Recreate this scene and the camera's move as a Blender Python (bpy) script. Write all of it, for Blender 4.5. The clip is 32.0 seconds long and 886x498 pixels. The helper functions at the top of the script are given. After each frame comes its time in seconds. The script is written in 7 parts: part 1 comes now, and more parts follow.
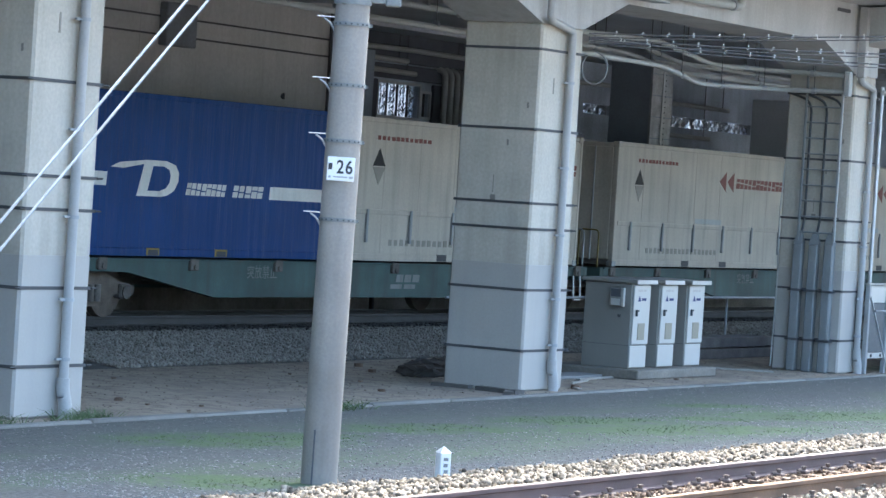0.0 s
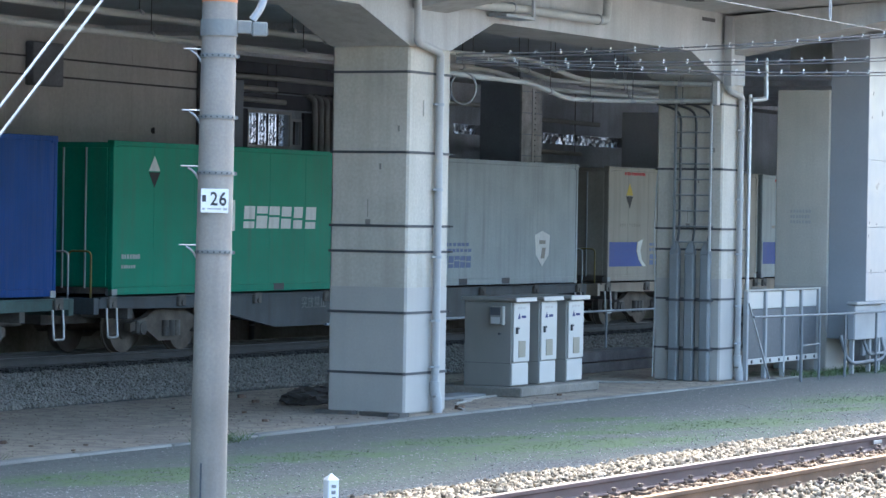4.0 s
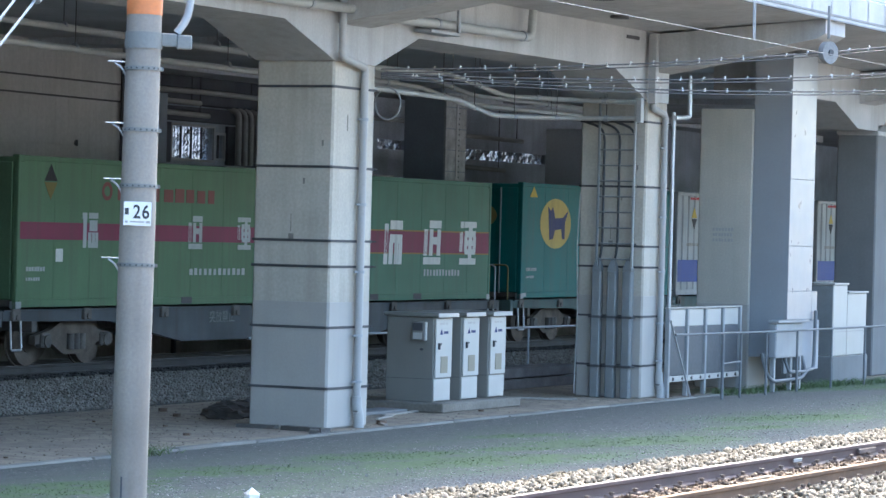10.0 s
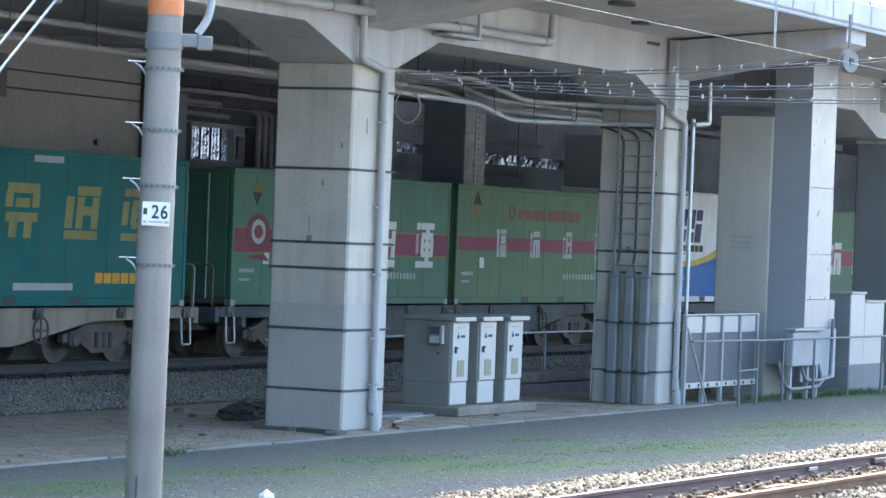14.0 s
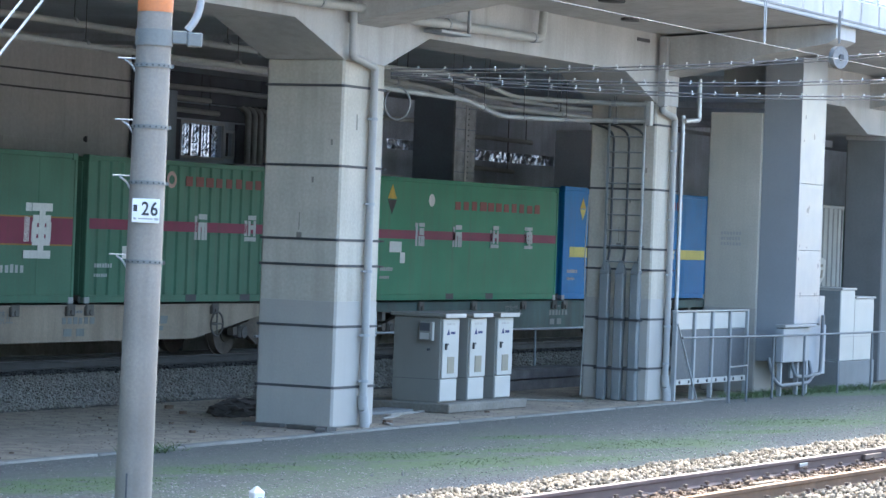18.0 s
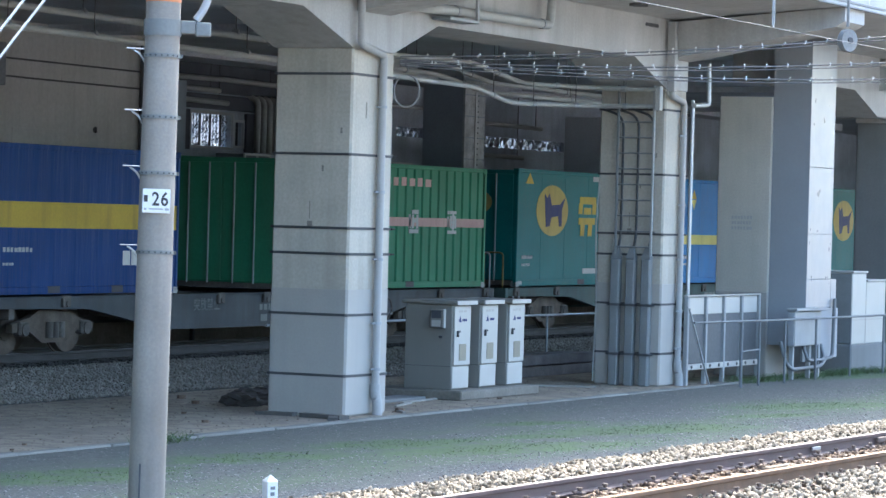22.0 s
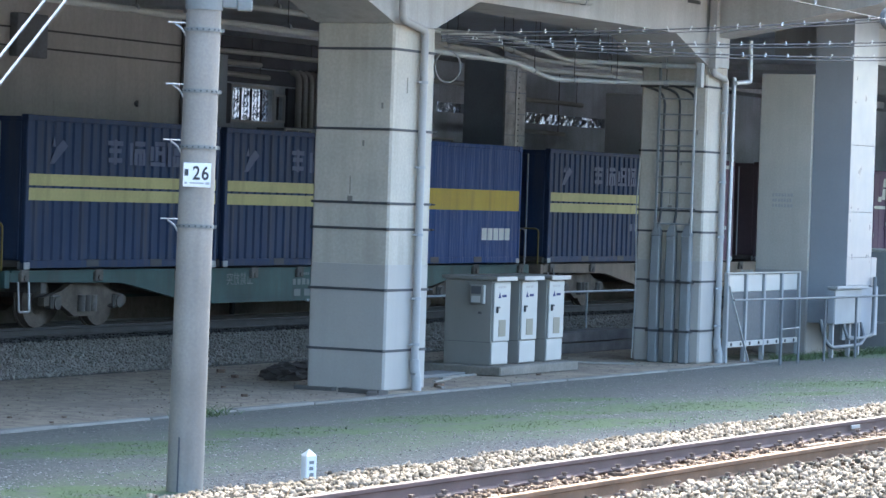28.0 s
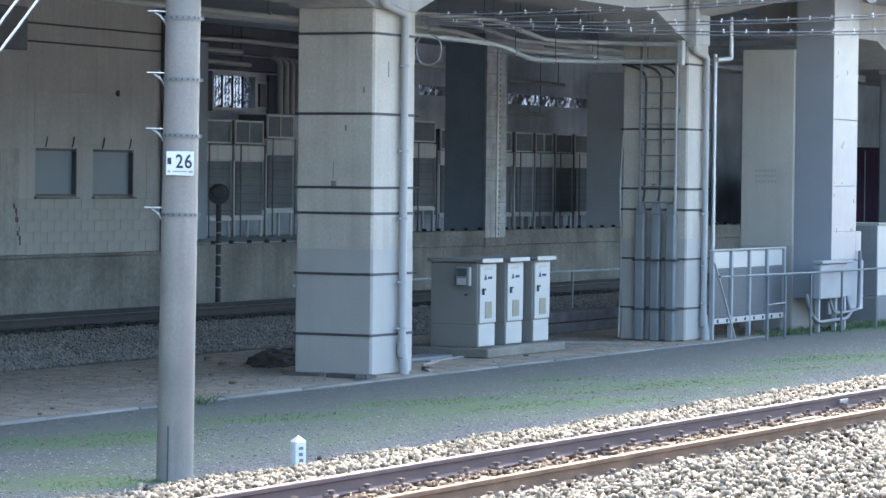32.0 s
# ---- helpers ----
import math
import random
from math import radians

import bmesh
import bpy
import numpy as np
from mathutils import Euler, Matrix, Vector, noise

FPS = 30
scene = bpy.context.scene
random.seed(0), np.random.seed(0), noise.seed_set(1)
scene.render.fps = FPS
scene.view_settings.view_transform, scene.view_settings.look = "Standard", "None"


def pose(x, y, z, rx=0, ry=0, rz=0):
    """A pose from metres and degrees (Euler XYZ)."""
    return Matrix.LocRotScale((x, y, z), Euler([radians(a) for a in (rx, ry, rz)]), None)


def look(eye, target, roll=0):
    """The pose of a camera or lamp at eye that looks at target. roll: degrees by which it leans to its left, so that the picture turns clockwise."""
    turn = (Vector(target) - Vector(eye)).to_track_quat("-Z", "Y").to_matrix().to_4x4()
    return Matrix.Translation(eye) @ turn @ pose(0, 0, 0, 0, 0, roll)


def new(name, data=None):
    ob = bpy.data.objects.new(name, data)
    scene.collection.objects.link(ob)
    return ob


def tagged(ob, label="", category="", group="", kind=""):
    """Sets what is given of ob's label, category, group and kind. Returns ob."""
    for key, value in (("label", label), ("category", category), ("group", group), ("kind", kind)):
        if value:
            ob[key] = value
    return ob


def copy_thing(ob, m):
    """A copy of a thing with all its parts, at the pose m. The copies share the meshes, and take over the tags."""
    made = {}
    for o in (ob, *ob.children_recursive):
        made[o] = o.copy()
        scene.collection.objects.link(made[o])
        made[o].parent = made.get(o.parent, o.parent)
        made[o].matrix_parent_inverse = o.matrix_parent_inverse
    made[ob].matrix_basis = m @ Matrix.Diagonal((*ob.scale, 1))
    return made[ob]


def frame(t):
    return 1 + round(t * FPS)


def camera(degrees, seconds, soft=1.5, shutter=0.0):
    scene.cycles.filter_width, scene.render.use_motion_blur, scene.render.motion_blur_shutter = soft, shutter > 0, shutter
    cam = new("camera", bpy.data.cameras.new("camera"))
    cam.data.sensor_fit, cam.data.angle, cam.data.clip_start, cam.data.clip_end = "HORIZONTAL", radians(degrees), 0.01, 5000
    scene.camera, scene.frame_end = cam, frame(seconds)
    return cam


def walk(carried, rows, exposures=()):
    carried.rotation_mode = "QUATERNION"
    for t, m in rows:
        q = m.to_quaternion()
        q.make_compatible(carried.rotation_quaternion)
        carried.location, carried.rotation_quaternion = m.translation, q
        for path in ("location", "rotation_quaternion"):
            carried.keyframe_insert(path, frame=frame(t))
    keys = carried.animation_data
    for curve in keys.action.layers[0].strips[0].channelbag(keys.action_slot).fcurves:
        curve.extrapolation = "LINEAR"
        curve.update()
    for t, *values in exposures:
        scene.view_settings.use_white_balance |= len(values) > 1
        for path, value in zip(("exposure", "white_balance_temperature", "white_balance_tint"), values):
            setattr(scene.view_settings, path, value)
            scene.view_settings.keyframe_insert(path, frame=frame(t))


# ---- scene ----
import itertools

EXPO = (2.71, 5620, 3)
cam = camera(15.94, 32.0, soft=1.5)
EYE = (0.0, 0.0, 2.44)
# the camera stands still and is turned by hand: seconds and turn in degrees
TURNS = [
    (0, 88.863, -3.643, -60.911),
    (0.5, 89.038, -3.019, -61.197),
    (1, 89.202, -1.379, -61.478),
    (1.5, 89.499, -0.698, -61.769),
    (2, 89.257, -0.574, -62.358),
    (2.5, 89.239, -0.598, -62.666),
    (4.5, 89.427, -1.097, -63.471),
    (5, 89.380, -1.081, -63.986),
    (5.5, 89.402, -1.093, -64.245),
    (6, 89.264, -0.578, -64.509),
    (6.5, 89.328, -0.477, -64.644),
    (7, 89.368, -0.709, -64.621),
    (7.5, 89.444, -0.827, -64.689),
    (8, 89.517, -0.957, -64.685),
    (8.5, 89.582, -1.091, -64.667),
    (9, 89.702, -1.312, -64.619),
    (9.5, 89.708, -1.362, -64.620),
    (10, 89.697, -1.461, -64.569),
    (10.5, 89.748, -1.577, -64.532),
    (11, 89.756, -1.846, -64.518),
    (11.5, 89.799, -2.138, -64.500),
    (12, 89.882, -2.160, -64.411),
    (12.5, 89.970, -2.243, -64.342),
    (13, 89.918, -2.233, -64.334),
    (13.5, 89.820, -2.190, -64.322),
    (14, 89.755, -2.177, -64.242),
    (14.5, 89.693, -1.455, -64.281),
    (15, 89.617, -1.348, -64.414),
    (15.5, 89.567, -1.447, -64.508),
    (17.5, 89.735, -1.985, -64.490),
    (18, 89.700, -2.124, -64.422),
    (18.5, 89.715, -2.218, -64.330),
    (19, 89.643, -2.112, -64.270),
    (19.5, 89.638, -2.200, -64.284),
    (20, 89.638, -2.132, -64.281),
    (20.5, 89.612, -2.152, -64.246),
    (21, 89.542, -2.165, -64.216),
    (21.5, 89.530, -2.194, -64.219),
    (22, 89.463, -1.538, -64.230),
    (22.5, 89.394, -1.033, -64.281),
    (23, 89.397, -1.065, -64.329),
    (23.5, 89.405, -1.256, -64.311),
    (24, 89.424, -1.288, -64.265),
    (24.5, 89.377, -1.407, -64.227),
    (25, 89.320, -1.391, -64.180),
    (25.5, 89.062, -1.319, -64.148),
    (26, 89.096, -1.671, -63.962),
    (26.5, 88.980, -2.000, -63.488),
    (28.5, 89.002, -1.860, -63.511),
    (29, 88.980, -1.857, -63.512),
    (29.5, 88.995, -1.812, -63.547),
    (30, 88.931, -1.450, -63.553),
    (30.5, 88.858, -0.794, -63.631),
    (31, 88.855, -0.718, -63.728),
    (31.5, 88.828, -0.746, -63.787),
    (32, 88.698, -0.650, -63.798),
]
walk(cam, [(t, pose(*EYE, rx, ry, rz)) for t, rx, ry, rz in TURNS], exposures=[(0.0, *EXPO), (32.0, *EXPO)])

# ---------------------------------------------------------------- light
SUN_TO = Vector((0.62, 0.225, 0.75)).normalized()
world = bpy.data.worlds.new("sky")
scene.world = world
world.use_nodes = True
wn, wl = world.node_tree.nodes, world.node_tree.links
sky = wn.new("ShaderNodeTexSky")
sky.sky_type, sky.sun_disc = "NISHITA", False
sky.sun_elevation = math.asin(SUN_TO.z)
sky.sun_rotation = math.atan2(SUN_TO.x, SUN_TO.y)
sky.air_density, sky.dust_density = 1.0, 4.0
wl.new(sky.outputs["Color"], wn["Background"].inputs["Color"])
wn["Background"].inputs["Strength"].default_value = 0.175
sun_data = bpy.data.lights.new("sun", "SUN")
sun_data.energy, sun_data.angle, sun_data.color = 2.0, radians(0.5), (1.0, 0.83, 0.62)
sun = new("sun", sun_data)
sun.matrix_world = look(SUN_TO * 80, (0, 0, 0))


# ---------------------------------------------------------------- materials
def surf(name, color, rough=0.7, metal=0.0, var=0.18, big=0.7, fine=25.0, bump=0.15, streak=0.0, dirt=(0.09, 0.08, 0.07), spread=0.0, piece=0.0, spec=0.5, fold=0.0):
    """A worn surface: tone at two scales, vertical run-down streaks of dirt, fine relief, and a shift from piece to piece."""
    m = bpy.data.materials.new(name)
    m.use_nodes = True
    n, l = m.node_tree.nodes, m.node_tree.links
    b = n["Principled BSDF"]
    tc = n.new("ShaderNodeTexCoord")

    def noise_tex(scale, detail, stretch=(1, 1, 1)):
        mp = n.new("ShaderNodeMapping")
        mp.inputs["Scale"].default_value = stretch
        l.new(tc.outputs["Object"], mp.inputs["Vector"])
        x = n.new("ShaderNodeTexNoise")
        x.inputs["Scale"].default_value, x.inputs["Detail"].default_value = scale, detail
        l.new(mp.outputs["Vector"], x.inputs["Vector"])
        return x.outputs["Fac"]

    def ramp(src, lo, hi, a, c):
        r = n.new("ShaderNodeMapRange")
        r.inputs["From Min"].default_value, r.inputs["From Max"].default_value = lo, hi
        r.inputs["To Min"].default_value, r.inputs["To Max"].default_value = a, c
        l.new(src, r.inputs["Value"])
        return r.outputs["Result"]

    def times(a, c):
        x = n.new("ShaderNodeMath")
        x.operation = "MULTIPLY"
        l.new(a, x.inputs[0])
        l.new(c, x.inputs[1])
        return x.outputs[0]

    fine_fac = noise_tex(fine, 4)
    tone = times(ramp(noise_tex(big, 5), 0.3, 0.7, 1 - var, 1 + var), ramp(fine_fac, 0.3, 0.7, 1 - var * 0.6, 1 + var * 0.6))
    if piece:
        oi = n.new("ShaderNodeObjectInfo")
        tone = times(tone, ramp(oi.outputs["Random"], 0, 1, 1 - piece, 1 + piece))
    if spread:
        gi = n.new("ShaderNodeNewGeometry")
        tone = times(tone, ramp(gi.outputs["Random Per Island"], 0, 1, 1 - spread, 1 + spread))
    mul = n.new("ShaderNodeVectorMath")
    mul.operation = "SCALE"
    mul.inputs[0].default_value = color
    l.new(tone, mul.inputs["Scale"])
    out = mul.outputs["Vector"]
    if streak:
        mix = n.new("ShaderNodeMix")
        mix.data_type = "RGBA"
        l.new(times(ramp(noise_tex(1.0, 6, (5, 5, 0.35)), 0.45, 0.75, 0, streak), ramp(noise_tex(0.5, 3), 0.3, 0.65, 0.3, 1)), mix.inputs["Factor"])
        l.new(out, mix.inputs["A"])
        mix.inputs["B"].default_value = (*dirt, 1)
        out = mix.outputs["Result"]
    l.new(out, b.inputs["Base Color"])
    l.new(ramp(fine_fac, 0.3, 0.7, max(rough - 0.1, 0.02), min(rough + 0.1, 1)), b.inputs["Roughness"])
    b.inputs["Metallic"].default_value = metal
    b.inputs["Specular IOR Level"].default_value = spec
    if bump:
        bp = n.new("ShaderNodeBump")
        bp.inputs["Strength"].default_value, bp.inputs["Distance"].default_value = bump, 0.02
        l.new(fine_fac, bp.inputs["Height"])
        if fold:
            bp2 = n.new("ShaderNodeBump")
            bp2.inputs["Strength"].default_value, bp2.inputs["Distance"].default_value = fold, 0.12
            l.new(noise_tex(1.0, 3, (4.2, 1, 0.45)), bp2.inputs["Height"])
            l.new(bp.outputs["Normal"], bp2.inputs["Normal"])
            bp = bp2
        l.new(bp.outputs["Normal"], b.inputs["Normal"])
    return m


# grass patches: centre x, y, half length, half width
PATCHES = ((31.75, 17.6, 1.3, 0.55), (28.9, 17.85, 0.9, 0.4), (27.85, 17.8, 1.2, 0.7), (35.1, 17.3, 1.3, 0.6), (40.05, 17.8, 0.8, 0.3), (40.25, 16.05, 1.8, 0.65), (35.3, 16.1, 1.9, 0.6), (24.1, 15.4, 0.8, 0.6),
           (47.6, 16.3, 1.6, 0.6), (57.8, 19.4, 3.6, 0.75), (44.5, 16.0, 0.9, 0.3), (37.6, 16.7, 0.7, 0.3))


def ground_material():
    m = bpy.data.materials.new("yard_ground")
    m.use_nodes = True
    n, l = m.node_tree.nodes, m.node_tree.links
    b = n["Principled BSDF"]
    tc = n.new("ShaderNodeTexCoord")
    sep = n.new("ShaderNodeSeparateXYZ")
    l.new(tc.outputs["Object"], sep.inputs[0])

    def tex(scale, detail):
        x = n.new("ShaderNodeTexNoise")
        x.inputs["Scale"].default_value, x.inputs["Detail"].default_value = scale, detail
        l.new(tc.outputs["Object"], x.inputs["Vector"])
        return x.outputs["Fac"]

    def long_tex(scale, detail):
        mp = n.new("ShaderNodeMapping")
        mp.inputs["Scale"].default_value = (0.28, 1.0, 1.0)
        mp.inputs["Rotation"].default_value = (0, 0, radians(5))
        l.new(tc.outputs["Object"], mp.inputs["Vector"])
        x = n.new("ShaderNodeTexNoise")
        x.inputs["Scale"].default_value, x.inputs["Detail"].default_value = scale, detail
        l.new(mp.outputs["Vector"], x.inputs["Vector"])
        return x.outputs["Fac"]

    def ramp(src, lo, hi, a=0.0, c=1.0):
        r = n.new("ShaderNodeMapRange")
        r.inputs["From Min"].default_value, r.inputs["From Max"].default_value = lo, hi
        r.inputs["To Min"].default_value, r.inputs["To Max"].default_value = a, c
        l.new(src, r.inputs["Value"])
        return r.outputs["Result"]

    def mix(f, a, c):
        x = n.new("ShaderNodeMix")
        x.data_type = "RGBA"
        l.new(f, x.inputs["Factor"])
        for s, v in (("A", a), ("B", c)):
            if isinstance(v, tuple):
                x.inputs[s].default_value = (*v, 1)
            else:
                l.new(v, x.inputs[s])
        return x.outputs["Result"]

    def mul(a, c):
        x = n.new("ShaderNodeMath")
        x.operation = "MULTIPLY"
        l.new(a, x.inputs[0])
        l.new(c, x.inputs[1])
        return x.outputs[0]

    fine = tex(24, 6)
    gravel = mix(ramp(fine, 0.40, 0.60), (0.043, 0.043, 0.0375), (0.108, 0.107, 0.094))
    gravel = mix(ramp(tex(0.35, 4), 0.4, 0.65, 0.0, 0.6), gravel, (0.080, 0.081, 0.070))
    gravel = mix(ramp(tex(5.5, 7), 0.42, 0.62, 0.0, 0.55), gravel, (0.055, 0.057, 0.051))
    gravel = mix(ramp(tex(13, 5), 0.5, 0.68, 0.0, 0.5), gravel, (0.115, 0.115, 0.102))
    dirt = mix(ramp(fine, 0.35, 0.65), (0.215, 0.172, 0.126), (0.315, 0.257, 0.19))
    dirt = mix(ramp(tex(0.8, 5), 0.35, 0.65), dirt, (0.285, 0.234, 0.172))
    dirt = mix(ramp(tex(4.5, 7), 0.45, 0.62, 0.0, 0.7), dirt, (0.155, 0.124, 0.091))
    dirt = mix(ramp(tex(0.45, 6), 0.5, 0.62, 0.0, 0.6), dirt, (0.165, 0.136, 0.107))
    base = mix(ramp(sep.outputs["Y"], 19.7, 19.9), mix(ramp(tex(3.5, 5), 0.42, 0.62, 0.0, 0.6), gravel, (0.08, 0.085, 0.074)), dirt)
    # spilt dark track stone along the ballast's foot
    spill = mix(ramp(tex(17, 6), 0.42, 0.58), (0.020, 0.021, 0.0215), (0.100, 0.103, 0.103))
    spill = mix(ramp(tex(2.2, 5), 0.45, 0.65, 0.0, 0.5), spill, (0.05, 0.053, 0.05))
    edge = mul(ramp(sep.outputs["Y"], 17.6, 15.4), ramp(tex(0.5, 6), 0.36, 0.56))
    base = mix(ramp(edge, 0, 1, 0, 0.9), base, spill)
    band = mul(ramp(sep.outputs["Y"], 14.0, 15.3), ramp(sep.outputs["Y"], 19.2, 17.9))
    moss = mul(mul(ramp(long_tex(0.55, 6), 0.44, 0.60), ramp(tex(7, 3), 0.15, 0.5)), band)
    base = mix(ramp(moss, 0, 1, 0, 0.85), base, (0.07, 0.094, 0.046))
    # low turf in long patches
    turf = None
    for u, v, p, q in PATCHES:
        sub = n.new("ShaderNodeVectorMath")
        sub.operation = "SUBTRACT"
        l.new(tc.outputs["Object"], sub.inputs[0])
        sub.inputs[1].default_value = (u, v, 0)
        dots = []
        for w in ((1 / p, 0, 0), (0.3 / q, 1 / q, 0)):
            d = n.new("ShaderNodeVectorMath")
            d.operation = "DOT_PRODUCT"
            l.new(sub.outputs["Vector"], d.inputs[0])
            d.inputs[1].default_value = w
            dots.append(mul(d.outputs["Value"], d.outputs["Value"]))
        add = n.new("ShaderNodeMath")
        l.new(dots[0], add.inputs[0])
        l.new(dots[1], add.inputs[1])
        spot = ramp(add.outputs[0], 2.2, 0.2)
        if turf is None:
            turf = spot
        else:
            top = n.new("ShaderNodeMath")
            top.operation = "MAXIMUM"
            l.new(turf, top.inputs[0])
            l.new(spot, top.inputs[1])
            turf = top.outputs[0]
    turf = mul(turf, ramp(tex(3.0, 7), 0.30, 0.58))
    base = mix(ramp(turf, 0.0, 0.7, 0.0, 0.95), base, mix(ramp(fine, 0.38, 0.62), (0.044, 0.078, 0.024), (0.079, 0.12, 0.041)))
    l.new(base, b.inputs["Base Color"])
    b.inputs["Roughness"].default_value = 0.95
    bp = n.new("ShaderNodeBump")
    bp.inputs["Strength"].default_value, bp.inputs["Distance"].default_value = 0.45, 0.02
    l.new(fine, bp.inputs["Height"])
    l.new(bp.outputs["Normal"], b.inputs["Normal"])
    return m


def pane_material(name, color, rough, clear):
    m = bpy.data.materials.new(name)
    m.use_nodes = True
    b = m.node_tree.nodes["Principled BSDF"]
    b.inputs["Base Color"].default_value = (*color, 1)
    b.inputs["Roughness"].default_value = rough
    b.inputs["Transmission Weight"].default_value = clear
    return m


CONCRETE = surf("cast_concrete", (0.405, 0.405, 0.40), 0.85, var=0.12, big=1.1, fine=26, bump=0.14, streak=0.5, dirt=(0.22, 0.205, 0.18))
COLUMN_CONC = surf("column_concrete", (0.445, 0.413, 0.352), 0.85, var=0.14, big=0.9, fine=22, bump=0.14, streak=0.6, dirt=(0.25, 0.215, 0.17))
CONCRETE_OLD = surf("stained_concrete", (0.235, 0.22, 0.195), 0.9, var=0.34, big=0.9, fine=14, bump=0.2, streak=0.6, dirt=(0.13, 0.115, 0.095))
# The next three are lifted and blued for the haze under the deck.
CONCRETE_DARK = surf("hazed_concrete", (0.45, 0.475, 0.515), 0.9, var=0.2, big=0.5, fine=18, bump=0.2, streak=0.3, dirt=(0.2, 0.2, 0.2))
FACADE_DARK = surf("grimy_hazed_render", (0.40, 0.44, 0.50), 0.9, var=0.25, big=0.8, fine=18, bump=0.15, streak=0.35, dirt=(0.18, 0.19, 0.2))
REAR_GREY = surf("hazed_rear_column", (0.58, 0.61, 0.65), 0.9, var=0.1, big=0.6, fine=18, bump=0.1)
PLASTER = surf("cream_plaster", (0.45, 0.44, 0.42), 0.9, var=0.12, big=0.7, fine=12, bump=0.1, streak=0.28, dirt=(0.24, 0.22, 0.19))
MID_GREY = surf("plain_mid_grey", (0.357, 0.338, 0.309), 0.6, var=0.07, big=0.8, fine=30, bump=0.05, streak=0.25, dirt=(0.25, 0.25, 0.25))
POLE_CONC = surf("spun_concrete", (0.238, 0.215, 0.186), 0.8, var=0.16, big=1.5, fine=40, bump=0.08, streak=0.85, dirt=(0.135, 0.11, 0.088))
FITTING = surf("dull_pole_fitting", (0.165, 0.17, 0.162), 0.75, var=0.15, fine=30)
KERB_CONC = surf("kerb_concrete", (0.17, 0.163, 0.146), 0.9, var=0.22, big=1.2, fine=30, bump=0.25, piece=0.12)
BLOCK_CONC = surf("concrete_block", (0.43, 0.415, 0.385), 0.92, var=0.1, big=1.5, fine=35, bump=0.15, piece=0.035, streak=0.2)
RAIL_FRONT = surf("orange_rusty_rail_steel", (0.148, 0.0914, 0.0566), 0.75, var=0.25, big=2, fine=40, bump=0.1, streak=0.5, dirt=(0.07, 0.045, 0.03), spec=0.2)
RAIL_STEEL = surf("rusty_rail_steel", (0.087, 0.0522, 0.0478), 0.7, metal=0.0, var=0.25, big=2, fine=40, bump=0.1)
RAIL_WORN = surf("golden_rusty_rail_head", (0.217, 0.113, 0.0391), 0.5, metal=0.2, var=0.2, big=3, fine=60, bump=0.05)
RAIL_TOP = surf("polished_rail_head", (0.148, 0.139, 0.148), 0.5, metal=1.0, var=0.1, big=3, fine=60, bump=0.02)
RUST = surf("rusted_iron", (0.12, 0.085, 0.068), 0.85, var=0.35, big=3, fine=40, bump=0.2)
SLEEPER = surf("concrete_sleeper", (0.122, 0.0827, 0.0566), 0.9, var=0.25, big=2, fine=30, bump=0.2, piece=0.12)
BALLAST = surf("sunlit_ballast_stone", (0.255, 0.21, 0.155), 0.9, var=0.25, big=2, fine=45, bump=0.3, spread=0.72, spec=0.2)
BALLAST_RUST = surf("rust_stained_ballast", (0.165, 0.109, 0.0696), 0.9, var=0.2, big=3, fine=50, bump=0.2, spread=0.4)
BALLAST_DARK = surf("grimy_ballast_stone", (0.222, 0.203, 0.175), 0.9, var=0.15, big=3, fine=50, bump=0.2, spread=0.24)
# Near-black colour that imitates the shadow under the wagons.
BALLAST_SHADE = surf("shade_dark_ballast", (0.06, 0.057, 0.054), 0.95, var=0.15, big=3, fine=50, bump=0.2, spread=0.3)
GALV = surf("galvanised_steel", (0.435, 0.452, 0.47), 0.45, metal=0.7, var=0.12, big=2, fine=30, bump=0.05)
GALV_DULL = surf("dull_galvanised_steel", (0.33, 0.345, 0.36), 0.6, metal=0.4, var=0.15, big=2, fine=30, bump=0.05)
SHEET = surf("bright_sheet_steel", (0.295, 0.315, 0.35), 0.36, metal=0.35, var=0.03, big=0.6, fine=3, bump=0.0)
SHEET_MATT = surf("matt_grey_panel", (0.285, 0.297, 0.318), 0.6, metal=0.1, var=0.06, big=0.8, fine=20, bump=0.04)
PVC_GREY = surf("grey_pvc_pipe", (0.339, 0.335, 0.329), 0.5, var=0.08, big=1.5, fine=30, bump=0.03)
PIPE_PALE = surf("pale_pipe_lagging", (0.36, 0.365, 0.35), 0.6, var=0.15, big=1.2, fine=25, bump=0.08)
BAND_DARK = surf("dark_steel_band", (0.065, 0.066, 0.07), 0.7, metal=0.2, var=0.2, fine=40)
BLACK = surf("dusty_black_rubber", (0.06, 0.063, 0.07), 0.7, var=0.2)
GRIME = surf("underframe_grime", (0.118, 0.108, 0.10), 0.9, var=0.35, big=2, fine=25, bump=0.2)
WHITE = surf("white_paint", (0.679, 0.679, 0.661), 0.5, var=0.05, big=2, fine=30, bump=0.02)
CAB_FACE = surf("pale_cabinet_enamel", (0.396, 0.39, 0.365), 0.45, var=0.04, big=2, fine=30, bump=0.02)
# Beige, darker than the doors: the sides' shade is put into this colour.
CAB_SIDE = surf("beige_shaded_cabinet_enamel", (0.195, 0.188, 0.168), 0.5, var=0.05, big=1.5, fine=30, bump=0.02, streak=0.15)
INK = surf("black_ink", (0.02, 0.02, 0.025), 0.5, var=0.05, bump=0)
ORANGE = surf("faded_orange_band_paint", (0.50, 0.17, 0.055), 0.6, var=0.12)
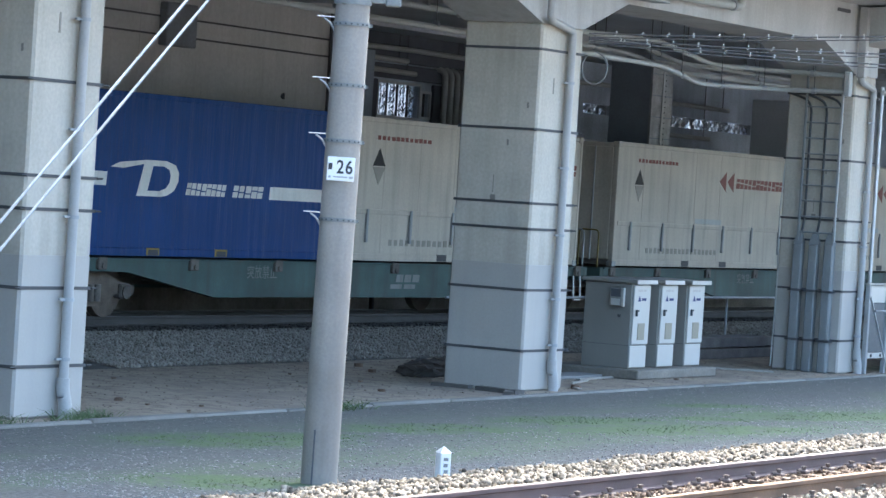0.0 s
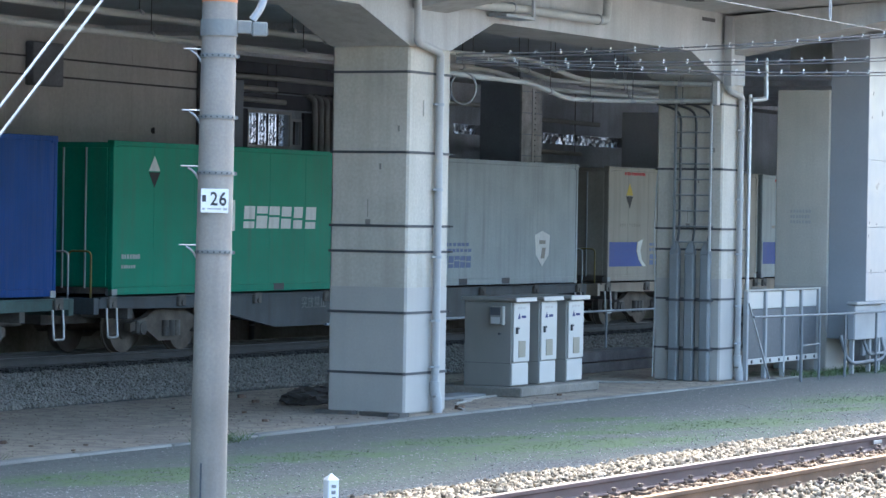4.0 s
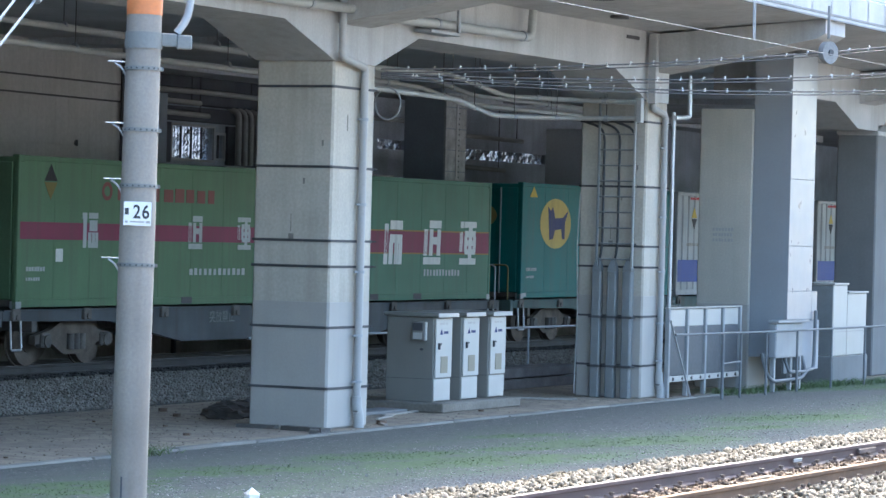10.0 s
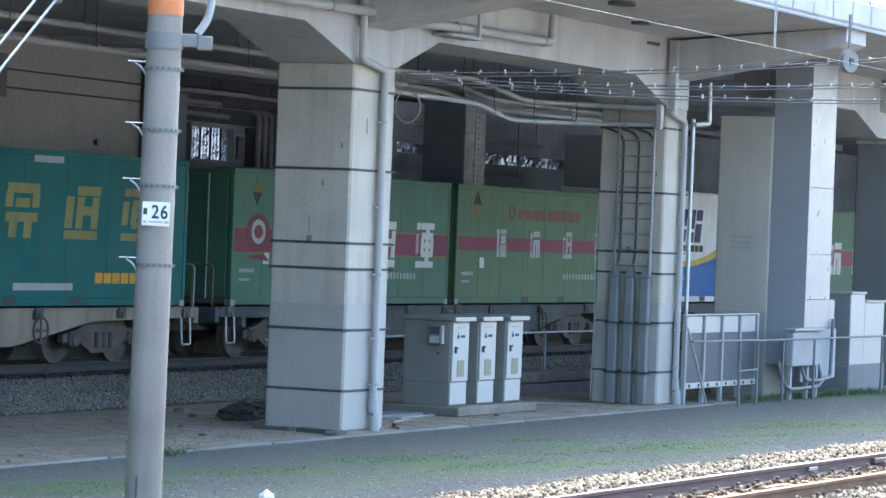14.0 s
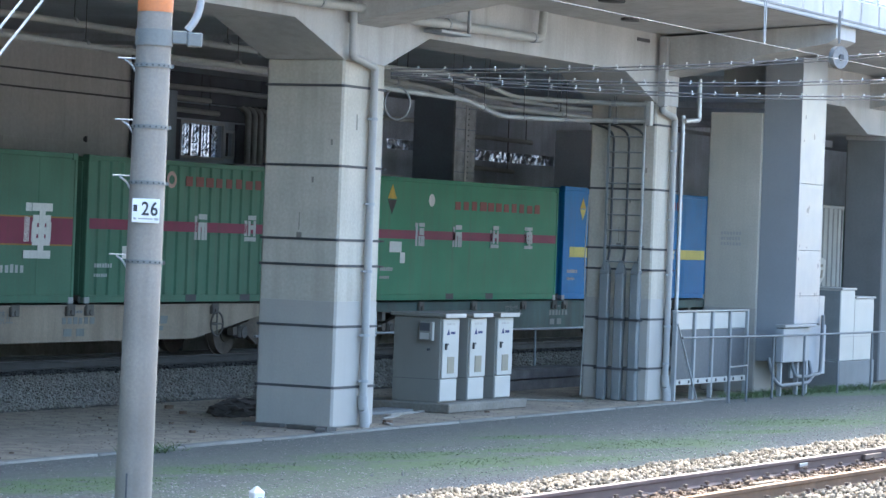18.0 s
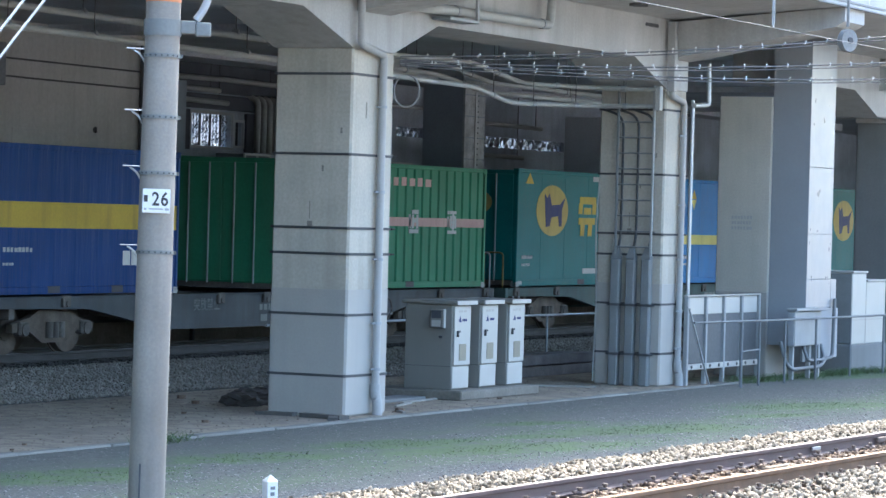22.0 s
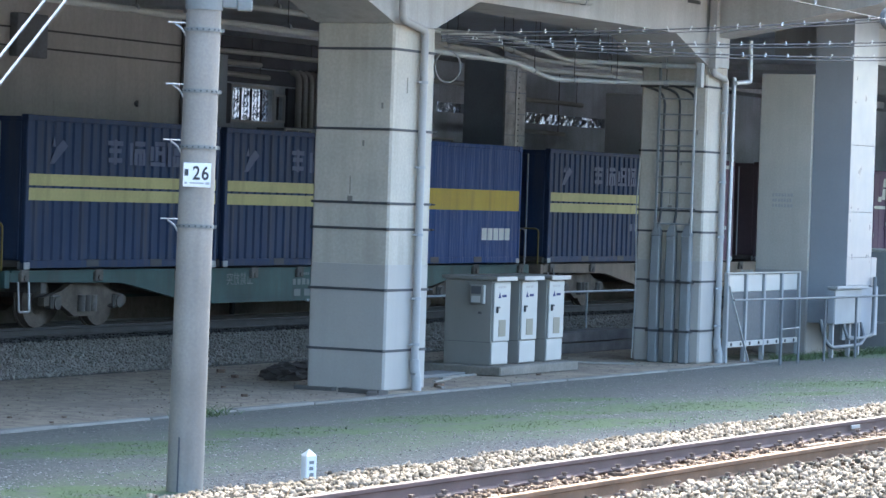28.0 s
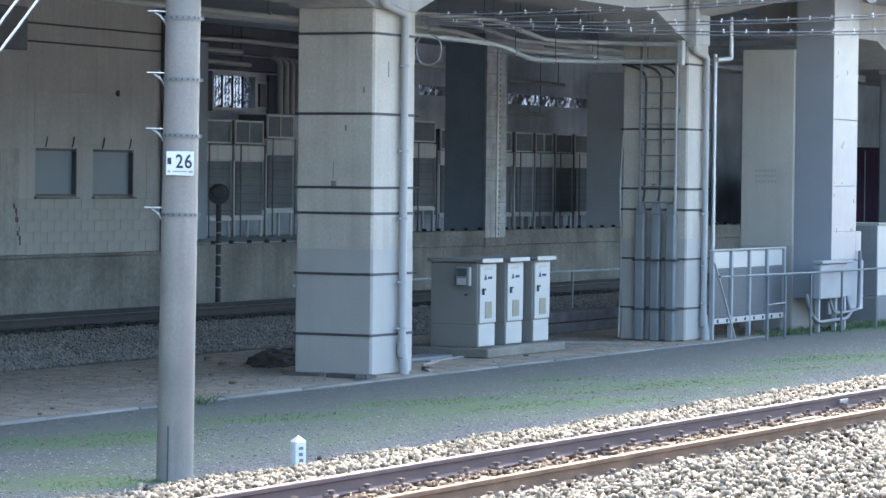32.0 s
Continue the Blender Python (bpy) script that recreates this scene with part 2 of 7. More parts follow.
WINDOW_BLIND = surf("blue_grey_blind", (0.21, 0.26, 0.30), 0.5, var=0.06, big=1, fine=20, bump=0.02)
DARK_VOID = surf("grey_plant_metal", (0.17, 0.185, 0.205), 0.8, var=0.25, big=1, fine=15)
FRAME_GREY = surf("grey_window_frame", (0.42, 0.43, 0.44), 0.55, metal=0.2, var=0.1)
GLASS_DARK = surf("dusty_dark_glazing", (0.12, 0.13, 0.14), 0.3, var=0.1)
GRASS = surf("trackside_grass", (0.092, 0.13, 0.054), 0.9, var=0.25, big=1.5, fine=10, bump=0, spread=0.35)
WIRE = surf("bare_wire", (0.539, 0.557, 0.574), 0.35, metal=0.8, var=0.1)
WIRE_DARK = surf("dark_cable", (0.06, 0.06, 0.065), 0.6, var=0.1)
PORCELAIN = surf("white_porcelain", (0.696, 0.696, 0.679), 0.2, var=0.03)
BED_GAPS = surf("dark_gap_bed", (0.05, 0.036, 0.025), 0.95, var=0.3, big=2, fine=35, bump=0.4)
SPILT_STONE = surf("grey_spilt_stone", (0.235, 0.23, 0.215), 0.95, var=0.1, bump=0.1, spread=0.4)
YARD_GRIT = surf("yard_grit", (0.225, 0.217, 0.198), 0.95, var=0.1, bump=0.1, spread=0.3)
SACK = surf("black_weed_sheet", (0.06, 0.053, 0.048), 0.85, var=0.3, big=3, fine=20, bump=0.3)
BOND_WOOD = surf("bleached_plank", (0.209, 0.157, 0.104), 0.85, var=0.2, big=2, fine=30, bump=0.2)
LIT_PANEL = pane_material("translucent_platform_panel", (0.85, 0.9, 0.95), 0.6, 0.6)
GLASS_BLOCK = pane_material("wired_glass", (0.30, 0.31, 0.32), 0.2, 0.95)
GLASS_CLEAR = pane_material("clear_wired_glass", (0.80, 0.82, 0.84), 0.12, 0.95)
CONCRETE_PALE = surf("pale_new_concrete", (0.455, 0.43, 0.375), 0.85, var=0.1, big=0.9, fine=30, bump=0.1, streak=0.3, dirt=(0.27, 0.245, 0.21))
PANEL_DARK = surf("dark_grey_screen_panel", (0.088, 0.092, 0.095), 0.7, var=0.06, big=0.8, fine=20, bump=0.04)
RAILING_PALE = surf("pale_grey_post_paint", (0.27, 0.275, 0.275), 0.6, var=0.1, big=2, fine=30)
RAILING_GREY = surf("dull_railing_paint", (0.145, 0.15, 0.155), 0.65, var=0.12, big=2, fine=30)
SHADE_PAINT = surf("blue_grey_tone", (0.27, 0.315, 0.37), 0.75, var=0.12, big=1, fine=20)
GUARD_GREY = surf("grey_cable_guard_paint", (0.185, 0.193, 0.195), 0.6, var=0.12, big=2, fine=30, streak=0.2)
CONCRETE_SHADE = surf("dark_grey_concrete", (0.174, 0.174, 0.17), 0.9, var=0.12, big=0.9, fine=20, bump=0.1, streak=0.2)
PLATFORM_CONC = surf("pale_platform_concrete", (0.40, 0.40, 0.41), 0.9, var=0.1, big=0.5, fine=20)
CLOD = surf("dry_earth_clod", (0.175, 0.148, 0.113), 0.95, var=0.1, spread=0.3)
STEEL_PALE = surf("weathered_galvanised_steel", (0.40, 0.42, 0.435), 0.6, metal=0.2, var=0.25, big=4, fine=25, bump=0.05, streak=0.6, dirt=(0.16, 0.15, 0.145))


# ---------------------------------------------------------------- mesh tools
class M:
    """Gathers vertices and faces of one mesh."""

    def __init__(self):
        self.v, self.f, self.s, self.starts = [], [], [], []

    def add(self, verts, faces, smooth=False):
        k = len(self.v)
        self.starts.append((k, len(self.f)))
        self.v += [tuple(p) for p in verts]
        self.f += [tuple(i + k for i in q) for q in faces]
        self.s += [smooth] * len(faces)
        return self

    def box(self, x0, x1, y0, y1, z0, z1, c=0.0):
        if c <= 0:
            vs = [(x, y, z) for x in (x0, x1) for y in (y0, y1) for z in (z0, z1)]
            return self.add(vs, [(0, 1, 3, 2), (4, 6, 7, 5), (0, 4, 5, 1), (2, 3, 7, 6), (0, 2, 6, 4), (1, 5, 7, 3)])
        c = min(c, 0.45 * (x1 - x0), 0.45 * (y1 - y0), 0.45 * (z1 - z0))
        lo, hi = (x0, y0, z0), (x1, y1, z1)
        ids, vs = {}, []
        for s in [(i, j, k) for i in (0, 1) for j in (0, 1) for k in (0, 1)]:
            for a in range(3):
                p = []
                for d in range(3):
                    e = hi[d] if s[d] else lo[d]
                    p.append(e if d == a else e + (-c if s[d] else c))
                ids[s, a] = len(vs)
                vs.append(p)
        fs = []
        for a in range(3):
            o, u = (a + 1) % 3, (a + 2) % 3

            def key(va, vo, vu):
                s = [0, 0, 0]
                s[a], s[o], s[u] = va, vo, vu
                return tuple(s)
            q = [ids[key(1, i, j), a] for i, j in ((0, 0), (1, 0), (1, 1), (0, 1))]
            fs.append(tuple(q))
            fs.append(tuple(reversed([ids[key(0, i, j), a] for i, j in ((0, 0), (1, 0), (1, 1), (0, 1))])))
            for i in (0, 1):
                for j in (0, 1):
                    q = [ids[key(0, i, j), o], ids[key(1, i, j), o], ids[key(1, i, j), u], ids[key(0, i, j), u]]
                    fs.append(tuple(q if i == j else reversed(q)))
        for s in [(i, j, k) for i in (0, 1) for j in (0, 1) for k in (0, 1)]:
            q = [ids[s, 0], ids[s, 1], ids[s, 2]]
            fs.append(tuple(q if sum(s) % 2 else reversed(q)))
        return self.add(vs, fs)

    def prism(self, poly, axis, a, b):
        """A 2D outline swept along an axis from a to b; the outline lies in the other two axes, in the order x, y, z."""
        o = [d for d in range(3) if d != axis]
        n = len(poly)
        vs = []
        for w in (a, b):
            for p in poly:
                q = [0, 0, 0]
                q[axis], q[o[0]], q[o[1]] = w, p[0], p[1]
                vs.append(q)
        fs = [tuple(range(n)), tuple(range(2 * n - 1, n - 1, -1))]
        fs += [(i, i + n, (i + 1) % n + n, (i + 1) % n) for i in range(n)]
        return self.add(vs, fs)

    def cyl(self, p0, p1, r0, r1=None, n=12, caps=True):
        r1 = r0 if r1 is None else r1
        p0, p1 = Vector(p0), Vector(p1)
        d = (p1 - p0).normalized()
        u = d.orthogonal().normalized()
        w = d.cross(u)
        vs = [p + (u * math.cos(2 * math.pi * i / n) + w * math.sin(2 * math.pi * i / n)) * r for p, r in ((p0, r0), (p1, r1)) for i in range(n)]
        self.add(vs, [(i, (i + 1) % n, (i + 1) % n + n, i + n) for i in range(n)], True)
        if caps:
            self.add(vs, [tuple(range(n - 1, -1, -1)), tuple(range(n, 2 * n))])
        return self

    def tube(self, pts, r, n=8):
        pts = [Vector(p) for p in pts]
        vs, m = [], len(pts)
        u = (pts[1] - pts[0]).orthogonal().normalized()
        for i, p in enumerate(pts):
            d = (pts[min(i + 1, m - 1)] - pts[max(i - 1, 0)]).normalized()
            u = (u - d * u.dot(d)).normalized()
            w = d.cross(u)
            vs += [p + (u * math.cos(2 * math.pi * k / n) + w * math.sin(2 * math.pi * k / n)) * r for k in range(n)]
        fs = [(i * n + k, i * n + (k + 1) % n, (i + 1) * n + (k + 1) % n, (i + 1) * n + k) for i in range(m - 1) for k in range(n)]
        self.add(vs, fs, True)
        return self.add(vs, [tuple(range(n - 1, -1, -1)), tuple(range((m - 1) * n, m * n))])

    def bent(self, pts, r, bend=0.12, n=8):
        """A tube along corners that are rounded off."""
        pts = [Vector(p) for p in pts]
        path = [pts[0]]
        for a, b, c in zip(pts, pts[1:], pts[2:]):
            p, q = b + (a - b).normalized() * min(bend, (a - b).length / 2), b + (c - b).normalized() * min(bend, (c - b).length / 2)
            path += [(p * (1 - s) ** 2 + b * 2 * s * (1 - s) + q * s * s) for s in (0, 0.25, 0.5, 0.75, 1)]
        return self.tube(path + [pts[-1]], r, n)

    def split(self):
        """The separate pieces, each as an M of its own."""
        out = []
        for i, (a, fa) in enumerate(self.starts):
            b, fb = self.starts[i + 1] if i + 1 < len(self.starts) else (len(self.v), len(self.f))
            p = M()
            p.add(self.v[a:b], [tuple(j - a for j in q) for q in self.f[fa:fb]])
            out.append(p)
        return out

    def mesh(self, name, mat):
        me = bpy.data.meshes.new(name)
        me.from_pydata(self.v, [], self.f)
        me.polygons.foreach_set("use_smooth", self.s)
        bm = bmesh.new()
        bm.from_mesh(me)
        bmesh.ops.recalc_face_normals(bm, faces=bm.faces)
        bm.to_mesh(me)
        bm.free()
        me.materials.append(mat)
        return me


def part(name, m, mat, parent, label="", at=None, kind=""):
    """One mesh object under a thing or a part. m: an M or a mesh that is shared."""
    ob = new(name, m if isinstance(m, bpy.types.Mesh) else m.mesh(name, mat))
    ob.parent = parent
    if at is not None:
        ob.matrix_basis = at if isinstance(at, Matrix) else Matrix.Translation(at)
    return tagged(ob, label, kind=kind)


def thing(name, label, category, at=(0, 0, 0), group="", kind="", m=None, mat=None):
    ob = new(name, m.mesh(name, mat) if m else None)
    ob.matrix_basis = at if isinstance(at, Matrix) else Matrix.Translation(at)
    return tagged(ob, label, category, group, kind)


def lettering(name, text, size, mat, parent, at, label="", bold=0.0):
    """Readable writing in the built-in font, facing the negative y side, as a thin solid mesh of its own."""
    cu = bpy.data.curves.new(name, "FONT")
    cu.body, cu.size, cu.extrude = text, size, 0.002
    cu.offset = bold
    tmp = new(name, cu)
    me = bpy.data.meshes.new_from_object(tmp.evaluated_get(bpy.context.evaluated_depsgraph_get()))
    bpy.data.objects.remove(tmp)
    bpy.data.curves.remove(cu)
    me.materials.clear()
    me.materials.append(mat)
    return part(name, me, mat, parent, label, at)

# ---------------------------------------------------------------- the yard and the viaduct
COLS = [3.95, 15.65, 27.35, 39.05, 50.77, 62.45, 74.15, 85.85]
GZ = -0.35
ground = thing("ground", "grey gravel yard with mossy grass patches and bare earth", "ground", kind="structure",
               m=M().add([(-900, -900, GZ), (900, -900, GZ), (900, 900, GZ), (-900, 900, GZ)], [(0, 1, 2, 3)]), mat=ground_material())

kerb = thing("kerb", "low weathered concrete kerb edging the viaduct floor", "kerb", kind="structure")
kx = -20.0
kerb_mesh = M().box(0, 1.985, 19.70, 19.85, GZ - 0.05, GZ + 0.03, 0.015).mesh("kerb_stone", KERB_CONC)
while kx < 110:
    part("kerb_stone", kerb_mesh, KERB_CONC, kerb, at=(kx, random.uniform(-0.012, 0.012), random.uniform(-0.012, 0.01)))
    kx += 2.0

# front beam with haunches, the deck over it and the brackets that carry its edge
deck = thing("viaduct_deck", "grey concrete railway viaduct deck with haunched beams", "viaduct", kind="structure")
# Deck and beams run on unseen to x -80 to darken the columns' sides.
outline = [(-80, 6.02), (-80, 5.27)]
for c in COLS[:5]:
    outline += [(c - 1.5, 5.27), (c, 4.79), (c + 1.27, 4.79), (c + 2.67, 5.27)]
outline[-2:] = [(51.76, 4.79), (51.76, 6.02)]
part("beam", M().prism(outline, 1, 20.3, 21.55), CONCRETE, deck, "haunched edge beam on the columns")
outline = [(57.3, 6.02), (57.3, 5.27)]
for c in COLS[5:]:
    outline += [(c - 1.5, 5.27), (c, 4.79), (c + 1.27, 4.79), (c + 2.67, 5.27)]
outline += [(100, 5.27), (100, 6.02)]
part("beam", M().prism(outline, 1, 20.3, 21.55), CONCRETE, deck, "haunched edge beam on the columns")
part("beam", M().box(-80, 100, 33.7, 34.9, 5.72, 5.95), CONCRETE_DARK, deck)
for c in COLS:
    part("bracket", M().prism([(20.3, 5.31), (17.3, 5.86), (17.14, 5.95), (17.14, 6.19), (20.3, 5.94)], 0, c + 0.06, c + 1.1), CONCRETE, deck)
    part("cross_beam", M().prism([(c + 0.1, 5.8), (c + 1.15, 5.8), (c + 1.15, 5.95), (c + 0.1, 5.95)], 1, 21.56, 33.69), CONCRETE_DARK, deck)
slab = M().prism([(21.0, 5.94), (17.1, 6.2), (17.1, 6.65), (21.0, 6.65)], 0, -80, 100)
part("deck_slab", slab, CONCRETE, deck)
part("deck_slab", M().box(-80, 140, 21.02, 37.3, 5.94, 6.65), CONCRETE_DARK, deck)
part("drip_edge", M().box(-20, 100, 17.05, 17.1, 6.17, 6.21, 0.01), RAILING_GREY, deck)

# translucent wall panels along the deck's edge
panel_wall = thing("platform_wall", "white translucent panel wall along the viaduct edge", "wall", kind="structure")
pm = M().box(0.03, 0.97, 17.13, 17.15, 6.3, 8.4).mesh("panel", LIT_PANEL)
fm = M().box(-0.03, 0.03, 17.10, 17.18, 6.25, 8.45, 0.006).mesh("mullion", WHITE)
for i in range(-10, 90):
    part("panel", pm, LIT_PANEL, panel_wall, at=(i, 0, 0))
    part("mullion", fm, WHITE, panel_wall, at=(i, 0, 0))
part("bottom_rail", M().box(-10, 90, 17.09, 17.19, 6.255, 6.3, 0.006), RAILING_GREY, panel_wall)
part("top_rail", M().box(-10, 90, 17.09, 17.19, 8.4, 8.5, 0.006), WHITE, panel_wall)
# Unseen wall added behind the panels to shade the yard and whiten them.
part("upper_wall", M().box(-10, 90, 17.2, 17.3, 6.66, 8.5), WHITE, panel_wall)


# drain slots in the soffit and the beam's face
part("drain_slot", M().prism([(44.5 + 0.28 * math.cos(a), 18.6 + 0.2 * math.sin(a)) for a in np.linspace(0, 5.8, 14)], 2, 6.04, 6.1), BAND_DARK, deck, "dark drain hole in the soffit")
part("drain_slot", M().prism([(47.7 + 0.22 * math.cos(a), 19.6 + 0.14 * math.sin(a)) for a in np.linspace(0, 5.8, 14)], 2, 5.99, 6.04), BAND_DARK, deck)
part("drain_slot", M().box(49.74, 50.31, 20.292, 20.32, 5.81, 5.87), BAND_DARK, deck, "dark slot in the beam face")

C5X, C5D = 63.78, 0.88


SCUFF = surf("dark_scuff_mark", (0.24, 0.225, 0.2), 0.9, var=0.3, fine=40)


def column(x, w):
    col = thing("concrete_column", "square concrete viaduct column ringed with dark steel bands", "column", at=(x, 20.3, GZ), group="viaduct columns")
    m = M().box(0, w, 0, 1.22, 0, 5.15, 0.03)
    part("shaft", m, COLUMN_CONC, col)
    # Slightly proud grey-blue sleeve below z 1.45.
    part("paint_coat", M().box(-0.003, w + 0.003, -0.003, 1.223, 0.0, 1.80, 0.03), MID_GREY, col, "grey-blue lower zone of the shaft")
    for z in (0.22, 1.07, 1.92, 2.28, 3.31, 4.43):
        b = M()
        h = 0.018
        z -= GZ
        b.box(-0.014, w + 0.014, -0.014, -0.004, z - h, z + h)
        b.box(-0.014, w + 0.014, 1.224, 1.236, z - h, z + h)
        b.box(-0.014, -0.004, -0.004, 1.224, z - h, z + h)
        b.box(w + 0.004, w + 0.014, -0.004, 1.224, z - h, z + h)
        b.cyl((w + 0.01, -0.02, z), (w + 0.1, -0.02, z), 0.012, n=6)
        b.cyl((-0.1, -0.01, z), (-0.01, -0.01, z), 0.01, n=6)
        part("steel_band", b, BAND_DARK, col)
    # rain pipe with its swan neck, clamps and shoe
    px, r = 0.62 * w if w > 1 else 0.7 * w, 0.056
    part("rain_pipe", M().bent([(-0.03, -0.13, 6.2), (-0.03, -0.13, 5.19), (px, -0.075, 5.08), (px, -0.075, 0.42)] if w > 1 else [(0.0, -0.1, 5.1), (0.0, -0.1, 5.02), (px, -0.075, 4.93), (px, -0.075, 0.42)], r, 0.08, 12), PVC_GREY, col, "grey plastic rain pipe")
    part("pipe_shoe", M().bent([(px, -0.075, 0.44), (px, -0.075, 0.3), (px + 0.03, -0.1, 0.18), (px + 0.03, -0.1, 0.0)], 0.074, 0.08, 12), PVC_GREY, col)
    for z in (0.65, 1.3, 2.2, 3.15, 4.35):
        part("pipe_clamp", M().cyl((px, -0.075, z - 0.02), (px, -0.075, z + 0.02), r + 0.012, n=12).box(px - 0.16, px, -0.085, -0.055, z - 0.012, z + 0.012), GALV_DULL, col)
    # old stencil and scuffs on the side
    for y0, y1, z0, z1 in ((0.62, 0.63, 2.75, 3.0), (0.58, 0.66, 2.62, 2.72), (0.42, 0.45, 3.42, 3.5), (0.14, 0.17, 3.95, 4.03)):
        part("scuff", M().box(-0.006, -0.001, y0, y1, z0, z1), SCUFF, col)
    if w > 1:
        part("scuff", M().box(0.42, 0.45, -0.006, -0.001, 4.18, 4.4), SCUFF, col)
    return col


for i, x in enumerate(COLS):
    if i != 5:
        column(x, 0.95 if i == 4 else 1.27)
# This column stands in shade, which its darker concrete colour imitates.
plain = thing("concrete_column", "plain viaduct column without bands, darkened for its shade", "column", at=(C5X, 20.3, GZ), group="viaduct columns")
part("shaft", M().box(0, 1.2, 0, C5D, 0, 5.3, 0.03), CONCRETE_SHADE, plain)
part("head", M().box(-0.02, 1.22, -0.02, C5D + 0.02, 5.05, 5.14, 0.01), CONCRETE, plain)

# rear columns, hardly lit
for x, w in ((79.6, 2.2), (92.0, 1.2)):
    rear = thing("concrete_column", "pale grey rear viaduct column in deep shade", "column", at=(x, 33.6, GZ), group="rear viaduct columns")
    part("shaft", M().box(0, w, 0, 1.2, 0, 5.7, 0.03), REAR_GREY, rear)

# cream wall behind the freight track, with two blinds and block courses
wall_rear = thing("wall_rear", "stained cream rendered wall with block courses", "wall", kind="structure")
wx0, wx1 = 10.0, 54.3
WINS = [(49.78, 51.2), (51.77, 53.25)]
zs0, zs1 = 1.99, 2.9
DOOR0, DOOR1, DOORZ = 48.44, 49.21, 2.89
WIN_FRAME = surf("dark_frame_and_reveal", (0.10, 0.105, 0.11), 0.6, var=0.1)
DOOR_PAINT = surf("rust_streaked_door_paint", (0.42, 0.405, 0.375), 0.8, var=0.15, big=1.5, fine=12, bump=0.1, streak=0.55, dirt=(0.12, 0.10, 0.08))
m = M()
m.box(wx0, wx1, 33.0, 33.5, 2.9, 5.94)
m.box(wx0, 47.6, 33.0, 33.5, 0.88, 2.9)
m.box(47.6, wx1, 33.03, 33.5, 0.88, 1.95)
for a, b in ((47.6, WINS[0][0]), (WINS[0][1], WINS[1][0]), (WINS[1][1], wx1)):
    m.box(a, b, 33.0, 33.5, 1.95, 2.9)
part("wall_face", m, PLASTER, wall_rear)
part("plinth", M().box(wx0, wx1 - 0.02, 32.82, 33.5, GZ, 0.84, 0.02), CONCRETE_OLD, wall_rear, "stained concrete plinth")
part("ledge", M().box(wx0, wx1, 32.78, 33.02, 0.845, 0.9, 0.01), CONCRETE_OLD, wall_rear)
bm_ = M().box(0.003, 0.467, 33.0, 33.04, 0.003, 0.209, 0.004).mesh("block", BLOCK_CONC)
for r in range(5):
    for k in range(15):
        x = 47.62 + 0.47 * k - (0.235 if r % 2 else 0)
        if 47.5 <= x < 53.85:
            part("block", bm_, BLOCK_CONC, wall_rear, at=(x, 0, 0.9 + 0.21 * r))
# faint courses of painted blocks higher up
m = M()
for r in range(19):
    for k in range(16):
        x = 47.62 + 0.47 * k
        z = 1.97 + 0.208 * r
        if x < 47.5 or x > 53.8 or z > 5.7 or (x < 49.25 and x > 48.0 and z < 2.9) or any(x < b + 0.06 and x + 0.47 > a - 0.06 for a, b in WINS) and z < 2.95:
            continue
        m.box(x + 0.001, x + 0.4695 - (0.003 if (k + 2 * r) % 5 == 0 else 0), 32.992, 33.003, z + 0.005, z + 0.203)
part("block_courses", m, PLASTER, wall_rear, kind="stuff")
part("rendered_patch", M().box(49.72, 53.3, 32.984, 32.999, 2.98, 3.95, 0.004), PLASTER, wall_rear, "smooth rendered patch above the windows")
for k in range(9):
    part("rust_run", M().box(49.02 + 0.04 * (k % 3) + 0.02 * k, 49.07 + 0.05 * (k % 2) + 0.02 * k, 32.968, 32.974, 1.86 - 0.085 * k - 0.09, 1.86 - 0.085 * k), RUST, wall_rear)
bricked = part("blocked_doorway", M().box(DOOR0, DOOR1, 32.975, 32.999, 0.91, DOORZ, 0.006), DOOR_PAINT, wall_rear, "rust-streaked closed door leaf")
part("door_latch", M().box(DOOR0 + 0.06, DOOR0 + 0.1, 32.95, 32.974, 2.55, 2.75, 0.004), BAND_DARK, bricked)
for i, (a, b) in enumerate(WINS):
    win = thing("window_%d" % (i + 1), "blue-grey blind window set deep in the cream wall", "window", kind="structure")
    part("pane", M().box(a, b, 33.10, 33.14, zs0, zs1), WINDOW_BLIND, win)
    # The right bar runs out over the reveal in the same dark colour.
    part("window_frame", M().box(a, b, 33.05, 33.10, zs0, zs0 + 0.05).box(a, b, 33.05, 33.10, zs1 - 0.05, zs1).box(b - 0.03, b - 0.002, 33.005, 33.10, zs0 + 0.05, zs1 - 0.05).box(a, a + 0.05, 33.05, 33.10, zs0 + 0.05, zs1 - 0.05), WIN_FRAME, win)
    part("window_sill", M().box(a - 0.03, b + 0.03, 32.94, 33.05, zs0 - 0.045, zs0 - 0.003, 0.008), CONCRETE_OLD, win)
    for hx in (a + 0.3, b - 0.2):
        part("shutter_hook", M().bent([(hx, 32.98, zs1 + 0.02), (hx, 32.95, zs1 + 0.1), (hx + 0.03, 32.95, zs1 + 0.22)], 0.012, 0.03, 6), BAND_DARK, win)

# grey parapet past the cream wall
parapet = thing("parapet", "grey concrete parapet with a bolted coping beside the freight track", "wall", kind="structure")
part("parapet_wall", M().box(54.32, 110, 33.0, 33.3, GZ, 1.0, 0.015), CONCRETE_OLD, parapet)
part("coping", M().box(64.0, 110, 32.95, 33.34, 0.78, 1.16, 0.02), CONCRETE_OLD, parapet)
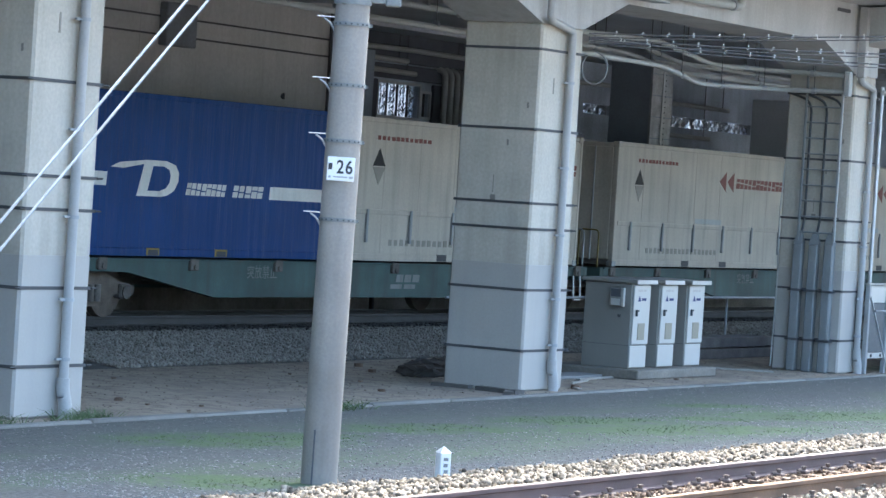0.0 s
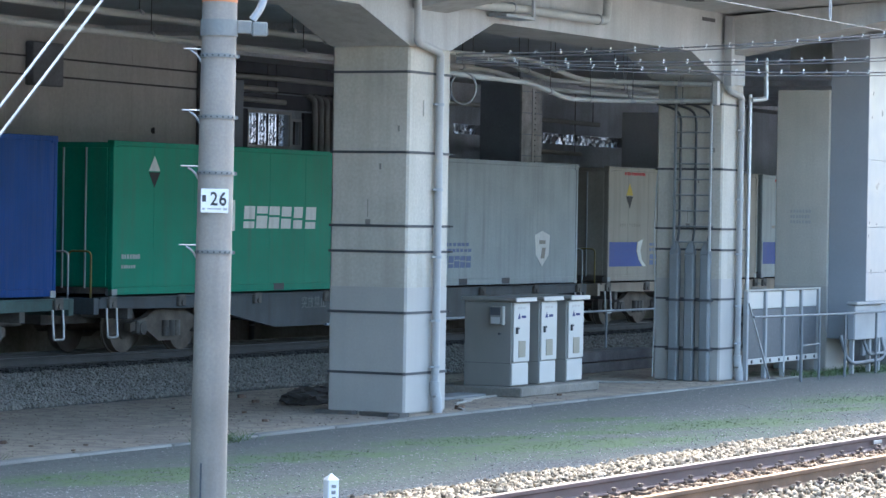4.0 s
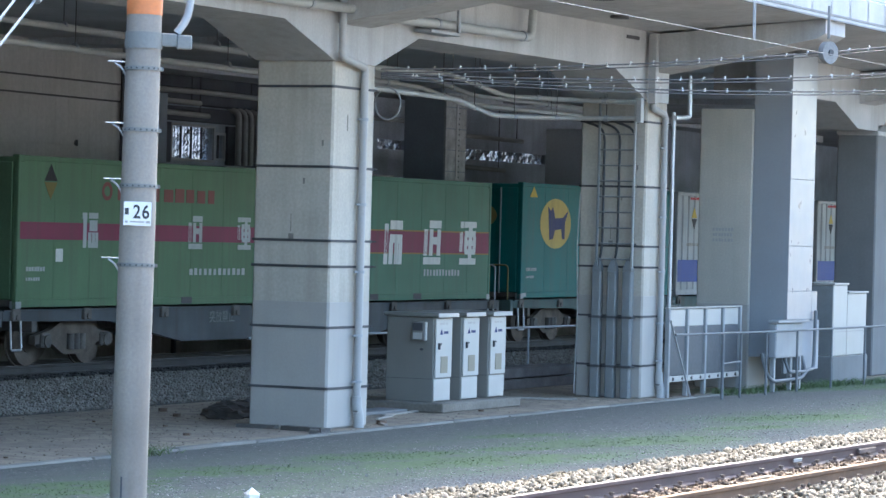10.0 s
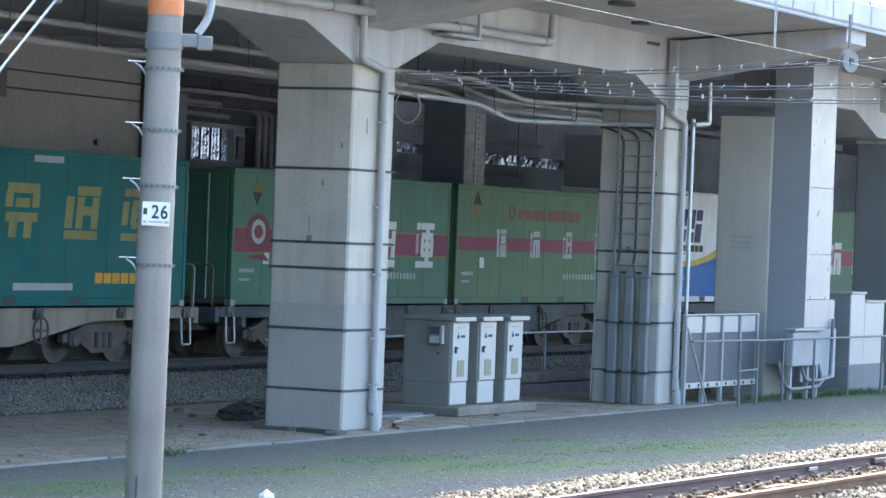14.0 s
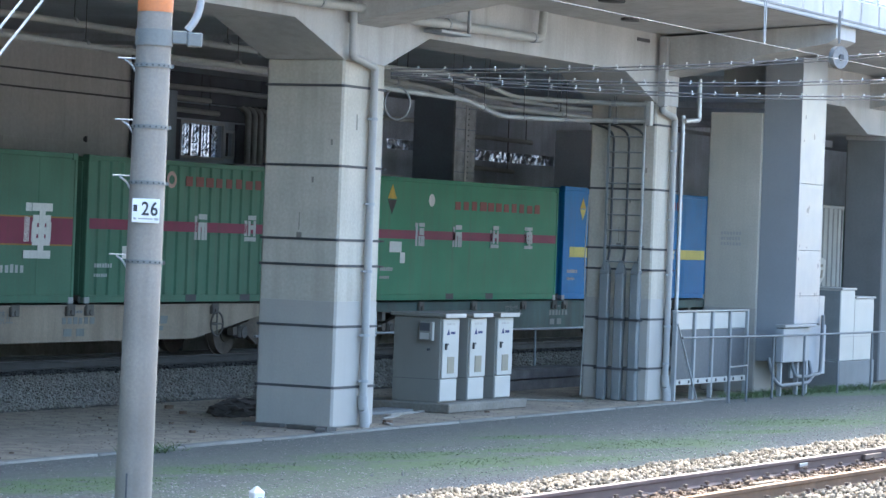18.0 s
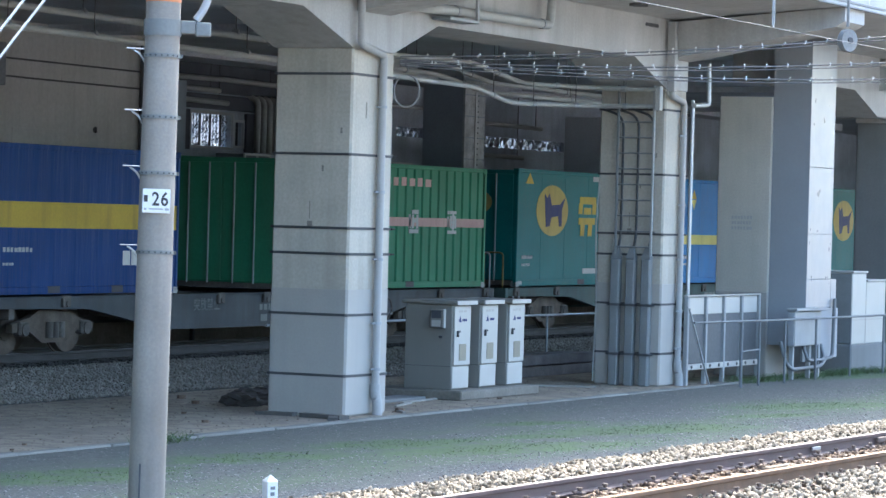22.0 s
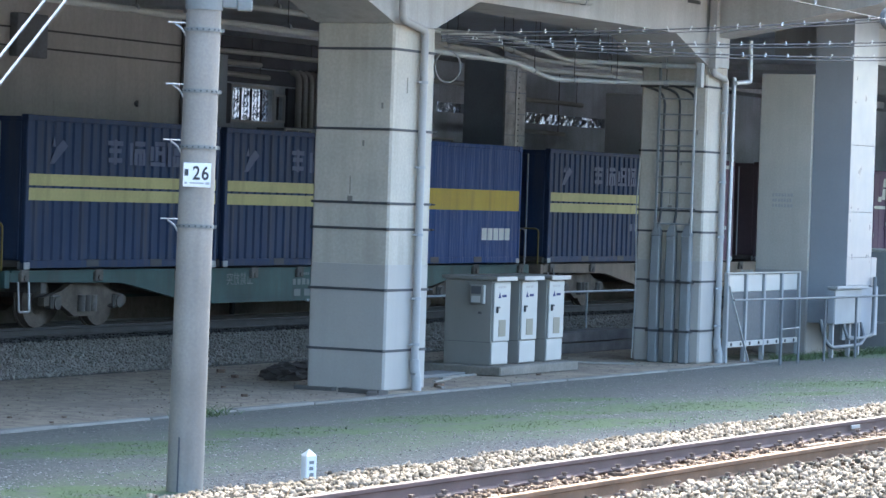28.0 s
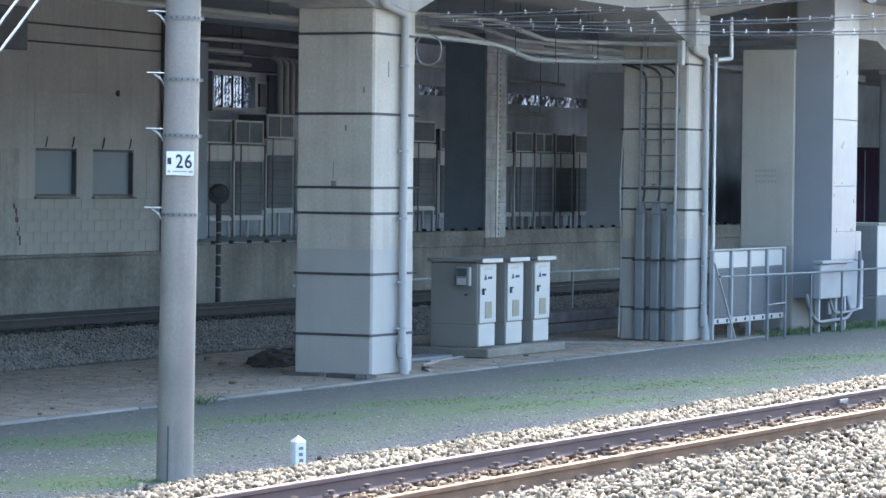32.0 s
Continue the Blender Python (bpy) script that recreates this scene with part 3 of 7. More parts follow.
for i in range(44):
    part("stud", M().box(-0.03, 0.03, 33.02, 33.12, 0, 0.07, 0.01) if i == 0 else stud_mesh, BAND_DARK, parapet, at=(55 + 0.75 * i, 0, 1.0 if 55 + 0.75 * i < 64 else 1.16))
    if i == 0:
        stud_mesh = parapet.children[-1].data

# the concrete platform from which the yard is seen; out of view, it bounces pale light
platform = thing("platform", "plain pale concrete station platform", "platform", kind="structure")
part("platform_slab", M().box(-60, 120, -7.0, 3.2, GZ, 0.80, 0.02), PLATFORM_CONC, platform)
# plain wall added beyond the plant openings to cut the sky's brightness
sky_wall = thing("neighbour_building", "plain grey wall added to dim the sky behind the openings", "building", kind="structure")
part("wall_face", M().box(40, 150, 44, 52, GZ, 14), PLASTER, sky_wall)
# closing walls in the dark
closing = thing("wall_far", "dark wall that closes the space under the viaduct", "wall", kind="structure")
part("wall_face", M().box(132, 132.4, 21, 37.3, GZ, 6), CONCRETE_DARK, closing)

# ---------------------------------------------------------------- the two tracks
def rail_mesh(length, name):
    prof = [(-0.064, -0.153), (0.064, -0.153), (0.064, -0.142), (0.010, -0.125), (0.008, -0.045), (0.0325, -0.035), (0.0325, -0.004), (0.026, 0.0),
            (-0.026, 0.0), (-0.0325, -0.004), (-0.0325, -0.035), (-0.008, -0.045), (-0.010, -0.125), (-0.064, -0.142)]
    return M().prism(prof, 0, 0, length).mesh(name, RAIL_STEEL)


def stones(name, label, count, area, size, mat, height, seed, squash=1.0):
    """A bed of loose angular stones as one object; area gives x and y of a stone, height its base."""
    rng = np.random.default_rng(seed)
    base = np.array([(0.9, 0, 0.1), (0.3, 0.85, -0.1), (-0.75, 0.5, 0.1), (-0.7, -0.55, -0.05), (0.35, -0.9, 0.05), (0.1, 0.1, 0.8), (-0.05, 0, -0.8)])
    faces = np.array([(0, 1, 5), (1, 2, 5), (2, 3, 5), (3, 4, 5), (4, 0, 5), (1, 0, 6), (2, 1, 6), (3, 2, 6), (4, 3, 6), (0, 4, 6)])
    xy = area(rng, count)
    count = len(xy)
    v = base[None] * (1 + rng.uniform(-0.3, 0.3, (count, 7, 3)))
    q = rng.normal(size=(count, 4))
    q /= np.linalg.norm(q, axis=1)[:, None]
    w, x, y, z = q.T
    rot = np.stack([1 - 2 * (y * y + z * z), 2 * (x * y - z * w), 2 * (x * z + y * w), 2 * (x * y + z * w), 1 - 2 * (x * x + z * z), 2 * (y * z - x * w),
                    2 * (x * z - y * w), 2 * (y * z + x * w), 1 - 2 * (x * x + y * y)], 1).reshape(-1, 3, 3)
    v = np.einsum("nij,nkj->nki", rot, v) * (size * rng.uniform(0.65, 1.35, count))[:, None, None]
    v[:, :, 2] *= squash
    v += np.stack([xy[:, 0], xy[:, 1], height(xy[:, 0], xy[:, 1]) + rng.uniform(-0.6, 0.8, count) * size * squash], 1)[:, None]
    f = faces[None] + (np.arange(count) * 7)[:, None, None]
    me = bpy.data.meshes.new(name)
    nf = count * 10
    me.vertices.add(count * 7)
    me.vertices.foreach_set("co", v.reshape(-1))
    me.loops.add(nf * 3)
    me.loops.foreach_set("vertex_index", f.reshape(-1).astype(np.int32))
    me.polygons.add(nf)
    me.polygons.foreach_set("loop_start", np.arange(0, nf * 3, 3, dtype=np.int32))
    me.update(calc_edges=True)
    me.validate()
    me.materials.append(mat)
    return tagged(new(name, me), label, "ballast", kind="stuff")


D_TAG = surf("grey_white_tag", (0.27, 0.27, 0.265), 0.5)
# the near track runs very slightly askew of the viaduct
NEAR = Matrix.Translation((22.0, 12.1, 0)) @ Matrix.Rotation(radians(-1.06), 4, "Z")
near_track = thing("railway_track", "sunlit rusty narrow-gauge track on pale ballast", "track", at=NEAR, kind="structure")
rm = rail_mesh(60, "rail")
rm_front = rail_mesh(60, "rail")
rm_front.materials.clear()
rm_front.materials.append(RAIL_FRONT)
for y in (0.0, -1.132):
    r = part("rail", rm if y == 0.0 else rm_front, RAIL_STEEL, near_track, at=(-25, y, 0))
    part("rail_head", M().box(0, 60, -0.027, 0.027, 0.0005, 0.003), RAIL_TOP if y == 0.0 else RAIL_WORN, r, "polished running surface" if y == 0.0 else "golden-brown running surface")
sl = M().prism([(-1.55, -0.16), (0.42, -0.16), (0.42, -0.34), (-1.55, -0.34)], 0, -0.11, 0.11).mesh("sleeper", SLEEPER)
clip = M().box(-0.05, 0.05, 0.05, 0.15, -0.157, -0.125, 0.008).cyl((0, 0.1, -0.13), (0, 0.1, -0.085), 0.022, n=6).cyl((0, 0.1, -0.1), (0, 0.1, -0.09), 0.034, n=8)
clip.box(-0.04, 0.04, 0.036, 0.1, -0.142, -0.118, 0.006)
clip = clip.mesh("rail_clip", RUST)
back = M().add([(x, -y, z) for x, y, z in [v.co for v in clip.vertices]], [tuple(reversed(p.vertices)) for p in clip.polygons]).mesh("rail_clip", RUST)
for i in range(70):
    x = -8 + 0.6 * i
    s = part("sleeper", sl, SLEEPER, near_track, at=(x, 0, 0))
    for y in (0.0, -1.132):
        part("rail_clip", clip, RUST, s, at=(0, y, 0))
        part("rail_clip", back, RUST, s, at=(0, y, 0))
part("joint_bar", M().box(-0.3, 0.3, -0.052, -0.012, -0.11, -0.045, 0.008), RUST, near_track, at=(14.9, -0.01, 0))
part("bond_cable", M().bent([(16.1, -1.06, -0.1), (16.3, -0.95, -0.02), (16.7, -0.85, -0.05), (17.1, -1.05, -0.1)], 0.012, 0.1, 6), WIRE, near_track)
part("plank", M().box(9.9, 11.1, -0.62, -0.54, -0.17, -0.12, 0.01), BOND_WOOD, near_track, "bleached plank between the rails")
part("plank", M().box(10.2, 10.9, -0.34, -0.28, -0.17, -0.13, 0.01), BOND_WOOD, near_track)
part("white_tag", M().box(12.35, 12.62, -0.05, -0.034, -0.085, -0.045, 0.004), D_TAG, near_track)



def near_height(x, y):
    """The shoulder of the near ballast bed."""
    v = y - (12.1 - 0.0185 * (x - 22.0))
    out = np.where(v > 0.9, GZ + 0.2 - (v - 0.9) * 0.115, -0.155)
    out = np.where((v < 0) & (v > -1.1), -0.172, out)
    return np.where(v > 0.9, np.maximum(out, GZ - 0.03), out)


def near_area(y0, y1):
    def area(rng, n):
        x, y = rng.uniform(20.5, 47, n), rng.uniform(y0, y1, n)
        keep = (np.hypot(x - 24.8, y - 14.9) > 0.2) & (y < 14.55 + 0.28 * np.sin(x * 2.1) + 0.16 * np.sin(x * 5.3 + 1) + rng.normal(0, 0.08, n))
        return np.stack([x, y - 0.0185 * (x - 22.0)], 1)[keep]
    return area


bed = thing("ballast_bed", "ballast bed under the near track, dark below its stones", "ballast", kind="structure")
# Dark brown here stands for shade in the gaps between stones.
part("bed", M().prism([(7.9, GZ), (7.9, -0.225), (12.9, -0.225), (14.2, GZ + 0.0)], 0, -40, 110), BED_GAPS, bed)
# Out of view; kept pale to throw sunlight back at the viaduct.
part("yard_bed", M().prism([(-40.0, GZ), (-39, -0.21), (7.85, -0.21), (7.85, GZ)], 0, -40, 110), BALLAST, bed, "unseen pale ballast added to bounce light")
stones("track_ballast", "pale crushed stone heaped beside the near rail", 15500, near_area(12.16, 14.95), 0.034, BALLAST, near_height, 1)
stones("track_ballast", "rust-stained crushed stone between the near rails", 5600, near_area(11.03, 12.04), 0.029, BALLAST_RUST, near_height, 2)
stones("track_ballast", "pale crushed stone in front of the near track", 15000, near_area(8.3, 10.92), 0.035, BALLAST, near_height, 3)

TY = 29.93
far_track = thing("railway_track", "shaded freight track on grimy ballast", "track", at=(0, TY, 0), kind="structure")
rm2 = rail_mesh(160, "rail")
rm2.materials.clear()
# Rails, sleepers and bed share the dark colour that stands for the train's shade.
rm2.materials.append(BALLAST_SHADE)
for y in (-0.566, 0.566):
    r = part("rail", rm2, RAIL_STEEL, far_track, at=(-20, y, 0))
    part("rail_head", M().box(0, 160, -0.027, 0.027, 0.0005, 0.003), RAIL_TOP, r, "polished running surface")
sl2 = M().box(-0.11, 0.11, -1.0, 1.0, -0.34, -0.16, 0.01).mesh("sleeper", BALLAST_SHADE)
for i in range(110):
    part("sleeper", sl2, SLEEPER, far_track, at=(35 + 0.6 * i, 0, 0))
part("bed", M().prism([(-5.0, GZ), (-3.4, -0.2), (-1.9, -0.2), (1.6, -0.2), (2.8, GZ)], 0, -20, 132), BALLAST_SHADE, far_track)


def far_height(x, y):
    v = y - TY
    return np.where(v < -3.4, GZ + (v + 5.0) * 0.094, -0.2) + 0.02


def far_area(y0, y1):
    def area(rng, n):
        return np.stack([36 + 50 * rng.uniform(0, 1, n) ** 1.5, rng.uniform(y0, y1, n)], 1)
    return area


stones("freight_ballast", "grimy grey crushed stone along the freight track", 48000, far_area(24.95, 28.55), 0.026, BALLAST_DARK, far_height, 4)
stones("freight_ballast", "crushed stone between the rails, darkened for the shade under wagons", 12000, far_area(28.5, 31.5), 0.033, BALLAST_SHADE, far_height, 5)


# ---------------------------------------------------------------- the freight train
def paint(name, color, **k):
    return surf(name, color, k.pop("rough", 0.5), var=k.pop("var", 0.11), big=0.9, fine=20, bump=0.03, spec=0.12, streak=k.pop("streak", 0.32), **k)


P_NAVY = paint("navy_container_paint", (0.012, 0.05, 0.18), streak=0.12, dirt=(0.06, 0.09, 0.15), fold=0.5)
P_NAVY2 = paint("bright_navy_container_paint", (0.014, 0.06, 0.23), streak=0.18, fold=0.3)
P_BEIGE = paint("beige_container_paint", (0.50, 0.455, 0.39))
P_TAUPE = paint("taupe_container_paint", (0.30, 0.28, 0.245))
P_PALE = paint("pale_grey_container_paint", (0.34, 0.38, 0.39))
P_LIGHT = paint("light_grey_container_paint", (0.405, 0.415, 0.42))
P_BLUE = paint("sky_blue_container_paint", (0.025, 0.175, 0.43), streak=0.2)
P_BLUE_OLD = paint("faded_blue_container_paint", (0.11, 0.24, 0.38), streak=0.45)
P_TEAL = paint("teal_container_paint", (0.018, 0.14, 0.135))
P_GREEN = paint("green_container_paint", (0.084, 0.18, 0.124))
P_GREEN_OLD = paint("yellowed_green_container_paint", (0.108, 0.185, 0.106), streak=0.45)
P_GREEN_B = paint("bright_green_container_paint", (0.052, 0.215, 0.122))
P_EMER = paint("emerald_container_paint", (0.025, 0.24, 0.15))
P_WHITE = paint("white_container_paint", (0.72, 0.72, 0.71), streak=0.2)
P_MAROON = paint("maroon_container_paint", (0.09, 0.058, 0.102), streak=0.35)
P_MAGENTA = paint("magenta_container_paint", (0.098, 0.046, 0.092))
P_VIOLET = paint("violet_container_paint", (0.108, 0.055, 0.125))
P_BROWN = paint("brown_container_paint", (0.098, 0.072, 0.082), streak=0.45)
P_PALEBOX = paint("cream_white_container_paint", (0.57, 0.555, 0.475), streak=0.3)
D_RUNBLUE = paint("royal_blue_livery", (0.012, 0.115, 0.39), streak=0.12)
D_YELLOW = paint("golden_livery", (0.55, 0.39, 0.065))
D_GOLD = paint("dull_gold_livery", (0.50, 0.36, 0.06))
D_OVAL = paint("weathered_gold_livery", (0.46, 0.35, 0.10))
D_FADED = paint("faded_gold_livery", (0.28, 0.25, 0.10), streak=0.5, dirt=(0.05, 0.13, 0.12))
D_BLUEFADE = paint("faded_blue_livery", (0.15, 0.19, 0.32), streak=0.3)
D_OLDYEL = paint("grimy_yellow_livery", (0.46, 0.42, 0.2), streak=0.4, dirt=(0.2, 0.17, 0.1))
D_DULLNAME = paint("dull_name_livery", (0.09, 0.11, 0.18), streak=0.4)
P_SLATE = paint("grimy_navy_container_paint", (0.032, 0.052, 0.11), streak=0.75, dirt=(0.085, 0.08, 0.085))
D_LETTER = paint("pale_cream_livery", (0.52, 0.51, 0.34))
D_PALEYEL = paint("pale_yellow_livery", (0.62, 0.55, 0.16))
D_RED = paint("dull_red_livery", (0.21, 0.045, 0.085))
D_CRIMSON = paint("red_livery", (0.45, 0.05, 0.06))
D_WHITE = paint("white_livery", (0.68, 0.68, 0.66))
D_DIM = paint("dim_white_livery", (0.42, 0.44, 0.44))
D_FAINT = paint("worn_pale_stencil", (0.20, 0.215, 0.215), streak=0.5)
D_BADGE = paint("orange_yellow_badge", (0.58, 0.33, 0.06))
D_NAVY = paint("dark_blue_livery", (0.02, 0.03, 0.12))
D_BLUE = paint("blue_livery", (0.045, 0.085, 0.31), streak=0.2)
D_BLACK = paint("black_livery", (0.02, 0.02, 0.025))
D_WORNTEAL = paint("worn_teal_livery", (0.13, 0.27, 0.30), streak=0.4)
D_HAZARD = paint("faded_brown_hazard_mark", (0.15, 0.135, 0.11), streak=0.3)
D_SLATEGREY = paint("slate_grey_livery", (0.10, 0.135, 0.17), streak=0.3)
D_STONEGREY = paint("stone_grey_livery", (0.24, 0.25, 0.26), streak=0.3)
D_DULLRED = paint("dull_brownish_red_livery", (0.20, 0.075, 0.065))
DULL_OCHRE = paint("dull_ochre_paint", (0.18, 0.14, 0.045))
D_MAROON = paint("maroon_livery", (0.17, 0.045, 0.06))
D_PINK = paint("pinkish_livery", (0.50, 0.33, 0.30))
D_ORANGE = paint("orange_livery", (0.70, 0.36, 0.05))
D_ORANGE_DULL = paint("dull_orange_livery", (0.30, 0.17, 0.05))
BOGIE_DUST = surf("brake_dusted_iron", (0.118, 0.096, 0.078), 0.9, var=0.35, big=3, fine=40, bump=0.2)
W_TEAL = surf("teal_wagon_paint", (0.05, 0.09, 0.087), 0.7, var=0.3, big=1.2, fine=20, streak=0.6, dirt=(0.045, 0.042, 0.038))
W_DOVE = surf("dove_grey_wagon_paint", (0.105, 0.122, 0.117), 0.7, var=0.25, big=1.2, fine=20, streak=0.5, dirt=(0.06, 0.055, 0.05))
W_GREY = surf("blue_grey_wagon_paint", (0.06, 0.07, 0.08), 0.7, var=0.3, big=1.2, fine=20, streak=0.65, dirt=(0.045, 0.04, 0.036))
W_BROWN = surf("brown_wagon_paint", (0.19, 0.148, 0.112), 0.7, var=0.25, big=1.2, fine=20, streak=0.6, dirt=(0.075, 0.06, 0.048))
W_TAN = surf("taupe_wagon_paint", (0.28, 0.23, 0.18), 0.7, var=0.2, big=1.2, fine=20, streak=0.4, dirt=(0.09, 0.075, 0.06))

E6 = 0.006  # how far livery stands off the panel


def flat(m, pts, off=E6):
    """A livery shape on the near side: a thin plate with outline pts in x and z."""
    return m.prism(pts, 1, -off, -off + 0.005)


def rect(m, x0, x1, z0, z1, slant=0.0, off=E6):
    d = slant * (z1 - z0)
    return flat(m, [(x0, z0), (x1, z0), (x1 + d, z1), (x0 + d, z1)], off)


def oval(m, x, z, rx, rz, off=E6, n=28):
    return flat(m, [(x + rx * math.cos(2 * math.pi * i / n), z + rz * math.sin(2 * math.pi * i / n)) for i in range(n)], off)


def ring(m, x, z, rx, rz, w, off=E6, n=24):
    vs, fs = [], []
    for i in range(n):
        a = 2 * math.pi * i / n
        for d, y in ((0, -off), (w, -off), (w, -off + 0.005), (0, -off + 0.005)):
            vs.append((x + (rx - d) * math.cos(a), y, z + (rz - d) * math.sin(a)))
        for k in range(4):
            j, e = (i + 1) % n, (k + 1) % 4
            fs.append((4 * i + k, 4 * j + k, 4 * j + e, 4 * i + e))
    return m.add(vs, fs)


def marks(m, x0, x1, z0, z1, n, seed=0, fill=0.72):
    """Writing too small to read, as plain bars."""
    rng = random.Random(seed)
    w = (x1 - x0) / n
    for i in range(n):
        rect(m, x0 + i * w, x0 + i * w + w * fill * rng.uniform(0.8, 1.15), z0, z1 - rng.uniform(0, 0.15) * (z1 - z0))
    return m


def blockmark(m, x, z, w, h, kind, slant=0.0):
    """One emblem character as a plain group of bars."""
    step = itertools.count()

    def bar(a, b, c, d):
        if d - c < b - a:
            c, d = max(0.0, c - 0.025), min(1.0, d + 0.025)
        else:
            a, b = max(0.0, a - 0.03), min(1.0, b + 0.03)
        rect(m, x + a * w + slant * c * h, x + b * w + slant * c * h, z + c * h, z + d * h, slant, E6 + 0.0015 * next(step))
    if kind == 0:
        bar(0, 1, 0.78, 0.92), bar(0.1, 0.9, 0.48, 0.62), bar(0.42, 0.58, 0.0, 1.0), bar(0.05, 0.95, 0.1, 0.24)
    elif kind == 1:
        bar(0, 0.18, 0, 0.9), bar(0.3, 1, 0.8, 0.95), bar(0.3, 1, 0.5, 0.64), bar(0.3, 0.46, 0.0, 0.5), bar(0.6, 0.76, 0.0, 0.5), bar(0.84, 1, 0, 0.5)
    elif kind == 2:
        bar(0, 0.2, 0.2, 0.8), bar(0.3, 1, 0.85, 1), bar(0.35, 0.5, 0.2, 0.8), bar(0.8, 0.95, 0.2, 0.8), bar(0.35, 0.95, 0.48, 0.6), bar(0, 1, 0, 0.14)
    elif kind == 4:
        bar(0, 0.16, 0.3, 0.75), bar(0.05, 0.2, 0.85, 1), bar(0.25, 1, 0.88, 1), bar(0.3, 0.95, 0.66, 0.76), bar(0.3, 0.42, 0.3, 0.66), bar(0.83, 0.95, 0.3, 0.66), bar(0.3, 0.95, 0.46, 0.54), bar(0.55, 0.7, 0.14, 0.88), bar(0, 1, 0, 0.12), bar(0.3, 0.95, 0.26, 0.34)
    elif kind == 5:
        bar(0.05, 0.95, 0.84, 0.98), bar(0.05, 0.2, 0.56, 0.84), bar(0.8, 0.95, 0.56, 0.84), bar(0.3, 0.7, 0.58, 0.7), bar(0.05, 0.95, 0.32, 0.44), bar(0.2, 0.36, 0, 0.32), bar(0.62, 0.78, 0, 0.32)
    else:
        bar(0, 0.3, 0.85, 0.98), bar(0.08, 0.24, 0, 0.85), bar(0.4, 1, 0.86, 0.98), bar(0.45, 0.95, 0.5, 0.76), bar(0.4, 0.54, 0, 0.44), bar(0.86, 1, 0, 0.44), bar(0.4, 1, 0, 0.12), bar(0.64, 0.76, 0, 0.44)
    return m


def slabs(m, x0, x1, z0, z1, n, slant=0.25, gap=0.16):
    """A company name as a row of plain slanted slabs."""
    w = (x1 - x0) / n
    for i in range(n):
        rect(m, x0 + i * w, x0 + i * w + w * (1 - gap), z0, z1, slant)
    return m


def wordmark(m, x0, x1, z0, z1, n, slant=0.2, seed=0):
    """A company name as a row of plain slanted slabs, each cut once by a thin gap."""
    w, h = (x1 - x0) / n, z1 - z0
    for i in range(n):
        k = (i * 2 + seed) % 5
        cut = (0.36, 0.5, 0.62, 0.44, 0.56)[k]
        wide = (0.84, 0.78, 0.86, 0.72, 0.82)[k]
        for c, d in ((0, cut - 0.05), (cut + 0.05, 1)):
            o = x0 + i * w + slant * c * h
            rect(m, o, o + wide * w, z0 + c * h, z0 + d * h, slant)
    return m




def shell(L, H, ribs, rail=0.0):
    """A container's box: plain sheet sides, or ribbed ones in plan, with a shallow roof curb."""
    W = 2.45
    if not ribs:
        m = M().box(0.02, L - 0.02, 0.0, W, 0.14, H - 0.03, 0.012)
    else:
        n = int(round(L / ribs))
        p = L / n
        near, d = [], 0.032
        for i in range(n):
            x = i * p
            near += [(x + 0.02, 0.0), (x + p * 0.52, 0.0), (x + p * 0.60, d), (x + p - 0.03 * p, d)]
        near = [(max(0.02, min(L - 0.02, x)), y) for x, y in near]
        back_side = [(x, W - y) for x, y in reversed(near)]
        m = M().prism(near + back_side, 2, 0.14, H - 0.03)
    return m


POCKET = paint("dull_yellow_pocket_paint", (0.30, 0.23, 0.07))


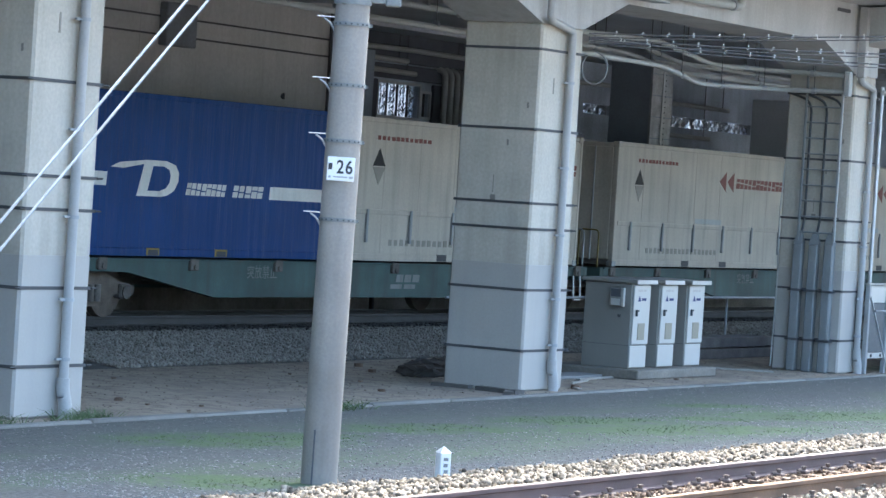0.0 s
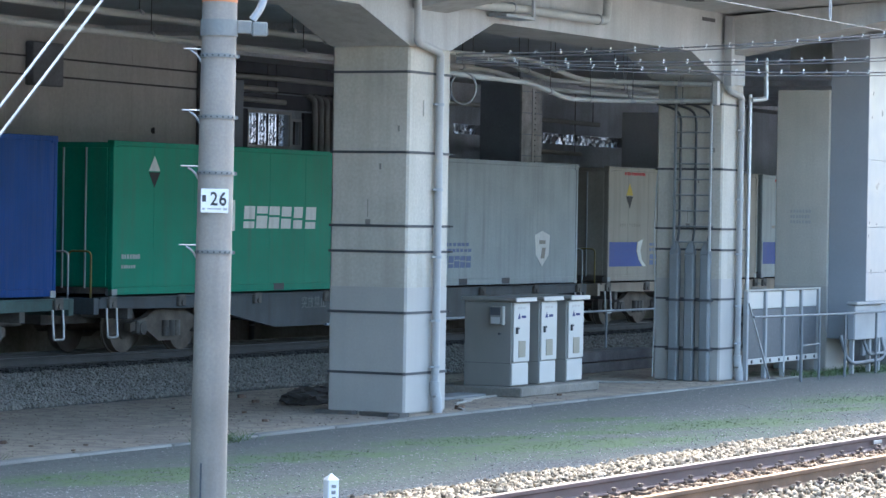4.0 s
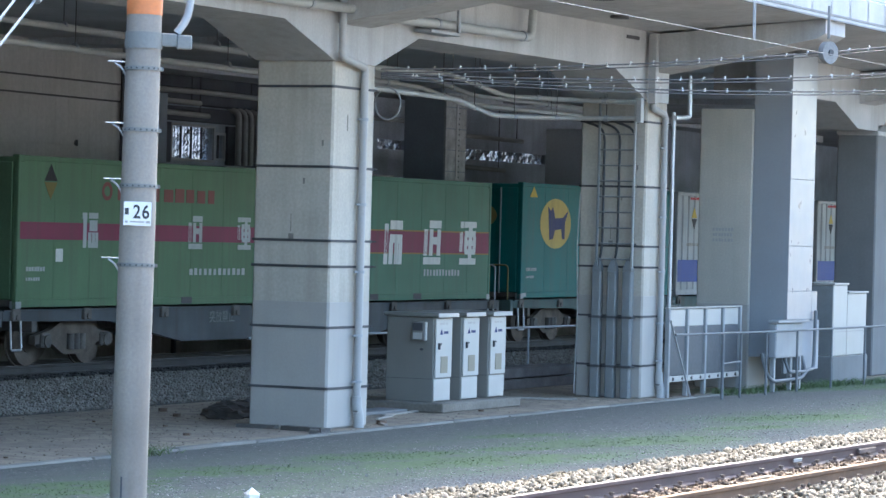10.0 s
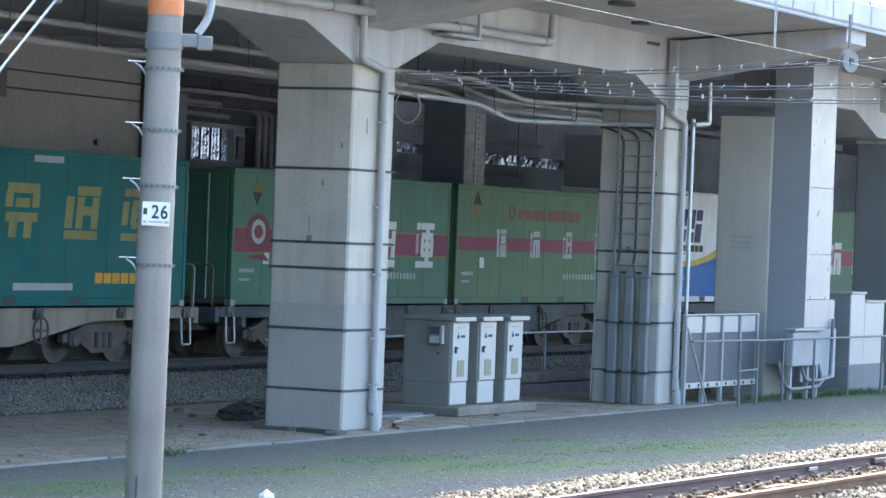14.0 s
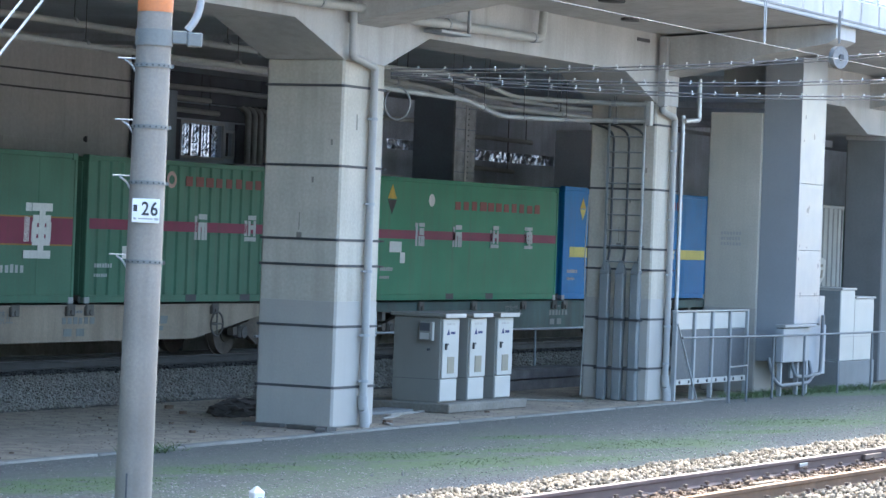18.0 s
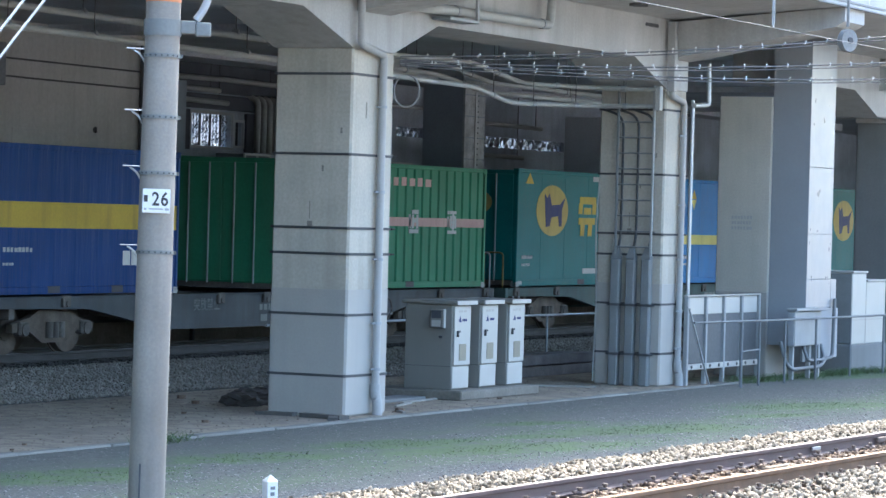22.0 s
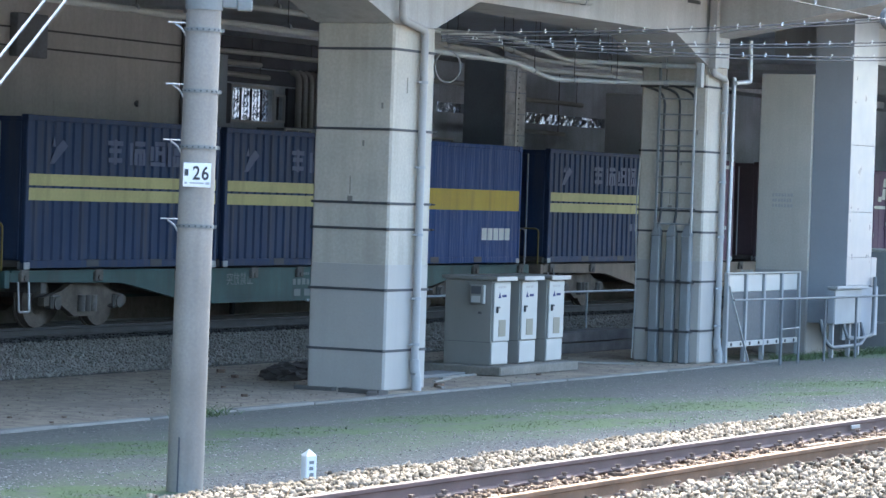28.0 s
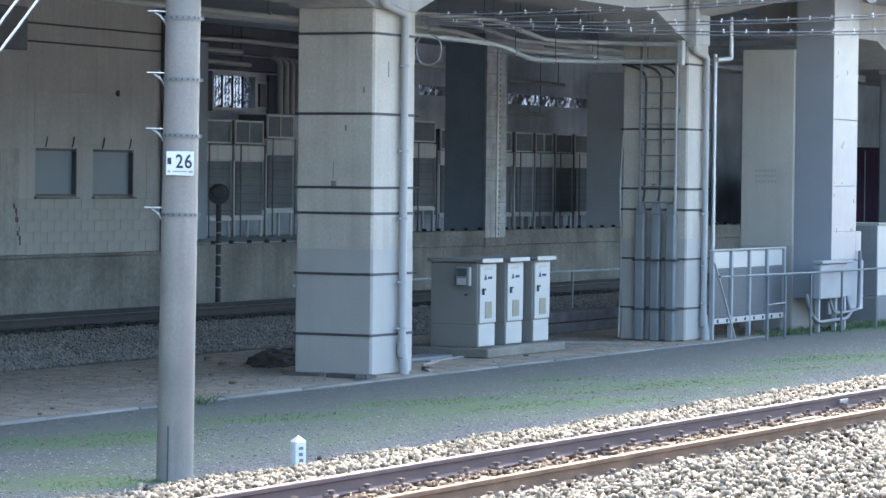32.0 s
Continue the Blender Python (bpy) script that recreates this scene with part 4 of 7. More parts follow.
def container(kind, label, L, H, mat, ribs=0.0, seams=0, livery=(), doors=False, pockets=True, frame=None, lift=0.0):
    """Builds one container at the origin: its near lower left corner is (0, 0, 0)."""
    W = 2.45
    c = thing(kind, label, "container", group="containers on the freight train")
    frame = frame or mat
    part("body", shell(L, H, ribs), mat, c)
    if seams:
        sm = M().box(-0.02, 0.02, -0.004, 0.02, 0.16, H - 0.06, 0.003).mesh("panel_seam", mat)
        for i in range(1, seams):
            part("panel_seam", sm, mat, c, at=(L * i / seams, 0, 0))
    part("top_rail", M().box(0, L, -0.012, 0.07, H - 0.09, H, 0.01), frame, c)
    part("top_rail", M().box(0, L, W - 0.07, W + 0.012, H - 0.09, H, 0.01), frame, c)
    part("bottom_rail", M().box(0.1, L - 0.1, -0.012, 0.09, 0.02, 0.15, 0.01), frame, c)
    part("bottom_rail", M().box(0.1, L - 0.1, W - 0.09, W + 0.012, 0.02, 0.15, 0.01), frame, c)
    part("floor", M().box(0.1, L - 0.1, 0.1, W - 0.1, 0.03, 0.14), GRIME, c)
    for x in (0, L - 0.09):
        for y in (-0.014, W - 0.076):
            part("corner_post", M().box(x, x + 0.09, y, y + 0.09, 0.0, H, 0.012), frame, c)
    cast = M().box(0, 0.17, -0.02, 0.12, 0.0, 0.12, 0.012)
    for x in (0, L - 0.17):
        part("corner_casting", cast, GALV_DULL, c, at=(x, 0, 0))
        part("corner_casting", cast, frame, c, at=(x, 0, H - 0.115))
    if pockets:
        mid = L / 2
        half = 1.0 if L > 5 else 0.55
        for x in (mid - half, mid + half):
            part("fork_pocket", M().box(x - 0.19, x + 0.19, -0.016, 0.05, 0.03, 0.155, 0.008), POCKET if doors or kind == "navy_container" else BLACK, c)
            if doors or kind == "navy_container":
                part("pocket_mouth", M().box(x - 0.14, x + 0.14, -0.021, -0.0165, 0.04, 0.125, 0.002), BLACK, c)
    # the end that faces back along the train: two leaves with locking rods
    e = M().box(-0.02, 0.0, 0.1, W / 2 - 0.01, 0.16, H - 0.12, 0.006).box(-0.02, 0.0, W / 2 + 0.01, W - 0.1, 0.16, H - 0.12, 0.006)
    part("end_door", e, mat, c)
    for y in (0.5, 0.95, W - 0.95, W - 0.5):
        part("locking_rod", M().cyl((-0.045, y, 0.12), (-0.045, y, H - 0.12), 0.018, n=6), GALV_DULL, c)
    if doors:
        for x0, x1 in ((L * 0.30, L * 0.5), (L * 0.5, L * 0.70)):
            part("side_door", M().box(x0 + 0.01, x1 - 0.01, -0.022, -0.002, 0.2, H - 0.14, 0.006), mat, c)
        for x in (L * 0.36, L * 0.64):
            part("locking_rod", M().cyl((x, -0.04, 0.12), (x, -0.04, H - 0.1), 0.014, n=6).box(x - 0.12, x + 0.02, -0.055, -0.03, 0.85, 0.89), mat, c)
    front = (0, -0.021, 0) if doors else None
    for name, m, mm, *lab in livery:
        if name in ("small_writing", "data_plate", "poster", "white_tag"):
            part(name, m, mm, c, at=front, kind="stuff" if len(m.starts) > 1 else "")
        else:
            for piece in m.split() if name not in ("emblem_ring", "emblem", "badge_rim") else [m]:
                part(name, piece, mm, c, lab[0] if lab else "", front)
    return c


def plates(L, mat=D_DIM, seed=0):
    return ("data_plate", marks(marks(M(), 0.3, 0.9, 0.62, 0.70, 7, seed), 0.3, 0.75, 0.46, 0.52, 6, seed + 1), mat)


def hazard(x, z, top, low, s=0.22):
    return [("hazard_diamond", flat(M(), [(x - s, z + 0.01), (x + s, z + 0.01), (x, z + 1.5 * s)]), top),
            ("hazard_diamond", flat(M(), [(x - s, z - 0.01), (x, z - 1.5 * s), (x + s, z - 0.01)]), low)]


L31, L20, L12 = 9.2, 6.06, 3.715


def beige_truck():
    m = M()
    lv = [("arrow_mark", flat(M(), [(5.2, 1.93), (5.55, 2.15), (5.55, 1.71)]), D_DULLRED), ("arrow_mark", flat(M(), [(5.62, 1.93), (5.97, 2.15), (5.97, 1.71)]), D_DULLRED), ("name_bar", wordmark(M(), 6.1, 9.0, 1.8, 2.02, 13, 0.15, 2), D_DULLRED, "red company name as plain bars"),
          ("lower_rail", M().box(0.15, L31 - 0.15, -0.02, 0.0, 0.86, 0.95, 0.008), P_BEIGE), *hazard(1.1, 1.72, D_BLACK, P_TAUPE),
          ("small_writing", marks(M(), 1.6, 5.3, 0.30, 0.42, 18, 3, 0.6), P_TAUPE), ("data_plate", rect(M(), 4.0, 5.4, 0.97, 1.08), D_DIM), ("small_writing", marks(M(), 1.0, 3.0, 2.2, 2.28, 12, 4), D_DULLRED)]
    for i in range(6):
        lv.append(("fold_latch", M().box(-0.03, 0.03, -0.05, 0.0, 0.35, 0.95, 0.008), GALV_DULL))
    c = container("beige_container", "beige curtain-sided freight container with a red company mark", L31, 2.6, P_BEIGE, seams=7, livery=lv)
    k = 0
    for o in c.children:
        if o.name.startswith("fold_latch"):
            o.location.x = 0.75 + 1.58 * k
            k += 1
    return c


def navy_truck(mat, style):
    lv = [plates(L31, D_DIM, 5), *hazard(1.5, 2.22, D_GOLD, D_GOLD, 0.16), ("emblem", flat(M(), [(x + 0.5, z) for x, z in ((2.55, 0.98), (2.75, 1.56), (3.35, 1.56), (3.62, 1.5), (3.72, 1.38), (3.72, 1.24), (3.6, 1.08), (3.4, 1.0), (3.2, 0.98))]), D_WHITE), ("emblem", flat(M(), [(x + 0.5, z) for x, z in ((2.85, 1.07), (2.98, 1.47), (3.28, 1.47), (3.44, 1.42), (3.48, 1.33), (3.46, 1.22), (3.36, 1.12), (3.18, 1.07))], 0.011), mat),
          ("emblem", flat(M(), [(2.3, 1.42), (2.55, 1.5), (3.3, 1.56), (3.28, 1.5), (2.65, 1.41)]), D_WHITE), ("name_bar", wordmark(wordmark(M(), 4.45, 5.65, 1.03, 1.23, 8, 0.25, 4), 5.85, 6.8, 1.03, 1.23, 5, 0.25, 1), D_WHITE, "white company name as plain bars")]
    if style == 1:
        lv += [("white_stripe", rect(M(), 0.1, 2.2, 1.12, 1.34, 0.1), D_WHITE), ("white_stripe", rect(M(), 7.0, 9.15, 1.02, 1.24, 0.1), D_WHITE)]
    return container("navy_container", "dark blue sheet-sided freight container with white company stripe" if style == 1 else "dark blue freight container with white company name", L31, 2.62, mat, seams=7 if style == 1 else 0, livery=lv)


def shield_truck(kind, label, mat, ribs, seams, seed):
    """Grey container with a blue swoosh and a white shield."""
    curve = [(0.05, 0.35), (2.0, 0.35), (1.75, 0.5), (1.62, 0.7), (1.66, 0.9), (0.05, 0.9)]
    arc = [(2.0, 0.35), (1.78, 0.5), (1.66, 0.7), (1.70, 0.9), (2.0, 0.97), (1.86, 0.72), (1.95, 0.5), (2.2, 0.35)]
    sh = [(7.4, 0.38), (7.72, 0.62), (7.78, 1.05), (7.4, 1.14), (7.02, 1.05), (7.08, 0.62)]
    lv = [("blue_swoosh", flat(M(), curve), D_BLUE), ("white_arc", flat(M(), arc), D_WHITE), ("shield", flat(M(), sh), D_WHITE, "white shield emblem"),
          ("shield_mark", rect(rect(M(), 7.25, 7.55, 0.86, 0.94, off=0.011), 7.33, 7.5, 0.55, 0.78, 0.3, off=0.011), P_TAUPE),
          ("name_bar", wordmark(M(), 2.4, 4.0, 0.38, 0.62, 6, 0.1, 6), D_BLUEFADE, "blue company name as plain bars"), ("small_writing", marks(marks(M(), 2.4, 4.0, 0.7, 0.77, 9, seed), 2.4, 3.9, 0.82, 0.89, 8, seed + 1), D_BLUEFADE),
          *hazard(1.2, 1.95, D_GOLD if seed % 2 else D_WHITE, D_BLACK, 0.19), ("small_writing", marks(M(), 0.9, 2.1, 2.42, 2.49, 12, seed + 2), D_CRIMSON), ("small_writing", marks(M(), 0.7, 1.9, 1.25, 1.33, 9, seed), P_TAUPE)]
    return container(kind, label, L31, 2.6, mat, ribs=ribs, seams=seams, livery=lv)


def liner_truck(mat, L, old):
    k = L / L31
    lv = [plates(L, D_DIM, 9), ("yellow_stripe", rect(M(), 0.4, 2.95 * k, 0.98, 1.22), D_PALEYEL), ("yellow_stripe", rect(M(), 7.1 * k, 9.05 * k, 0.98, 1.22), D_PALEYEL),
          ("initial_bar", rect(rect(M(), 3.1 * k, 3.35 * k, 0.92, 1.85, 0.1), 3.5 * k, 3.65 * k, 1.3, 1.85, 0.1), D_LETTER),
          ("name_bar", wordmark(M(), 3.85 * k, 5.3 * k, 0.98, 1.22, 6, 0.15, 3), D_LETTER, "pale yellow company name as plain bars"),
          ("initial_bar", rect(rect(M(), 5.5 * k, 5.75 * k, 0.92, 1.85, 0.1), 5.85 * k, 6.0 * k, 0.92, 1.3, 0.1), D_LETTER), ("name_bar", wordmark(M(), 6.05 * k, 7.0 * k, 0.98, 1.22, 4, 0.15, 5), D_LETTER),
          *hazard(1.1 * k, 2.1, D_GOLD if not old else D_BLACK, D_PALEYEL if not old else D_BLACK, 0.17), ("small_writing", marks(M(), 6.8 * k, 7.5 * k, 2.2, 2.42, 3, 8), D_RED)]
    if old:
        lv = lv[:-1] + [("yellow_square", rect(M(), 0.25, 0.75, 0.98, 1.22), D_PALEYEL)]
    return container("blue_container", "faded blue ribbed container with yellow stripe" if old else "sky-blue sheet-sided container with a yellow stripe", L, 2.6, mat, seams=6 if not old else 5, livery=lv, doors=False, frame=mat)


def parcel_truck(new_style):
    s = 1.0
    lv = [plates(L31, D_DIM, 12), ("hazard_triangle", flat(M(), [(0.42, 2.28), (0.86, 2.28), (0.64, 2.52)]), D_GOLD), ("emblem_oval", oval(M(), 1.9, 1.7, 0.88, 0.57), D_OVAL, "yellow oval emblem"),
          ("emblem_shape", flat(M(), [(1.55, 1.33), (1.45, 2.08), (1.6, 1.98), (1.72, 2.08), (1.85, 1.82), (2.3, 1.84), (2.6, 2.0), (2.42, 1.72), (2.42, 1.35), (2.28, 1.35), (2.22, 1.58), (1.85, 1.55), (1.75, 1.35)], 0.012), D_NAVY, "dark plain figure on the oval")]
    for i, (x, kd) in enumerate(((3.3, 5), (5.14, 2), (6.95, 4))):
        lv.append(("emblem_character", blockmark(M(), x, 1.14, 1.05, 0.9, kd, 0.12), D_GOLD if new_style else D_FADED, "yellow emblem character as plain bars"))
    lv += [("name_bar", slabs(M(), 6.2, 7.6, 0.4, 0.58, 5, 0), D_ORANGE), ("data_plate", rect(M(), 3.7, 5.5, 0.28, 0.4), D_DIM), ("data_plate", rect(M(), 4.2, 5.1, 2.4, 2.52), D_DIM), ("white_tag", rect(M(), 0.1, 0.3, 0.05, 0.13, off=0.02), D_DIM)]
    c = container("teal_container", "teal sheet-sided parcel container with yellow oval emblem" if not new_style else "clean teal parcel container with a large yellow emblem", L31, 2.6, P_TEAL if not new_style else P_TEAL2, seams=7, livery=lv)
    return end_emblem(c)


def end_emblem(c):
    part("end_emblem", M().prism([(1.22 + 0.62 * math.cos(a), 1.85 + 0.33 * math.sin(a)) for a in np.linspace(0, 6.02, 24)], 0, -0.03, -0.022), D_FADED, c, "faded oval emblem on the end doors")
    part("end_emblem_figure", M().prism([(0.95, 1.65), (1.5, 1.65), (1.55, 1.95), (1.2, 1.92), (0.98, 2.05)], 0, -0.036, -0.031), D_NAVY, c)
    return c


P_TEAL2 = paint("greener_teal_container_paint", (0.02, 0.15, 0.155), streak=0.12)


def chilled_truck():
    n = 40
    H = 2.76
    x1 = L31 - 0.68

    def wave(x):
        return float(np.interp(x / x1, (0, 0.06, 0.13, 0.2, 0.27, 0.36, 0.45, 0.54, 0.62, 0.69, 0.77, 0.85, 0.93, 1), (1.2, 1.07, 0.96, 0.90, 0.885, 0.92, 1.02, 1.17, 1.28, 1.32, 1.27, 1.12, 0.93, 0.76)))
    us = [x1 * i / n for i in range(n + 1)]
    blue = flat(M(), [(0.0, 0.16), (x1, 0.16)] + [(a, wave(a)) for a in reversed(us)])
    gold = flat(M(), [(a, wave(a)) for a in us] + [(a, wave(a) + 0.19 - 0.05 * math.cos((a / x1 - 0.27) * 6)) for a in reversed(us)])
    lv = [("blue_field", blue, D_RUNBLUE, "royal blue field under the wave"), ("gold_wave", gold, D_YELLOW, "golden wave band"), ("name_bar", wordmark(M(), 0.5, 3.4, 1.5, 2.32, 6, 0.2, 2), D_NAVY, "dark blue company name as plain shapes"),
          ("name_bar", slabs(M(), 1.2, 3.6, 1.27, 1.43, 8, 0.0), D_BLACK), ("badge_oval", oval(M(), 5.8, 1.88, 0.98, 0.36), D_BADGE, "orange-yellow oval badge"), ("badge_rim", ring(M(), 5.8, 1.88, 0.99, 0.37, 0.03, 0.011), D_BLACK),
          ("name_bar", wordmark(M(), 4.5, 5.32, 0.45, 0.66, 4, 0.0, 1), D_WHITE), ("name_bar", wordmark(M(), 5.37, 6.85, 0.43, 0.70, 5, 0.15, 3), D_WHITE), ("small_writing", marks(marks(M(), 1.3, 1.8, 0.62, 0.7, 4, 2), 1.1, 2.3, 0.38, 0.44, 12, 3), D_DIM),
          ("small_writing", marks(marks(M(), 7.2, 8.1, 0.6, 0.69, 8, 6), 7.4, 8.0, 0.42, 0.47, 6, 7), D_DIM), ("red_writing", slabs(M(), 7.05, 8.2, 0.8, 0.98, 7, 0.1), D_RED, "dull red line of writing"), ("small_writing", marks(M(), 7.1, 8.25, 2.3, 2.42, 9, 6), D_PINK), *hazard(7.5, 1.95, D_YELLOW, D_BLACK, 0.2)]
    c = container("white_reefer_container", "white insulated container with blue field and golden wave", L31, H, P_WHITE, livery=lv, frame=P_WHITE)
    lettering("badge_writing", "365\u65e5", 0.3, D_CRIMSON, c, pose(5.32, -0.013, 1.92, 90, 0, 0), "orange slogan on the badge")
    lettering("badge_writing", "\u5168\u56fd\u3069\u3053\u3078\u3067\u3082", 0.19, D_BLACK, c, pose(5.12, -0.013, 1.66, 90, 0, 0))
    # the wave and the name go on over the trailing end's doors
    part("end_field", M().prism([(0.1, 0.17), (2.35, 0.17), (2.35, 1.25), (1.9, 1.12), (1.3, 1.02), (0.7, 1.05), (0.1, 1.2)], 0, -0.03, -0.022), D_RUNBLUE, c, "royal blue field on the end doors")
    part("end_wave", M().prism([(0.1, 1.2), (0.7, 1.05), (1.3, 1.02), (1.9, 1.12), (2.35, 1.25), (2.35, 1.42), (1.9, 1.27), (1.3, 1.15), (0.7, 1.18), (0.1, 1.35)], 0, -0.03, -0.022), D_YELLOW, c)
    for k in range(5):
        part("end_name_bar", M().prism([(0.25 + 0.4 * k, 1.6), (0.55 + 0.4 * k, 1.6), (0.5 + 0.4 * k, 2.2), (0.2 + 0.4 * k, 2.2)], 0, -0.03, -0.022), D_NAVY, c)
    # open cooling-unit bay at the leading end, with a ladder of frames
    part("machine_bay", M().box(x1 + 0.12, L31 - 0.1, -0.004, 0.0, 0.2, H - 0.3), DARK_VOID, c, "dark cooling-unit bay")
    for i in range(7):
        z = 0.25 + i * 0.36
        part("bay_rung", M().box(x1 + 0.08, L31 - 0.05, -0.03, -0.006, z - 0.03, z + 0.03, 0.006), WHITE, c)
    part("bay_post", M().box(L31 - 0.16, L31 - 0.03, -0.035, 0.0, 0.12, H - 0.05, 0.01), WHITE, c)
    part("bay_post", M().box(x1 + 0.0, x1 + 0.1, -0.035, 0.0, 0.12, H - 0.05, 0.01), WHITE, c)
    return c


def green_truck(kind):
    """Green containers with a red band; kind: big, thin, ribbed, bright, ribbed_bright."""
    big = kind == "big"
    z0, z1 = (1.0, 1.44) if big else (1.15, 1.44) if kind == "thin" else (1.28, 1.46)
    lv = [plates(L31, D_DIM, 20)]
    lv += [("red_band", rect(M(), 0.06, L31 - 0.06, z0, z1), D_RED if kind != "ribbed_bright" else D_PINK)]
    if big:
        lv += [("gold_line", rect(M(), 0.06, L31 - 0.06, z1, z1 + 0.025), D_ORANGE_DULL), ("gold_line", rect(M(), 0.06, L31 - 0.06, z0 - 0.025, z0), D_ORANGE_DULL)]
        lv += [("emblem_ring", oval(M(), 0.97, 1.36, 0.44, 0.36, 0.011), D_MAROON), ("emblem_ring", ring(M(), 0.97, 1.38, 0.27, 0.23, 0.1, 0.017), D_DIM), ("emblem_flash", flat(M(), [(0.5, 0.9), (1.45, 0.83), (1.2, 0.98)], 0.011), D_MAROON)]
        for x, kd in ((2.27, 3), (3.99, 1), (5.84, 2), (7.6, 4)):
            lv.append(("emblem_character", blockmark(M(), x, 0.76, 0.82, 0.92, kd, 0.05), D_WHITE, "white emblem character as plain bars"))
        lv += [("small_writing", marks(M(), 5.9, 7.7, 0.52, 0.66, 12, 4, 0.6), D_DIM), *hazard(0.9, 2.12, DULL_OCHRE, D_BLACK, 0.17)]
    elif kind == "thin":
        lv += [("emblem_ring", ring(M(), 2.8, 2.0, 0.17, 0.16, 0.07), D_DULLRED), ("small_writing", marks(M(), 3.15, 6.7, 1.85, 2.1, 9, 5), D_DULLRED), ("small_writing", marks(M(), 5.69, 7.8, 0.55, 0.68, 12, 6, 0.6), D_DIM), *hazard(1.0, 2.12, D_BLACK, DULL_OCHRE, 0.2)]
        for x, kd in ((2.02, 3), (3.82, 1), (5.62, 2), (7.43, 4)):
            lv.append(("emblem_character", blockmark(M(), x, 1.02, 0.5, 0.6, kd), D_DIM))
    elif kind == "bright":
        lv += [("emblem_ring", oval(M(), 2.6, 2.1, 0.14, 0.13), D_WHITE), ("small_writing", marks(M(), 3.75, 8.3, 1.93, 2.13, 11, 8), D_DULLRED), *hazard(0.75, 2.08, D_GOLD, D_BLACK, 0.2), ("data_plate", rect(M(), 0.7, 1.25, 1.0, 1.22), D_WHITE)]
        for x, kd in ((1.85, 3), (3.67, 1), (5.56, 2), (7.37, 4)):
            lv.append(("emblem_character", blockmark(M(), x, 1.14, 0.44, 0.48, kd), D_DIM))
    else:
        lv += [("emblem_ring", ring(M(), 2.8, 2.2, 0.17, 0.15, 0.07), D_PINK), ("small_writing", marks(M(), 3.3, 6.6, 2.1, 2.28, 9, 7), D_PINK if kind == "ribbed_bright" else D_DULLRED)]
        for x, kd in ((1.85, 3), (3.66, 1), (5.5, 2), (7.3, 4)):
            lv.append(("emblem_character", blockmark(M(), x, 1.14, 0.44, 0.48, kd), D_DIM))
    lv.append(("white_tag", rect(M(), 1.2, 1.42, 0.78, 1.0), D_WHITE))
    mat = {"big": P_GREEN, "thin": P_GREEN_OLD, "ribbed": P_GREEN, "bright": P_GREEN_B, "ribbed_bright": P_GREEN_B}[kind]
    lab = {"big": "green container with broad red band and white characters", "thin": "green container with a thin red band and red writing", "ribbed": "green ribbed container with a thin red band",
           "bright": "bright green sheet container with a red band", "ribbed_bright": "bright green ribbed container with a pinkish band"}[kind]
    return container("green_container", lab, L31, 2.54, mat, ribs=0.38 if "ribbed" in kind else 0, seams=8 if kind in ("big", "thin") else 0, livery=lv)


def emerald_truck():
    lv = [plates(L31, D_DIM, 30), ("name_bar", wordmark(M(), 4.3, 7.0, 1.15, 1.55, 6, 0.1, 5), D_WHITE, "white company name as plain slabs"), ("emblem", rect(M(), 3.2, 4.0, 1.1, 1.65), D_WHITE), ("emblem", rect(M(), 3.45, 3.75, 1.2, 1.55, 0.3, off=0.011), D_CRIMSON), *hazard(1.3, 2.1, D_WHITE, D_BLACK, 0.18)]
    return container("emerald_container", "emerald green container with a white company name", L31, 2.6, P_EMER, seams=7, livery=lv)


def small_navy(ribbed):
    lv = [("yellow_band", rect(M(), 0.05, L20 - 0.05, 1.12, 1.55), D_GOLD)]
    if ribbed:
        lv[0] = ("yellow_band", rect(rect(M(), 0.05, L20 - 0.05, 1.12, 1.32), 0.05, L20 - 0.05, 1.36, 1.55), D_OLDYEL)
        for i, x in enumerate((2.4, 3.1, 3.75, 4.3, 4.95)):
            lv.append(("emblem_character", blockmark(M(), x, 1.75, 0.48, 0.42, i % 4), D_DULLNAME))
        lv += [("small_writing", marks(M(), 4.5, 5.6, 0.72, 0.9, 4, 3), D_DULLNAME), ("worn_emblem", flat(flat(M(), [(0.66, 1.72), (0.8, 1.72), (1.2, 2.02), (1.05, 2.12), (0.85, 1.98)]), [(0.72, 2.0), (0.84, 2.0), (0.8, 2.16)]), D_DULLNAME, "worn dull emblem")]
    else:
        lv += [("name_bar", slabs(M(), 4.2, 5.6, 0.5, 0.75, 5, 0), D_WHITE, "white company name as plain bars"), ("small_writing", marks(marks(M(), 0.5, 1.4, 0.72, 0.8, 8, 4), 0.5, 0.85, 0.5, 0.55, 4, 5), D_DIM)]
    return container("small_navy_container", "dark blue ribbed container with doubled yellow band" if ribbed else "dark blue twenty-foot container with a yellow band", L20, 2.5, P_SLATE if ribbed else P_NAVY, ribs=0.28 if ribbed else 0, seams=0 if ribbed else 9, livery=lv)


